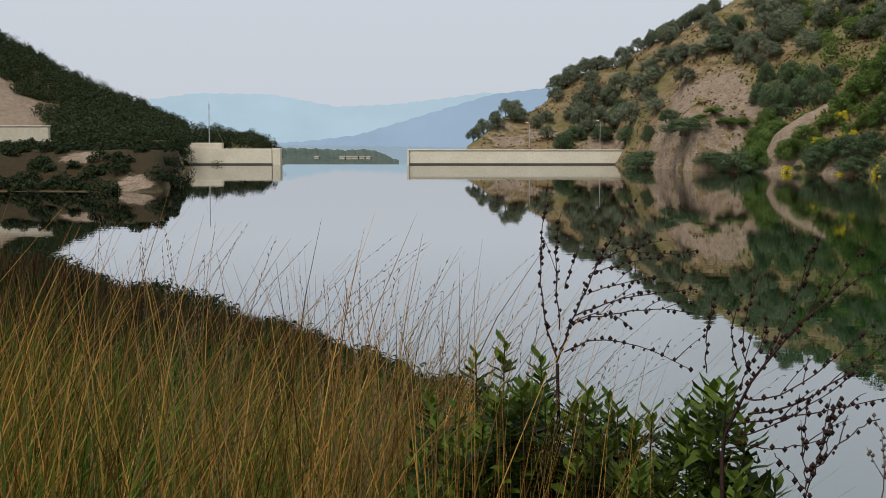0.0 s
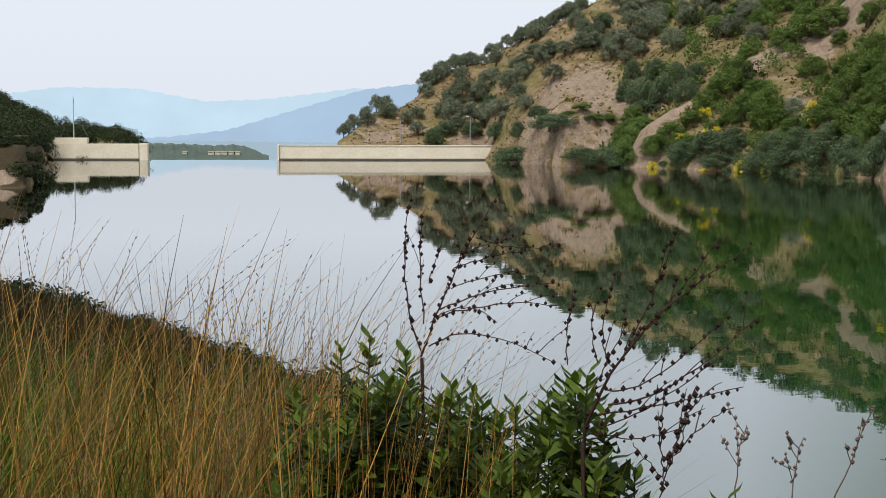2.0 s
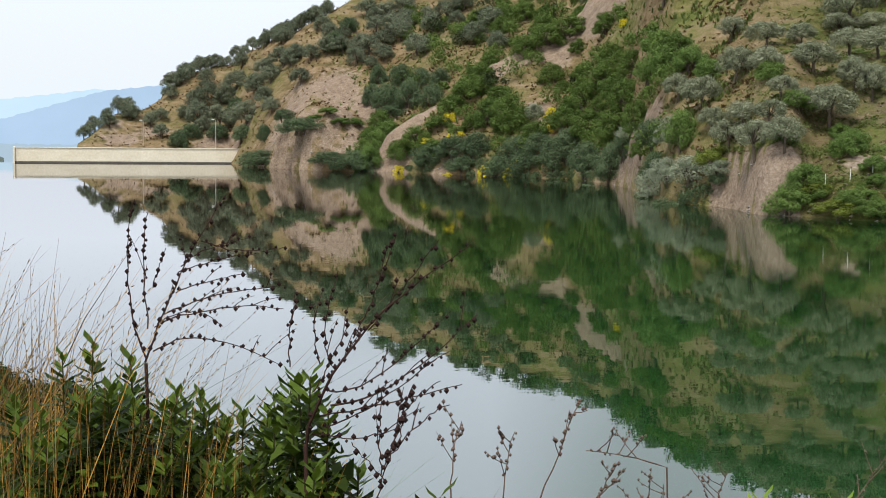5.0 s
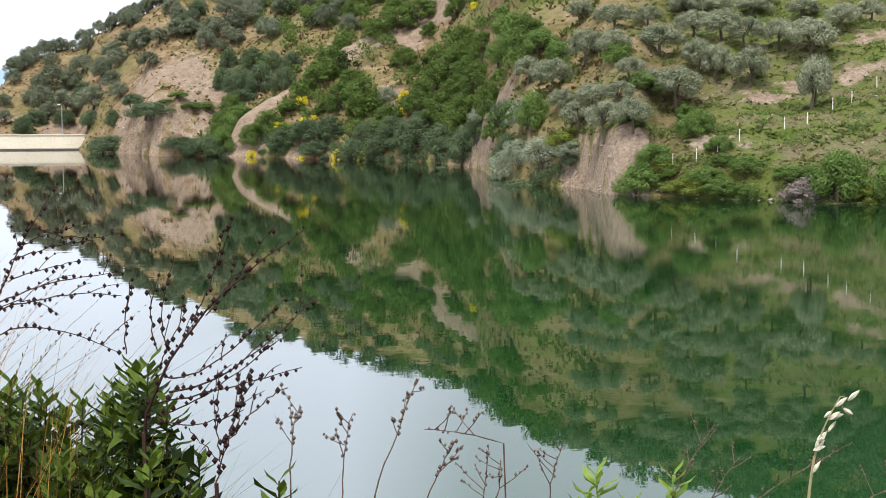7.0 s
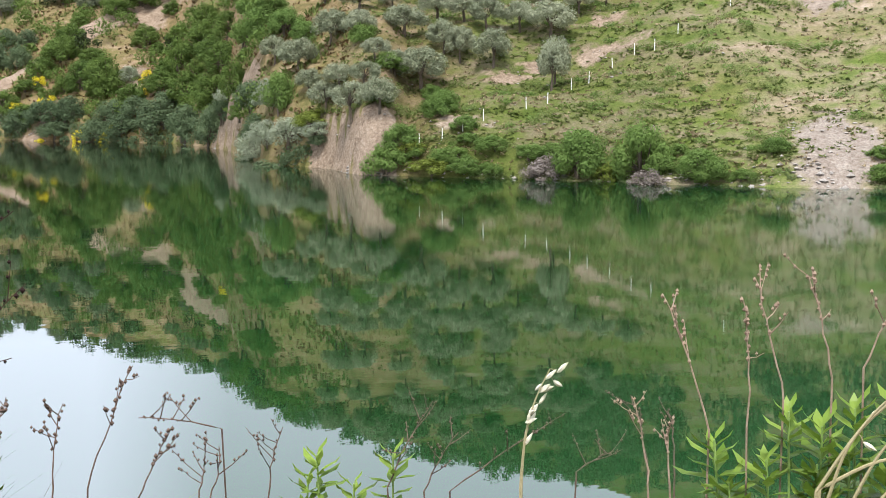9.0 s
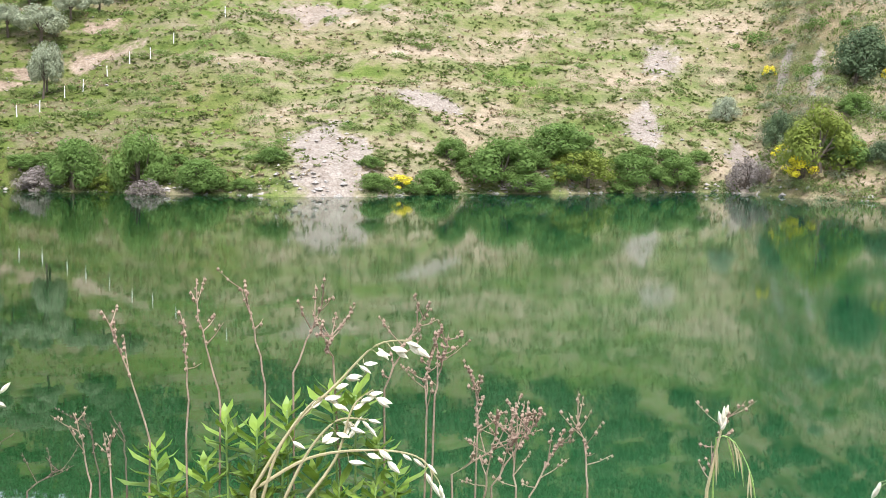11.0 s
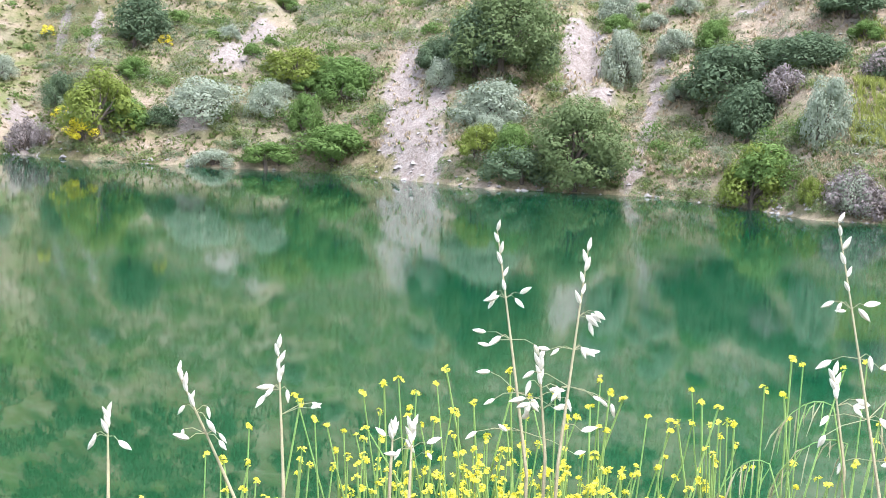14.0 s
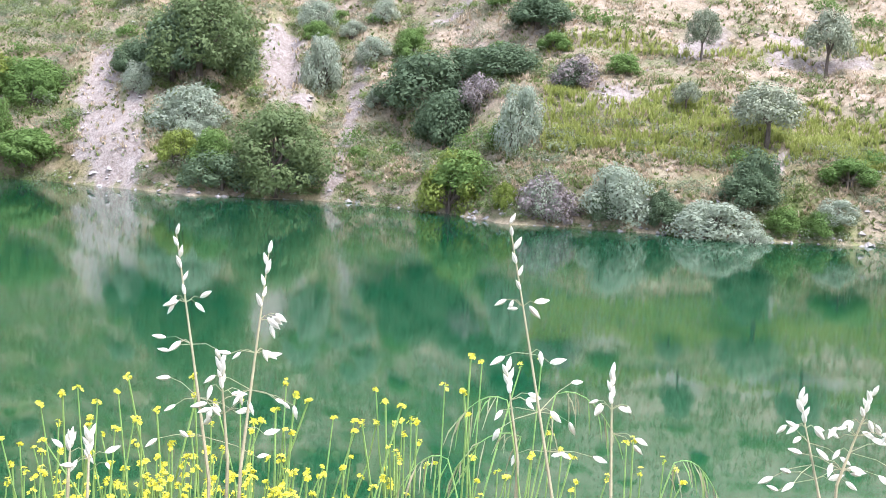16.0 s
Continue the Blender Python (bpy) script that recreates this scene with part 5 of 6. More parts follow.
thicket("slope_shrubs", M_GREEN, [(170, (31, 66), (0.5, 60), 1.6, patchy(14, 117, -0.1), 118), (150, (65, 98), (0.5, 55), 1.8, patchy(12, 119, -0.1), 120)], 2.0, 0.9, 0.09, "small dark green shrubs dotted over the slope", "shrub", 10)


def stones(name, count, az, s, size, seed, keep, label):
    """Loose stones: flattened, crooked lumps."""
    rng = np.random.RandomState(seed)
    a, d = rng.uniform(*az, count), s[0] + (s[1] - s[0]) * rng.uniform(0, 1, count) ** 1.5
    r = table(FAR_SHORE, a) + d
    x, y = r * np.sin(np.radians(a)), r * np.cos(np.radians(a))
    ok = rng.uniform(size=count) < keep(a, d, x, y)
    x, y = x[ok], y[ok]
    z = land(x, y)
    base = np.array([(1, 0, 0), (0.3, 0.9, 0.1), (-0.8, 0.5, 0), (-0.7, -0.6, 0.1), (0.4, -0.9, 0), (0.1, 0.1, 0.75), (0, 0, -0.5)])
    vv, ff = [], []
    tri = [(0, 1, 5), (1, 2, 5), (2, 3, 5), (3, 4, 5), (4, 0, 5), (1, 0, 6), (2, 1, 6), (3, 2, 6), (4, 3, 6), (0, 4, 6)]
    for px, py, pz in zip(x, y, z):
        k = size * rng.uniform(0.4, 1.5)
        w = (base + rng.uniform(-0.2, 0.2, base.shape)) * k * np.array([1, rng.uniform(0.6, 1.0), rng.uniform(0.5, 0.9)])
        n0 = len(vv)
        vv += (w + (px, py, pz + 0.1 * k)).tolist()
        ff += [tuple(i + n0 for i in t) for t in tri]
    return tagged(mesh_object(name, vv, ff, M_STONE), label, "stones", kind="stuff")


stones("loose_stones", 2600, (27, 113), (0.1, 60), 0.20, 221, lambda a, d, x, y: np.clip(bare_at(x, y) * 1.4 + 0.12, 0, 1), "pale loose stones on the slope")
stones("shore_stones", 800, (8, 113), (-0.6, 1.2), 0.30, 222, always, "pale stones along the waterline")

STAKES = [(69.3, 115.9), (70.9, 114.3), (73.1, 114.1), (75.9, 114.7), (81.1, 114.8), (83.4, 114.4), (87.4, 115.8), (88.8, 114.7), (94.4, 117.9),
          (96.2, 116.5), (97.8, 115.1), (101.6, 115.8), (109.4, 116.1)]
stake = None
for i, (x, y) in enumerate(STAKES):
    z = float(land(np.array(x), np.array(y)))
    m = pose(x, y, z - 0.25, 0, 2.5 * math.sin(i * 2.1), i * 40)
    if stake is None:
        stake = thing("stake", "thin white tree stake standing in the grass", "stake", group="white stakes on the slope")
        tube_part("post", [(0, 0, 0), (0.01, 0, 0.8), (0, 0, 1.42)], [0.055, 0.05, 0.045], M_WHITE, stake, 7)
        tube_part("tie", [(0, 0, 1.1), (0, 0, 1.16)], [0.062, 0.062], M_STALK, stake, 7, "pale tie band")
        stake.matrix_basis = m
    else:
        copy_thing(stake, m)


# ---- plants on the near bank ----
def ground_z(x, y):
    return float(land(np.array(float(x)), np.array(float(y))))


def bow(a, b, bend, n=8):
    """Points of a bent stem from a to b; bend moves its middle."""
    a, b, bend = Vector(a), Vector(b), Vector(bend)
    return [a.lerp(b, i / n) + bend * (4 * (i / n) * (1 - i / n)) for i in range(n + 1)]


def taper(n, r0, r1):
    return [r0 + (r1 - r0) * i / (n - 1) for i in range(n)]


OCT = [(1, 0, 0), (-1, 0, 0), (0, 1, 0), (0, -1, 0), (0, 0, 1.25), (0, 0, -1.25)]
OCT_F = [(0, 2, 4), (2, 1, 4), (1, 3, 4), (3, 0, 4), (2, 0, 5), (1, 2, 5), (3, 1, 5), (0, 3, 5)]


def beads(pts, gap, size, rng):
    """Small seed capsules set alternately along a twig."""
    v, f = [], []
    d, k = 0.0, 0
    for p, q in zip(pts[:-1], pts[1:]):
        step = (q - p).length
        while d < step:
            c = p.lerp(q, d / step)
            t = rng.uniform(0, 6.283)
            off = Vector((math.cos(t), 0.6 * math.sin(t), math.sin(t))) * size * 0.9
            s = size * rng.uniform(0.65, 1.25)
            n0 = len(v)
            v += [(c.x + off.x + x * s, c.y + off.y + y * s, c.z + off.z + z * s) for x, y, z in OCT]
            f += [tuple(i + n0 for i in t3) for t3 in OCT_F]
            d += gap * rng.uniform(0.6, 1.5)
            k += 1
        d -= step
    return v, f


def capsule_shrub(root, joint, rows, seed, thick=0.0046):
    """A bare shrub: a stem from the ground to the joint, and twigs (start, tip, sideways and upward bend) hung with dark capsules."""
    rng = random.Random(seed)
    ob = thing("bare_shrub", "leafless reddish-brown shrub hung with dark seed capsules", "shrub", (root[0], root[1], ground_z(*root) - 0.05))
    o = ob.location
    trunk = bow(Vector((0, 0, 0)), Vector(joint) - o, (0.02, 0, 0), 8)
    tube_part("stem", trunk, taper(9, thick * 0.95, thick * 0.75), M_TWIG, ob, 6)
    for ax, ay, az_, bx, by, bz, sx, sz in rows:
        pts = bow(Vector((ax, ay, az_)) - o, Vector((bx, by, bz)) - o, (sx, 0, sz), 12)
        pts = [p + Vector((rng.uniform(-1, 1), rng.uniform(-1, 1), rng.uniform(-1, 1))) * 0.0022 for p in pts]
        long = (pts[-1] - pts[0]).length
        br = tube_part("branch", pts, taper(13, thick * (0.26 + 0.40 * max(0, min(1, (long - 0.2) / 0.2))), 0.0007), M_TWIG, ob, 5)
        v, f = beads(pts[1:], 0.0145, 0.0041, rng)
        fr = mesh_object("fruit", v, f, M_CAPSULE, br)
        tagged(fr, "dark dry seed capsules", kind="stuff")
        for k in range(int(long / 0.10)):                   # fine side twigs
            q = pts[rng.randint(3, 11)]
            side = (pts[-1] - pts[0]).normalized() * 0.6 + Vector((rng.uniform(-0.5, 0.5), rng.uniform(-0.3, 0.3), rng.uniform(0.1, 0.9)))
            e = q + side.normalized() * rng.uniform(0.03, 0.085)
            fine = bow(q, e, (0, 0, 0.004), 4)
            tw = tube_part("twig", fine, taper(5, 0.0010, 0.0005), M_TWIG, ob, 4)
            v, f = beads(fine[2:], 0.016, 0.0034, rng)
            if v:
                tagged(mesh_object("fruit", v, f, M_CAPSULE, tw), "dark dry seed capsules", kind="stuff")
    return ob


capsule_shrub((0.19, 2.68), (0.223, 2.704, 6.559), [
    (0.223, 2.704, 6.559, 0.355, 2.723, 6.845, -0.01, 0.005), (0.225, 2.706, 6.569, 0.198, 2.738, 6.855, -0.018, -0.02),
    (0.229, 2.714, 6.624, 0.229, 2.735, 6.846, -0.009, 0.02), (0.237, 2.723, 6.702, 0.263, 2.728, 6.781, 0, 0),
    (0.285, 2.722, 6.732, 0.434, 2.706, 6.768, 0, 0.006), (0.28, 2.718, 6.693, 0.411, 2.706, 6.729, 0, 0.004),
    (0.258, 2.715, 6.654, 0.492, 2.69, 6.704, 0, 0.012), (0.249, 2.714, 6.637, 0.487, 2.686, 6.662, 0, 0.014),
    (0.24, 2.714, 6.628, 0.371, 2.7, 6.629, 0, 0.028), (0.236, 2.707, 6.58, 0.473, 2.673, 6.552, -0.02, 0.04),
    (0.328, 2.722, 6.793, 0.493, 2.698, 6.782, 0, -0.014), (0.293, 2.722, 6.745, 0.401, 2.713, 6.79, 0, 0.012)], 1)
capsule_shrub((0.40, 2.16), (0.445, 2.201, 6.498), [
    (0.445, 2.201, 6.498, 0.687, 2.087, 6.83, -0.05, 0.01), (0.423, 2.23, 6.623, 0.435, 2.245, 6.741, -0.003, 0), (0.471, 2.221, 6.624, 0.465, 2.237, 6.727, -0.004, 0),
    (0.527, 2.216, 6.666, 0.598, 2.218, 6.841, 0, -0.01), (0.55, 2.213, 6.68, 0.667, 2.198, 6.831, 0.008, 0.008), (0.481, 2.213, 6.588, 0.683, 2.181, 6.714, -0.03, -0.05),
    (0.489, 2.206, 6.561, 0.723, 2.168, 6.708, -0.02, -0.04), (0.47, 2.206, 6.543, 0.697, 2.158, 6.595, -0.01, -0.005), (0.462, 2.215, 6.579, 0.519, 2.221, 6.689, 0, 0),
    (0.47, 2.203, 6.525, 0.658, 2.177, 6.635, -0.02, -0.025), (0.456, 2.203, 6.516, 0.603, 2.172, 6.529, 0, -0.014), (0.499, 2.214, 6.616, 0.504, 2.235, 6.778, -0.02, -0.03)], 2)
capsule_shrub((0.48, 1.90), (0.501, 1.92, 6.478), [
    (0.501, 1.92, 6.478, 0.557, 1.943, 6.64, 0, 0), (0.514, 1.929, 6.525, 0.61, 1.921, 6.61, 0, 0.014), (0.509, 1.927, 6.509, 0.518, 1.952, 6.635, -0.006, 0),
    (0.522, 1.933, 6.548, 0.572, 1.937, 6.629, 0, 0.01), (0.515, 1.93, 6.53, 0.545, 1.94, 6.615, 0.01, 0), (0.513, 1.924, 6.501, 0.468, 1.948, 6.554, 0, 0)], 3, 0.004)


def leaf_shape(c, out, up, size, wide):
    """A pointed leaf, folded along its rib: six corners, four faces."""
    out = out.normalized()
    side = out.cross(up).normalized()
    nrm = side.cross(out)
    m1, m2, t = c + out * size * 0.35 - nrm * size * 0.04, c + out * size * 0.7 - nrm * size * 0.06, c + out * size
    w = side * size * wide
    v = [c, m1 + w * 0.8 + nrm * size * 0.05, m1, m1 - w * 0.8 + nrm * size * 0.05, m2 + w * 0.75, m2, m2 - w * 0.75, t]
    f = [(0, 2, 1), (0, 3, 2), (1, 2, 5, 4), (2, 3, 6, 5), (4, 5, 7), (5, 6, 7)]
    return [tuple(p) for p in v], f


def leafy_shrub(root, tips, seed, label, leaf=0.052, n_leaf=24, wide=0.22, material=None, span=0.17, inner=0):
    """An evergreen shrub: slender stems that end in whorls of pointed leaves."""
    rng = random.Random(seed)
    ob = thing("leafy_shrub", label, "shrub", (root[0], root[1], ground_z(*root) - 0.05))
    o = ob.location
    for tx, ty, tz in tips:
        tip = Vector((tx, ty, tz)) - o
        foot = Vector((tip.x * 0.55 + rng.uniform(-0.05, 0.05), tip.y * 0.55 + rng.uniform(-0.05, 0.05), 0.0))
        foot.z = ground_z(foot.x + o.x, foot.y + o.y) - o.z - 0.04
        pts = bow(foot, tip, (rng.uniform(-0.03, 0.03), rng.uniform(-0.03, 0.03), 0.02), 8)
        st = tube_part("stem", pts, taper(9, 0.0040, 0.0014), M_STEM if material is None else M_MSTEM, ob, 5)
        pieces = []
        for i in range(n_leaf):
            t = 1 - span / (tip - foot).length * (i / n_leaf) ** 0.9 * rng.uniform(0.8, 1.1)
            k = min(int(t * 8), 7)
            c = pts[k].lerp(pts[k + 1], t * 8 - k)
            a = i * 2.4 + rng.uniform(-0.3, 0.3)
            rise = 0.05 + 1.15 * (1 - i / n_leaf) ** 1.7
            d = Vector((math.cos(a), math.sin(a), rise))
            pieces.append(leaf_shape(c, d, Vector((0, 0, 1)), leaf * rng.uniform(0.7, 1.2) * (0.7 + 0.3 * (i > 3)), wide * rng.uniform(0.85, 1.2)))
        v, f = join(pieces)
        mesh_object("foliage", v, f, material or M_LEAF, st)
    if inner:
        top = np.array(tips)
        pick = np.random.RandomState(seed + 900)
        at = top[pick.randint(0, len(top), inner)] - np.array(o)
        at[:, 2] -= 0.10
        at[:, 2] *= pick.uniform(0.35, 1.0, inner)
        lobes = np.concatenate([at, np.full((inner, 3), 0.07)], 1)
        v, f = leaf_cloud(pick, lobes, 34, leaf * 0.42)
        tagged(mesh_object("inner_foliage", v, f, material or M_LEAF, ob), kind="stuff")
    return ob


def crown_tips(count, xs, tops, ys, depth, seed):
    rng = random.Random(seed)
    out = []
    for i in range(count):
        x = rng.uniform(xs[0], xs[-1])
        top = float(np.interp(x, xs, tops))
        out.append((x, rng.uniform(*ys), top - depth * rng.random() ** 0.75))
    return out


leafy_shrub((0.18, 2.72), crown_tips(235, [-0.06, 0.0, 0.05, 0.137, 0.20, 0.26, 0.31, 0.40, 0.48], [6.44, 6.53, 6.55, 6.58, 6.55, 6.54, 6.50, 6.47, 6.46], (2.55, 2.95), 0.42, 5), 6,
            "dense evergreen shrub with narrow dark green leaves", inner=260)
leafy_shrub((0.45, 2.36), crown_tips(130, [0.30, 0.36, 0.42, 0.46, 0.51, 0.55, 0.60], [6.42, 6.50, 6.58, 6.62, 6.58, 6.46, 6.34], (2.22, 2.55), 0.42, 7), 8,
            "evergreen shrub with narrow leaves among bare twigs", inner=130)
leafy_shrub((0.48, 1.86), [(0.405, 1.902, 6.53), (0.577, 1.856, 6.49), (0.455, 1.881, 6.48), (0.50, 1.85, 6.45), (0.43, 1.87, 6.46)], 9, "small evergreen shrub shoots with narrow leaves")
leafy_shrub((1.03, 1.66), [(0.997, 1.698, 6.50), (0.983, 1.698, 6.47), (1.091, 1.646, 6.50), (1.038, 1.665, 6.46)], 10, "small evergreen shoots with narrow green leaves", 0.042, 18, 0.16, M_FRESH, 0.08)
leafy_shrub((1.34, 1.06), [(1.249, 1.164, 6.60), (1.318, 1.114, 6.635), (1.343, 1.085, 6.62), (1.415, 1.025, 6.665), (1.433, 1.003, 6.66), (1.448, 0.951, 6.565), (1.36, 1.059, 6.593),
                           (1.385, 1.025, 6.572), (1.29, 1.12, 6.58), (1.26, 1.15, 6.55), (1.33, 1.08, 6.55), (1.40, 1.0, 6.55), (1.45, 0.98, 6.60), (1.38, 1.07, 6.64)]
            + crown_tips(24, [1.24, 1.34, 1.44, 1.50], [6.55, 6.58, 6.60, 6.54], (0.95, 1.12), 0.16, 12), 11,
            "evergreen shrub with yellow-green leaf whorls", 0.048, 20, 0.17, M_FRESH, 0.085)


def bare_twigs(root, rows, seed, label, name="dry_weed", size=0.0026, gap=0.008, material=None, side=9):
    """A dead weed: thin brown stalks with a few withered seed heads near the tips."""
    rng = random.Random(seed)
    ob = thing(name, label, "weed", (root[0], root[1], ground_z(*root) - 0.04))
    o = ob.location
    for ax, ay, az_, bx, by, bz in rows:
        a, b = Vector((ax, ay, az_)) - o, Vector((bx, by, bz)) - o
        foot = Vector(((ax - o.x) * 0.7, (ay - o.y) * 0.7, 0.0))
        foot.z = ground_z(foot.x + o.x, foot.y + o.y) - o.z - 0.03
        low = bow(foot, a, (rng.uniform(-0.02, 0.02), rng.uniform(-0.02, 0.02), 0), 5)
        up = bow(a, b, (rng.uniform(-0.008, 0.008), 0, 0.004), 8)
        pts = low + [p + Vector((rng.uniform(-1, 1), rng.uniform(-1, 1), 0)) * 0.0018 for p in up[1:]]
        st = tube_part("stalk", pts, taper(len(pts), 0.0017, 0.0006), material or M_BROWN, ob, 5)
        v, f = beads(pts[-5:], gap, size, rng)
        tw = []
        for k in range(side):
            q = pts[-2 - k % 7]
            t = q + Vector((rng.uniform(-0.035, 0.035), rng.uniform(-0.03, 0.03), rng.uniform(0.005, 0.045)))
            tw.append(tube([q, q.lerp(t, 0.5) + Vector((0, 0, -0.002)), t], [0.0009, 0.0007, 0.0004], 4))
            bv, bf = beads([q.lerp(t, 0.6), t], gap * 0.8, size, rng)
            tw.append((bv, bf))
        v, f = join([(v, f)] + tw)
        tagged(mesh_object("seed_head", v, f, material or M_BROWN, st), kind="stuff")
    return ob


bare_twigs((1.30, 1.12), [(1.246, 1.17, 6.61, 1.224, 1.226, 6.766), (1.28, 1.143, 6.616, 1.294, 1.167, 6.765), (1.315, 1.12, 6.648, 1.306, 1.16, 6.789), (1.358, 1.086, 6.674, 1.353, 1.119, 6.802),
                          (1.384, 1.063, 6.688, 1.421, 1.045, 6.781), (1.181, 1.202, 6.548, 1.18, 1.233, 6.647), (1.201, 1.186, 6.547, 1.207, 1.204, 6.619)], 21, "thin brown stalks of a dead weed", side=4)
bare_twigs((1.48, 0.92), [(1.42, 1.029, 6.701, 1.424, 1.033, 6.736), (1.457, 0.977, 6.667, 1.505, 0.945, 6.767), (1.485, 0.932, 6.633, 1.501, 0.937, 6.715), (1.518, 0.878, 6.606, 1.53, 0.887, 6.675),
                          (1.518, 0.855, 6.553, 1.57, 0.817, 6.639), (1.492, 0.897, 6.566, 1.567, 0.814, 6.622), (1.496, 0.928, 6.66, 1.517, 0.923, 6.736), (1.535, 0.83, 6.54, 1.545, 0.85, 6.63),
                          (1.55, 0.82, 6.54, 1.59, 0.80, 6.61), (1.51, 0.86, 6.54, 1.52, 0.845, 6.64)], 22, "tangled reddish-brown dead weed with withered heads", gap=0.005)
bare_twigs((1.62, 0.70), [(1.585, 0.758, 6.557, 1.593, 0.783, 6.64), (1.655, 0.633, 6.557, 1.687, 0.622, 6.656)], 23, "thin brown dead weed stalks")
bare_twigs((0.70, 1.80), [(0.657, 1.819, 6.455, 0.682, 1.844, 6.582), (0.703, 1.808, 6.468, 0.776, 1.823, 6.629), (0.764, 1.782, 6.45, 0.81, 1.789, 6.537), (0.60, 1.88, 6.47, 0.625, 1.912, 6.586)], 24,
           "dry brown weed stalks with dark seed heads", size=0.0028, gap=0.006, material=M_WEED, side=4)
bare_twigs((0.92, 1.71), [(0.856, 1.746, 6.448, 0.875, 1.758, 6.516), (0.929, 1.713, 6.447, 0.959, 1.725, 6.539), (0.881, 1.761, 6.539, 0.779, 1.806, 6.558), (0.84, 1.75, 6.44, 0.86, 1.77, 6.50)], 25, "fine dry weed stalks", size=0.002, material=M_WEED, side=5)
bare_twigs((1.20, 1.56), [(1.077, 1.638, 6.455, 1.149, 1.628, 6.573), (1.151, 1.591, 6.45, 1.299, 1.52, 6.558), (1.3, 1.495, 6.479, 1.346, 1.468, 6.508), (1.12, 1.61, 6.45, 1.17, 1.60, 6.53)], 26, "brown dry weed with branching heads", size=0.002, material=M_WEED, side=6)
bare_twigs((1.41, 1.40), [(1.374, 1.429, 6.463, 1.373, 1.468, 6.585), (1.404, 1.408, 6.48, 1.41, 1.431, 6.568)], 27, "thin bare brown stalks", size=0.002, material=M_WEED, side=3)


def oat(foot, tip, spikes, seed, arms=4, name="oat_stalk"):
    """A wild oat: a pale stalk from the ground to the tip, with hanging husks on fine side arms."""
    rng = random.Random(seed)
    fx, fy, fz = foot
    o = Vector((fx + (fx - tip[0]) * 0.6, fy + (fy - tip[1]) * 0.6, 0.0))
    o.z = ground_z(o.x, o.y) - 0.03
    ob = thing(name, "ripe wild oat stalk with pale hanging husks", "oat", o, "wild oats on the bank")
    a, b = Vector(foot) - o, Vector(tip) - o
    pts = bow(Vector((0, 0, 0)), a, (0.0, 0.0, 0.0), 5) + bow(a, b, ((b - a).x * 0.02, 0.0, 0.01 * (b - a).length), 9)[1:]
    stem = tube_part("stem", pts, taper(len(pts), 0.0030, 0.0008), M_STALK, ob, 6)
    top = pts[5:]
    tight = min(6, spikes)
    for i in range(tight):                                   # husks close along the tip
        t = 1 - 0.05 * i - rng.uniform(0, 0.015)
        k = min(int(t * 9), 8)
        c = top[k].lerp(top[k + 1], t * 9 - k)
        sgn = 1 if i % 2 else -1
        husk(c, Vector((rng.uniform(-0.3, 0.3), sgn * rng.uniform(0.1, 0.55), 1.0)).normalized(), 0.019 * rng.uniform(0.75, 1.1), ob, rng)
    node, left = 0, spikes - tight
    while left > 0:                                          # whorls of hanging husks lower down
        t = 0.68 - 0.17 * node + rng.uniform(-0.03, 0.03)
        if t < 0.08:
            break
        k = min(int(t * 9), 8)
        c = top[k].lerp(top[k + 1], t * 9 - k)
        for j in range(min(left, rng.randint(3, 6))):
            reach = rng.uniform(0.008, 0.022 + 0.018 * node)
            sgn = rng.choice((-1, 1))
            d = c + Vector((rng.uniform(-0.5, 0.5), sgn * rng.uniform(0.5, 1.0), 0)).normalized() * reach + Vector((0, 0, reach * rng.uniform(-0.5, 0.7)))
            tube_part("pedicel", [c, c.lerp(d, 0.6) + Vector((0, 0, 0.004)), d], [0.0006, 0.0005, 0.0004], M_STALK, ob, 4)
            hang = Vector((rng.uniform(-0.3, 0.3), sgn * rng.uniform(0.1, 1.0), rng.uniform(-1.0, 0.3))).normalized()
            husk(d, hang, 0.019 * rng.uniform(0.7, 1.15), ob, rng)
            left -= 1
        node += 1
    return ob


def husk(c, d, long, parent, rng):
    """One oat husk: a slim spindle, split into two glumes at its end."""
    a = d.orthogonal().normalized()
    b = d.cross(a)
    v, f = [], []
    for t, r in ((0.0, 0.04), (0.2, 0.16), (0.5, 0.19), (0.8, 0.10), (1.0, 0.01)):
        for k in range(5):
            q = 6.2832 * k / 5
            v.append(tuple(c + d * long * t + (a * math.cos(q) * 1.1 + b * math.sin(q) * 0.8) * r * long))
    for i in range(4):
        for k in range(5):
            f.append((i * 5 + k, i * 5 + (k + 1) % 5, i * 5 + 5 + (k + 1) % 5, i * 5 + 5 + k))
    return mesh_object("husk", v, f, M_OAT, parent)


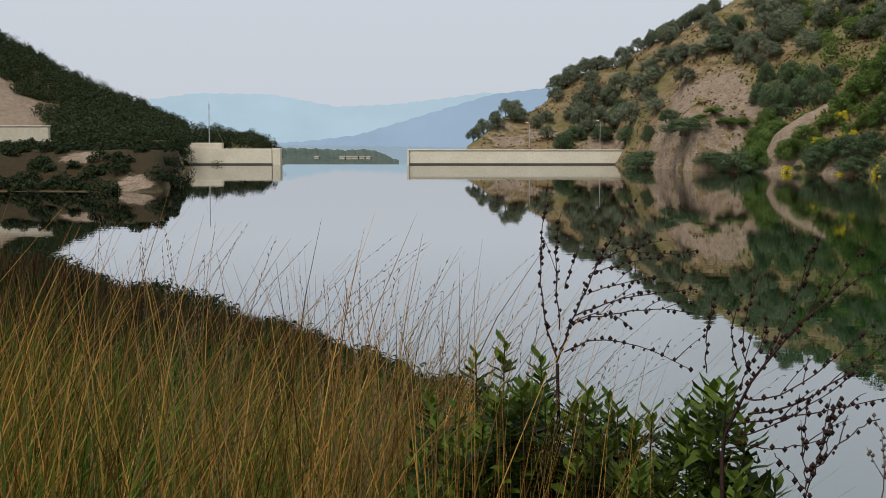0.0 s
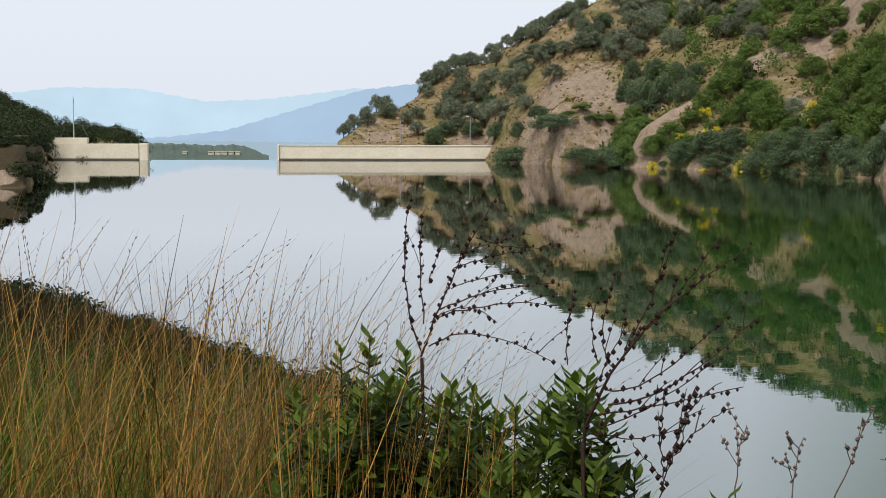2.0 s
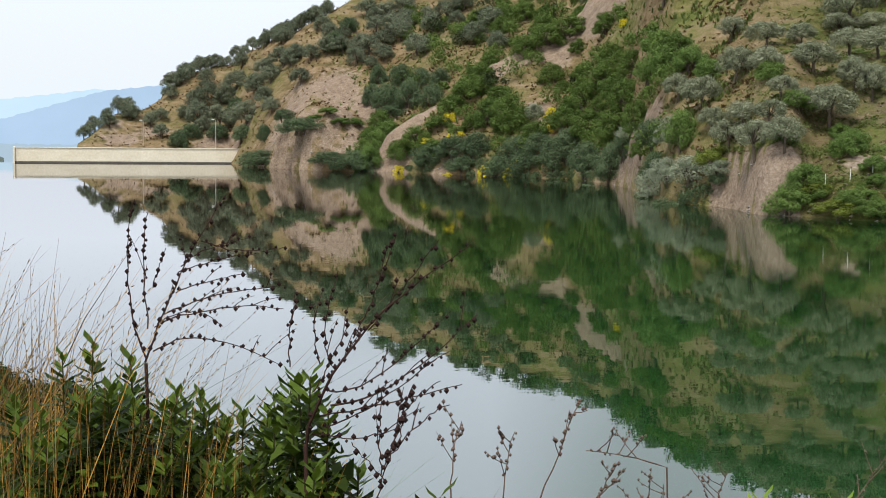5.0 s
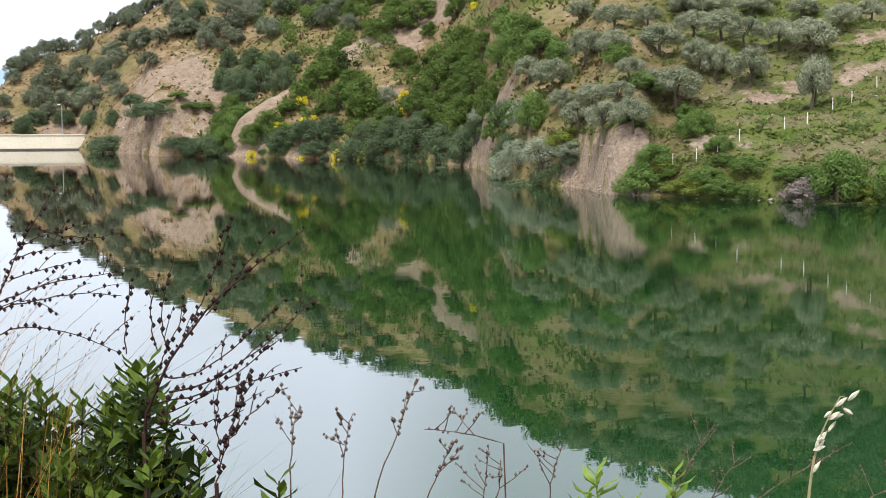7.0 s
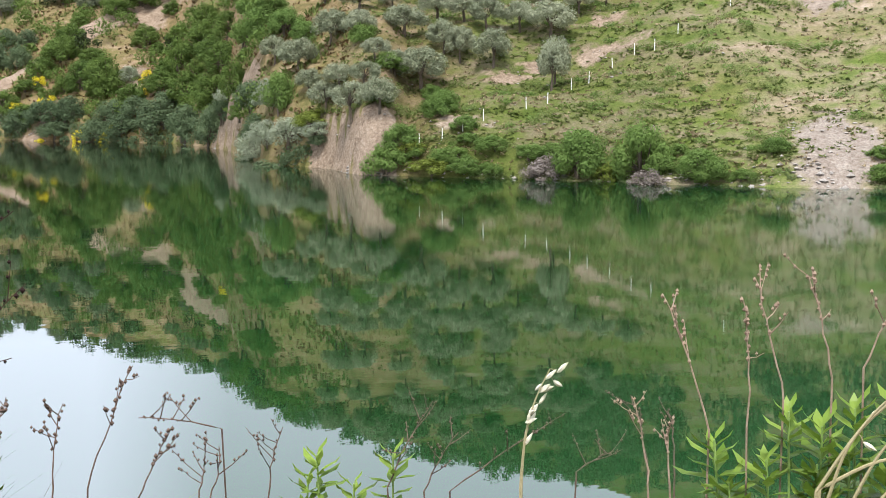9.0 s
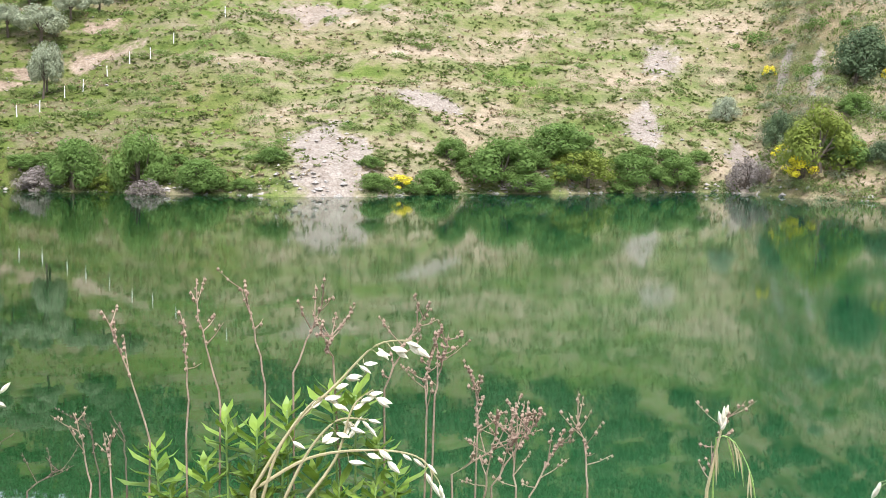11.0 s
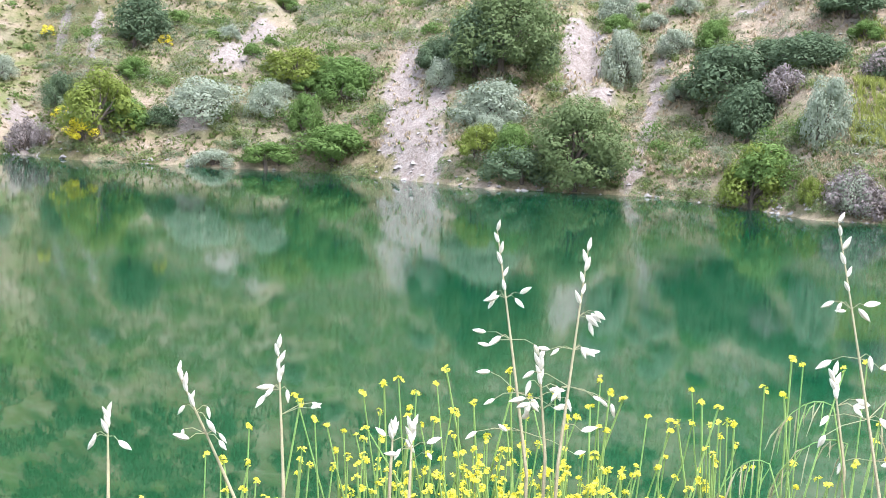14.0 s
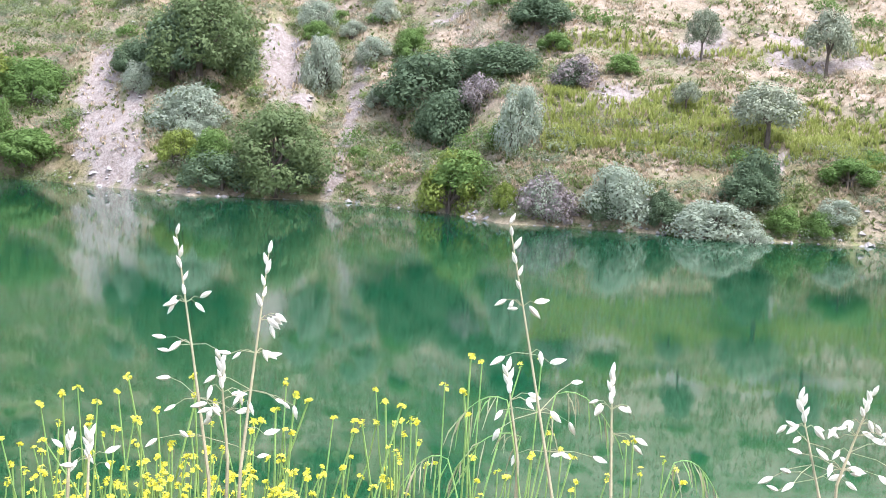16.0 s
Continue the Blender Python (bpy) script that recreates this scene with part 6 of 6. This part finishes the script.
OATS = [  # a point low on the stalk, its tip, number of husks
    (1.719, 0.259, 6.511, 1.732, 0.346, 6.670, 13), (1.740, 0.210, 6.531, 1.775, 0.233, 6.701, 12), (1.812, -0.079, 6.560, 1.850, -0.022, 6.859, 24),
    (1.809, -0.117, 6.575, 1.858, -0.136, 6.838, 22), (1.788, -0.501, 6.555, 1.855, -0.433, 6.893, 24), (1.780, -0.570, 6.571, 1.812, -0.567, 6.715, 13),
    (1.773, 0.060, 6.528, 1.795, 0.064, 6.611, 10), (1.816, -0.841, 6.569, 1.851, -0.817, 6.689, 30), (1.814, -0.861, 6.587, 1.824, -0.901, 6.702, 30),
    (1.869, 0.103, 6.537, 1.881, 0.104, 6.585, 8),
    (1.646, 0.628, 6.561, 1.654, 0.611, 6.654, 5)]
OATS_2 = [(1.810, -0.457, 6.600, 1.831, -0.439, 6.709, 9), (1.682, 0.411, 6.521, 1.705, 0.424, 6.620, 9),
          (1.822, -0.10, 6.58, 1.833, -0.085, 6.70, 14)]
for i, r in enumerate(OATS + OATS_2):
    oat(r[:3], r[3:6], r[6], 40 + i)


def arched_oat(way, spikes, seed):
    """A wild oat bent over by its weight; the husks hang along its last two thirds."""
    rng = random.Random(seed)
    first = Vector(way[0])
    o = Vector((first.x, first.y, ground_z(first.x, first.y) - 0.03))
    ob = thing("oat_stalk", "bent wild oat stalk with large pale hanging husks", "oat", o, "wild oats on the bank")
    ctl = [first - o] + [Vector(p) - o for p in way] + [Vector(way[-1]) - o]
    pts = [Vector((0, 0, 0)), (first - o) * 0.5]
    for i in range(1, len(ctl) - 2):
        a, b, c, d = ctl[i - 1:i + 3]
        for k in range(5):
            t = k / 5
            pts.append(0.5 * (2 * b + (c - a) * t + (2 * a - 5 * b + 4 * c - d) * t * t + (3 * b - a - 3 * c + d) * t ** 3))
    pts.append(ctl[-1])
    tube_part("stem", pts, taper(len(pts), 0.0026, 0.0007), M_STALK, ob, 6)
    start = 2 + (len(pts) - 3) * 0.42
    for i in range(spikes):
        u = start + (len(pts) - 1.02 - start) * i / (spikes - 1)
        c = pts[int(u)].lerp(pts[int(u) + 1], u % 1)
        along = (pts[int(u) + 1] - pts[int(u)]).normalized()
        d = c + along * rng.uniform(0.002, 0.010) + Vector((rng.uniform(-0.006, 0.006), rng.uniform(-0.006, 0.006), -rng.uniform(0.0, 0.014)))
        tube_part("pedicel", [c, c.lerp(d, 0.5) + Vector((0, 0, 0.002)), d], [0.0006, 0.0005, 0.0004], M_STALK, ob, 4)
        husk(d, (along * rng.uniform(0.5, 1.0) + Vector((rng.uniform(-0.25, 0.25), rng.uniform(-0.25, 0.25), -rng.uniform(0.1, 0.7)))).normalized(), 0.0195 * rng.uniform(0.8, 1.1), ob, rng)
    return ob


ARCHED = [
    [(1.15, 1.416, 6.498), (1.152, 1.415, 6.534), (1.156, 1.412, 6.575), (1.165, 1.405, 6.615), (1.179, 1.394, 6.654)],
    [(1.312, 1.063, 6.552), (1.346, 1.03, 6.628), (1.383, 0.99, 6.683), (1.414, 0.955, 6.73), (1.441, 0.922, 6.737)],
    [(1.315, 1.061, 6.555), (1.36, 1.015, 6.592), (1.405, 0.964, 6.602), (1.445, 0.917, 6.595), (1.462, 0.895, 6.566)],
    [(1.341, 1.035, 6.544), (1.36, 1.015, 6.6), (1.383, 0.99, 6.638), (1.407, 0.962, 6.64)],
    [(1.36, 1.015, 6.544), (1.383, 0.99, 6.593), (1.396, 0.975, 6.655), (1.412, 0.957, 6.676)],
    [(1.322, 1.054, 6.545), (1.336, 1.039, 6.607), (1.364, 1.01, 6.662), (1.383, 0.99, 6.669)]]
for i, way in enumerate(ARCHED):
    arched_oat(way, (13, 13, 11, 8, 9, 7)[i], 80 + i)


def flower_mesh(name, rng, parent, c, n=11, spread=0.0044):
    """A mustard flower head: little four-petalled flowers packed in a dome."""
    v, f = [], []
    lumps = [c + Vector((rng.uniform(-1, 1), rng.uniform(-1, 1), rng.uniform(-1.6, 0.6))) * spread * 0.8 for k in range(3)]
    for i in range(n):
        c = lumps[i % 3]
        t, e = rng.uniform(0, 6.283), rng.uniform(-0.5, 1.0)
        q = math.sqrt(1 - e * e) * rng.uniform(0.5, 1.0)
        p = c + Vector((math.cos(t) * q, math.sin(t) * q, e * 0.9)) * spread * 0.75
        up = (p - c + Vector((0, 0, spread * 0.5))).normalized()
        a = up.orthogonal().normalized()
        b = up.cross(a)
        q = rng.uniform(0, 1.5)
        a, b = a * math.cos(q) + b * math.sin(q), b * math.cos(q) - a * math.sin(q)
        s = 0.0035 * rng.uniform(0.8, 1.2)
        for d, w in ((a, b), (b, -a), (-a, -b), (-b, a)):
            n0 = len(v)
            v += [tuple(p), tuple(p + d * s * 0.7 + w * s * 0.45 + up * s * 0.15), tuple(p + d * s + up * s * 0.3), tuple(p + d * s * 0.7 - w * s * 0.45 + up * s * 0.15)]
            f.append((n0, n0 + 1, n0 + 2, n0 + 3))
    return mesh_object(name, v, f, M_PETAL, parent)


def mustard(tip, seed, branches):
    """A mustard plant: a thin green stem that forks into upright branches, each with a yellow flower head."""
    rng = random.Random(seed)
    gx, gy = tip[0] + rng.uniform(-0.08, 0.14), tip[1] * 0.9 + rng.uniform(-0.28, 0.28)
    o = Vector((gx, gy, ground_z(gx, gy) - 0.03))
    ob = thing("mustard_plant", "wild mustard plant with bright yellow flower heads", "flower", o, "yellow mustard on the bank")
    t = Vector(tip) - o
    main = bow(Vector((0, 0, 0)), t, (rng.uniform(-0.04, 0.04), rng.uniform(-0.10, 0.10), 0), 10)
    tube_part("stem", main, taper(11, 0.0034, 0.0015), M_MSTEM, ob, 5)
    flower_mesh("flower_head", rng, ob, t, 11)
    for i in range(branches):
        k = rng.randint(2, 8)
        s = main[k]
        e = Vector((t.x + rng.uniform(-0.09, 0.09), t.y + rng.uniform(-0.15, 0.15), t.z - rng.uniform(0.0, 0.13)))
        if e.z < s.z + 0.02:
            s = main[4]
        pts = bow(s, e, ((e.x - s.x) * 0.1, (e.y - s.y) * rng.uniform(-0.05, 0.25), -0.01), 6)
        br = tube_part("branch", pts, taper(7, 0.0021, 0.0011), M_MSTEM, ob, 5)
        flower_mesh("flower_head", rng, br, e, rng.randint(5, 11), rng.uniform(0.003, 0.0046))
        v, f = beads(pts[2:-1], 0.012, 0.0016, rng)
        tagged(mesh_object("bud", v, f, M_MSTEM, br), kind="stuff")
    return ob


MUSTARD = [(2.054, 0.275, 6.572), (2.088, 0.160, 6.603), (2.108, 0.073, 6.627), (2.121, -0.019, 6.631), (2.117, -0.025, 6.603), (2.105, 0.030, 6.582), (2.122, -0.138, 6.585),
           (2.128, -0.165, 6.609), (2.130, -0.185, 6.60), (2.127, -0.296, 6.603), (2.121, -0.263, 6.572), (2.126, -0.321, 6.601), (2.119, -0.343, 6.576), (2.134, -0.417, 6.677),
           (2.125, -0.409, 6.624), (2.088, 0.118, 6.569), (2.070, 0.158, 6.524), (2.077, 0.118, 6.521), (2.052, 0.218, 6.507), (2.004, 0.371, 6.488), (2.014, 0.337, 6.486),
           (2.078, -0.653, 6.574), (2.088, -0.568, 6.544), (2.096, -0.510, 6.542)]
for i, t in enumerate(MUSTARD):
    mustard(t, 60 + i, 6)
rng = random.Random(77)
for i in range(64):
    y = rng.gauss(-0.03, 0.16)
    mustard((2.0 + rng.uniform(-0.08, 0.12), y, 6.545 - 0.38 * abs(y + 0.05) * rng.uniform(0.4, 1.2) - rng.uniform(0, 0.07)), 120 + i, 7)

for i in range(34):
    y = rng.gauss(-0.03, 0.12)
    mustard((1.98 + rng.uniform(-0.10, 0.10), y, 6.50 - 0.3 * abs(y + 0.03) - rng.uniform(0, 0.06)), 200 + i, 7)


def brome(foot, top, reach, seed):
    """A green brome stalk that arches over, its slim awned spikelets hanging in a fringe."""
    rng = random.Random(seed)
    o = Vector((foot[0], foot[1], ground_z(foot[0], foot[1]) - 0.03))
    ob = thing("brome_grass", "arching green brome grass with hanging awns", "grass", o, "brome on the bank")
    a, b = Vector(foot) - o, Vector(top) - o
    e = b + Vector((0.0, reach, -0.045))
    pts = bow(Vector((0, 0, 0)), a, (0, 0, 0), 4) + bow(a, b, (0, 0, 0.01), 5)[1:] + bow(b, e, (0, 0, 0.02), 6)[1:]
    tube_part("stem", pts, taper(len(pts), 0.0016, 0.0005), M_MSTEM, ob, 5)
    for i in range(14):
        t = rng.uniform(7.5, len(pts) - 1.01)
        c = pts[int(t)].lerp(pts[int(t) + 1], t % 1)
        d = c + Vector((rng.uniform(-0.01, 0.01), reach * rng.uniform(0.0, 0.25), -rng.uniform(0.02, 0.05)))
        m = c.lerp(d, 0.6) + Vector((0, 0, 0.006))
        tube_part("awn", [c, m, d], [0.0004, 0.0011, 0.0003], M_STALK if i % 3 else M_MSTEM, ob, 4)
    return ob


for i, (f, t, r) in enumerate((((1.80, -0.47, 6.50), (1.82, -0.44, 6.675), 0.07), ((1.80, -0.47, 6.52), (1.82, -0.50, 6.685), -0.075), ((1.79, -0.40, 6.48), (1.81, -0.37, 6.60), 0.06),
                              ((1.658, 0.626, 6.565), (1.659, 0.624, 6.624), -0.05), ((1.79, -0.62, 6.50), (1.80, -0.65, 6.61), -0.06), ((1.81, -0.44, 6.49), (1.82, -0.46, 6.63), 0.08))):
    brome(f, t, r, 500 + i)


# ---- grass on the near bank ----
def polar_points(n, az, d, seed, power=1.0):
    rng = np.random.RandomState(seed)
    a = np.radians(rng.uniform(*az, n))
    r = d[0] + (d[1] - d[0]) * rng.uniform(0, 1, n) ** power
    return r * np.sin(a), r * np.cos(a), np.degrees(a), r, rng


def blades(name, x, y, height, width, lean, material, label, seed, segs=5, wind=(0.25, 0.1)):
    """Long single blades and stalks, bent over at the top."""
    rng = np.random.RandomState(seed)
    n = len(x)
    base = np.stack([x, y, land(x, y) - 0.03], 1)
    a = rng.uniform(0, 6.283, n)
    out = np.stack([np.cos(a) + wind[0], np.sin(a) + wind[1], 0 * a], 1)
    look_side = np.stack([base[:, 1], -base[:, 0], 0 * a], 1)
    look_side /= np.linalg.norm(look_side, axis=1)[:, None]
    turn = rng.uniform(-0.9, 0.9, n)[:, None]
    side = look_side * np.cos(turn) + np.cross(look_side, [0, 0, 1.0]) * np.sin(turn)
    ln = (lean * rng.uniform(0.15, 1.0, n) * height)[:, None]
    rows = []
    for i in range(segs + 1):
        t = i / segs
        p = base + out * ln * t ** 2.2 + np.array([0, 0, 1.0]) * (height * (1.14 * t - 0.14 * t ** 3))[:, None]
        w = (width * (1 - 0.92 * t ** 1.5))[:, None] * side
        rows += [p - w, p + w]
    v = np.stack(rows, 1).reshape(-1, 3)
    m = 2 * (segs + 1)
    k = np.arange(n)[:, None, None] * m + np.arange(segs)[None, :, None] * 2 + np.array([0, 1, 3, 2])[None, None, :]
    me = bpy.data.meshes.new(name)
    fill(me, v, k.reshape(-1, 4))
    me.materials.append(material)
    return tagged(new(name, me), label, "grass", kind="stuff")


x, y, a, r, rng = polar_points(12500, (-27, 20), (2.0, 6.8), 301, 0.7)
h = np.interp(a, [-27, 3, 8, 14, 20], [1.14, 1.12, 1.04, 0.86, 0.55]) * rng.uniform(0.55, 1.12, len(x)) * np.interp(r, [2.0, 3, 4.5, 6.5], [1.06, 1.05, 0.95, 0.85])
blades("green_grass", x, y, h, rng.uniform(0.0018, 0.0036, len(x)), 0.7, M_GRASS, "tall fresh green grass on the bank", 302)
def clumps(n, per, az, d, sigma, seed):
    """Places in clumps: n clumps of about per stalks."""
    cx, cy, a, r, rng = polar_points(n, az, d, seed, 0.8)
    k = rng.poisson(per, n) + 1
    x = np.repeat(cx, k) + rng.normal(0, sigma, k.sum())
    y = np.repeat(cy, k) + rng.normal(0, sigma, k.sum())
    return x, y, np.degrees(np.arctan2(x, y)), np.hypot(x, y), np.repeat(rng.uniform(0.78, 1.12, n), k), rng


x, y, a, r, q, rng = clumps(190, 13, (-27, 4.5), (2.3, 6.0), 0.036, 303)
h = np.interp(a, [-27, -2, 2, 6], [1.12, 1.10, 1.02, 0.92]) * q * rng.uniform(0.62, 1.1, len(x)) * np.interp(r, [2.3, 3.5, 5, 6.5], [1.42, 1.3, 1.08, 0.95])
h = np.minimum(h, 1.56 + 0.06 * rng.uniform(-1, 1, len(x)))
blades("dry_grass", x, y, h, rng.uniform(0.0016, 0.0038, len(x)), 0.34, M_STRAW, "tall golden dry grass stalks on the bank", 304, 7, (0.3, 0.1))
x, y, a, r, rng = polar_points(250, (-1, 15), (2.0, 2.5), 305)
h = np.interp(a, [1, 6, 11, 16.5], [1.56, 1.47, 1.38, 1.28]) * rng.uniform(0.84, 1.05, len(x))
blades("dry_grass", x, y, h, rng.uniform(0.0012, 0.0022, len(x)), 0.16, M_STRAW, "golden dry grass stalks in front of the shrubs", 306, 7, (0.5, 0.0))
# thin flowering stalks that stand above the rest, with feathery heads
x, y, a, r, q, rng = clumps(44, 7, (-20, 3.0), (2.6, 4.6), 0.06, 307)
h = np.minimum((1.18 + 0.46 * rng.uniform(0, 1, len(x)) ** 1.6) * q, 1.54)
flower = blades("flowering_grass", x, y, h, rng.uniform(0.0020, 0.0030, len(x)), 0.36, M_FEATHER, "thin tall flowering stalks of dry grass", 308, 9, (0.6, 0.1))
co = np.zeros(len(flower.data.vertices) * 3)
flower.data.vertices.foreach_get("co", co)
co = co.reshape(-1, 20, 3)
mids = (co[:, 0::2] + co[:, 1::2]) / 2
vs, fs = [], []
for stalk in mids:
    for j in range(26):
        t = 5.8 + 3.15 * j / 26
        c = stalk[int(t)] + (stalk[int(t) + 1] - stalk[int(t)]) * (t % 1)
        d = (stalk[9] - stalk[7]) / (np.linalg.norm(stalk[9] - stalk[7]) + 1e-6) + rng.normal(0, 0.28, 3)
        d *= rng.uniform(0.008, 0.015) / np.linalg.norm(d)
        w = np.cross(d, [0.2, 1.0, 0.1])
        w *= 0.0013 / (np.linalg.norm(w) + 1e-9)
        n0 = len(vs)
        vs += [c, c + d * 0.5 + w, c + d, c + d * 0.5 - w]
        fs.append((n0, n0 + 1, n0 + 2, n0 + 3))
tagged(mesh_object("grass_head", vs, fs, M_FEATHER), "feathery seed heads of dry grass", "grass", kind="stuff")
x, y, a, r, rng = polar_points(1500, (22, 112), (1.4, 5.0), 309)
blades("green_grass", x, y, rng.uniform(0.35, 0.62, len(x)), rng.uniform(0.0016, 0.0030, len(x)), 0.5, M_GRASS, "green grass on the bank below the flowers", 310)
x, y, a, r, rng = polar_points(700, (80, 100), (1.75, 2.2), 311)
blades("green_grass", x, y, rng.uniform(0.85, 1.08, len(x)), rng.uniform(0.0008, 0.0018, len(x)), 0.25, M_MSTEM, "thin green stalks among the mustard", 312)
# the field between the bank and the water
x, y, a, r, rng = polar_points(15000, (-28, 14), (5.5, 84), 313, 1.6)
ok = r < table(NEAR_SHORE, a) * 0.99
x, y, r = x[ok], y[ok], r[ok]
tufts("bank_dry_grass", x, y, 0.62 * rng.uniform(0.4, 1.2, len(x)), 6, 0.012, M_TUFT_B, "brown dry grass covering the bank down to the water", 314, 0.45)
x, y, a, r, rng = polar_points(9000, (-28, 16), (5.5, 60), 315, 1.4)
ok = r < table(NEAR_SHORE, a) * 0.97
x, y = x[ok], y[ok]
tufts("bank_grass", x, y, 0.5 * rng.uniform(0.4, 1.2, len(x)), 6, 0.012, M_FIELD, "green grass covering the bank", 316, 0.45)
# low scrub along the near waterline, its shade put into the dark leaf colour
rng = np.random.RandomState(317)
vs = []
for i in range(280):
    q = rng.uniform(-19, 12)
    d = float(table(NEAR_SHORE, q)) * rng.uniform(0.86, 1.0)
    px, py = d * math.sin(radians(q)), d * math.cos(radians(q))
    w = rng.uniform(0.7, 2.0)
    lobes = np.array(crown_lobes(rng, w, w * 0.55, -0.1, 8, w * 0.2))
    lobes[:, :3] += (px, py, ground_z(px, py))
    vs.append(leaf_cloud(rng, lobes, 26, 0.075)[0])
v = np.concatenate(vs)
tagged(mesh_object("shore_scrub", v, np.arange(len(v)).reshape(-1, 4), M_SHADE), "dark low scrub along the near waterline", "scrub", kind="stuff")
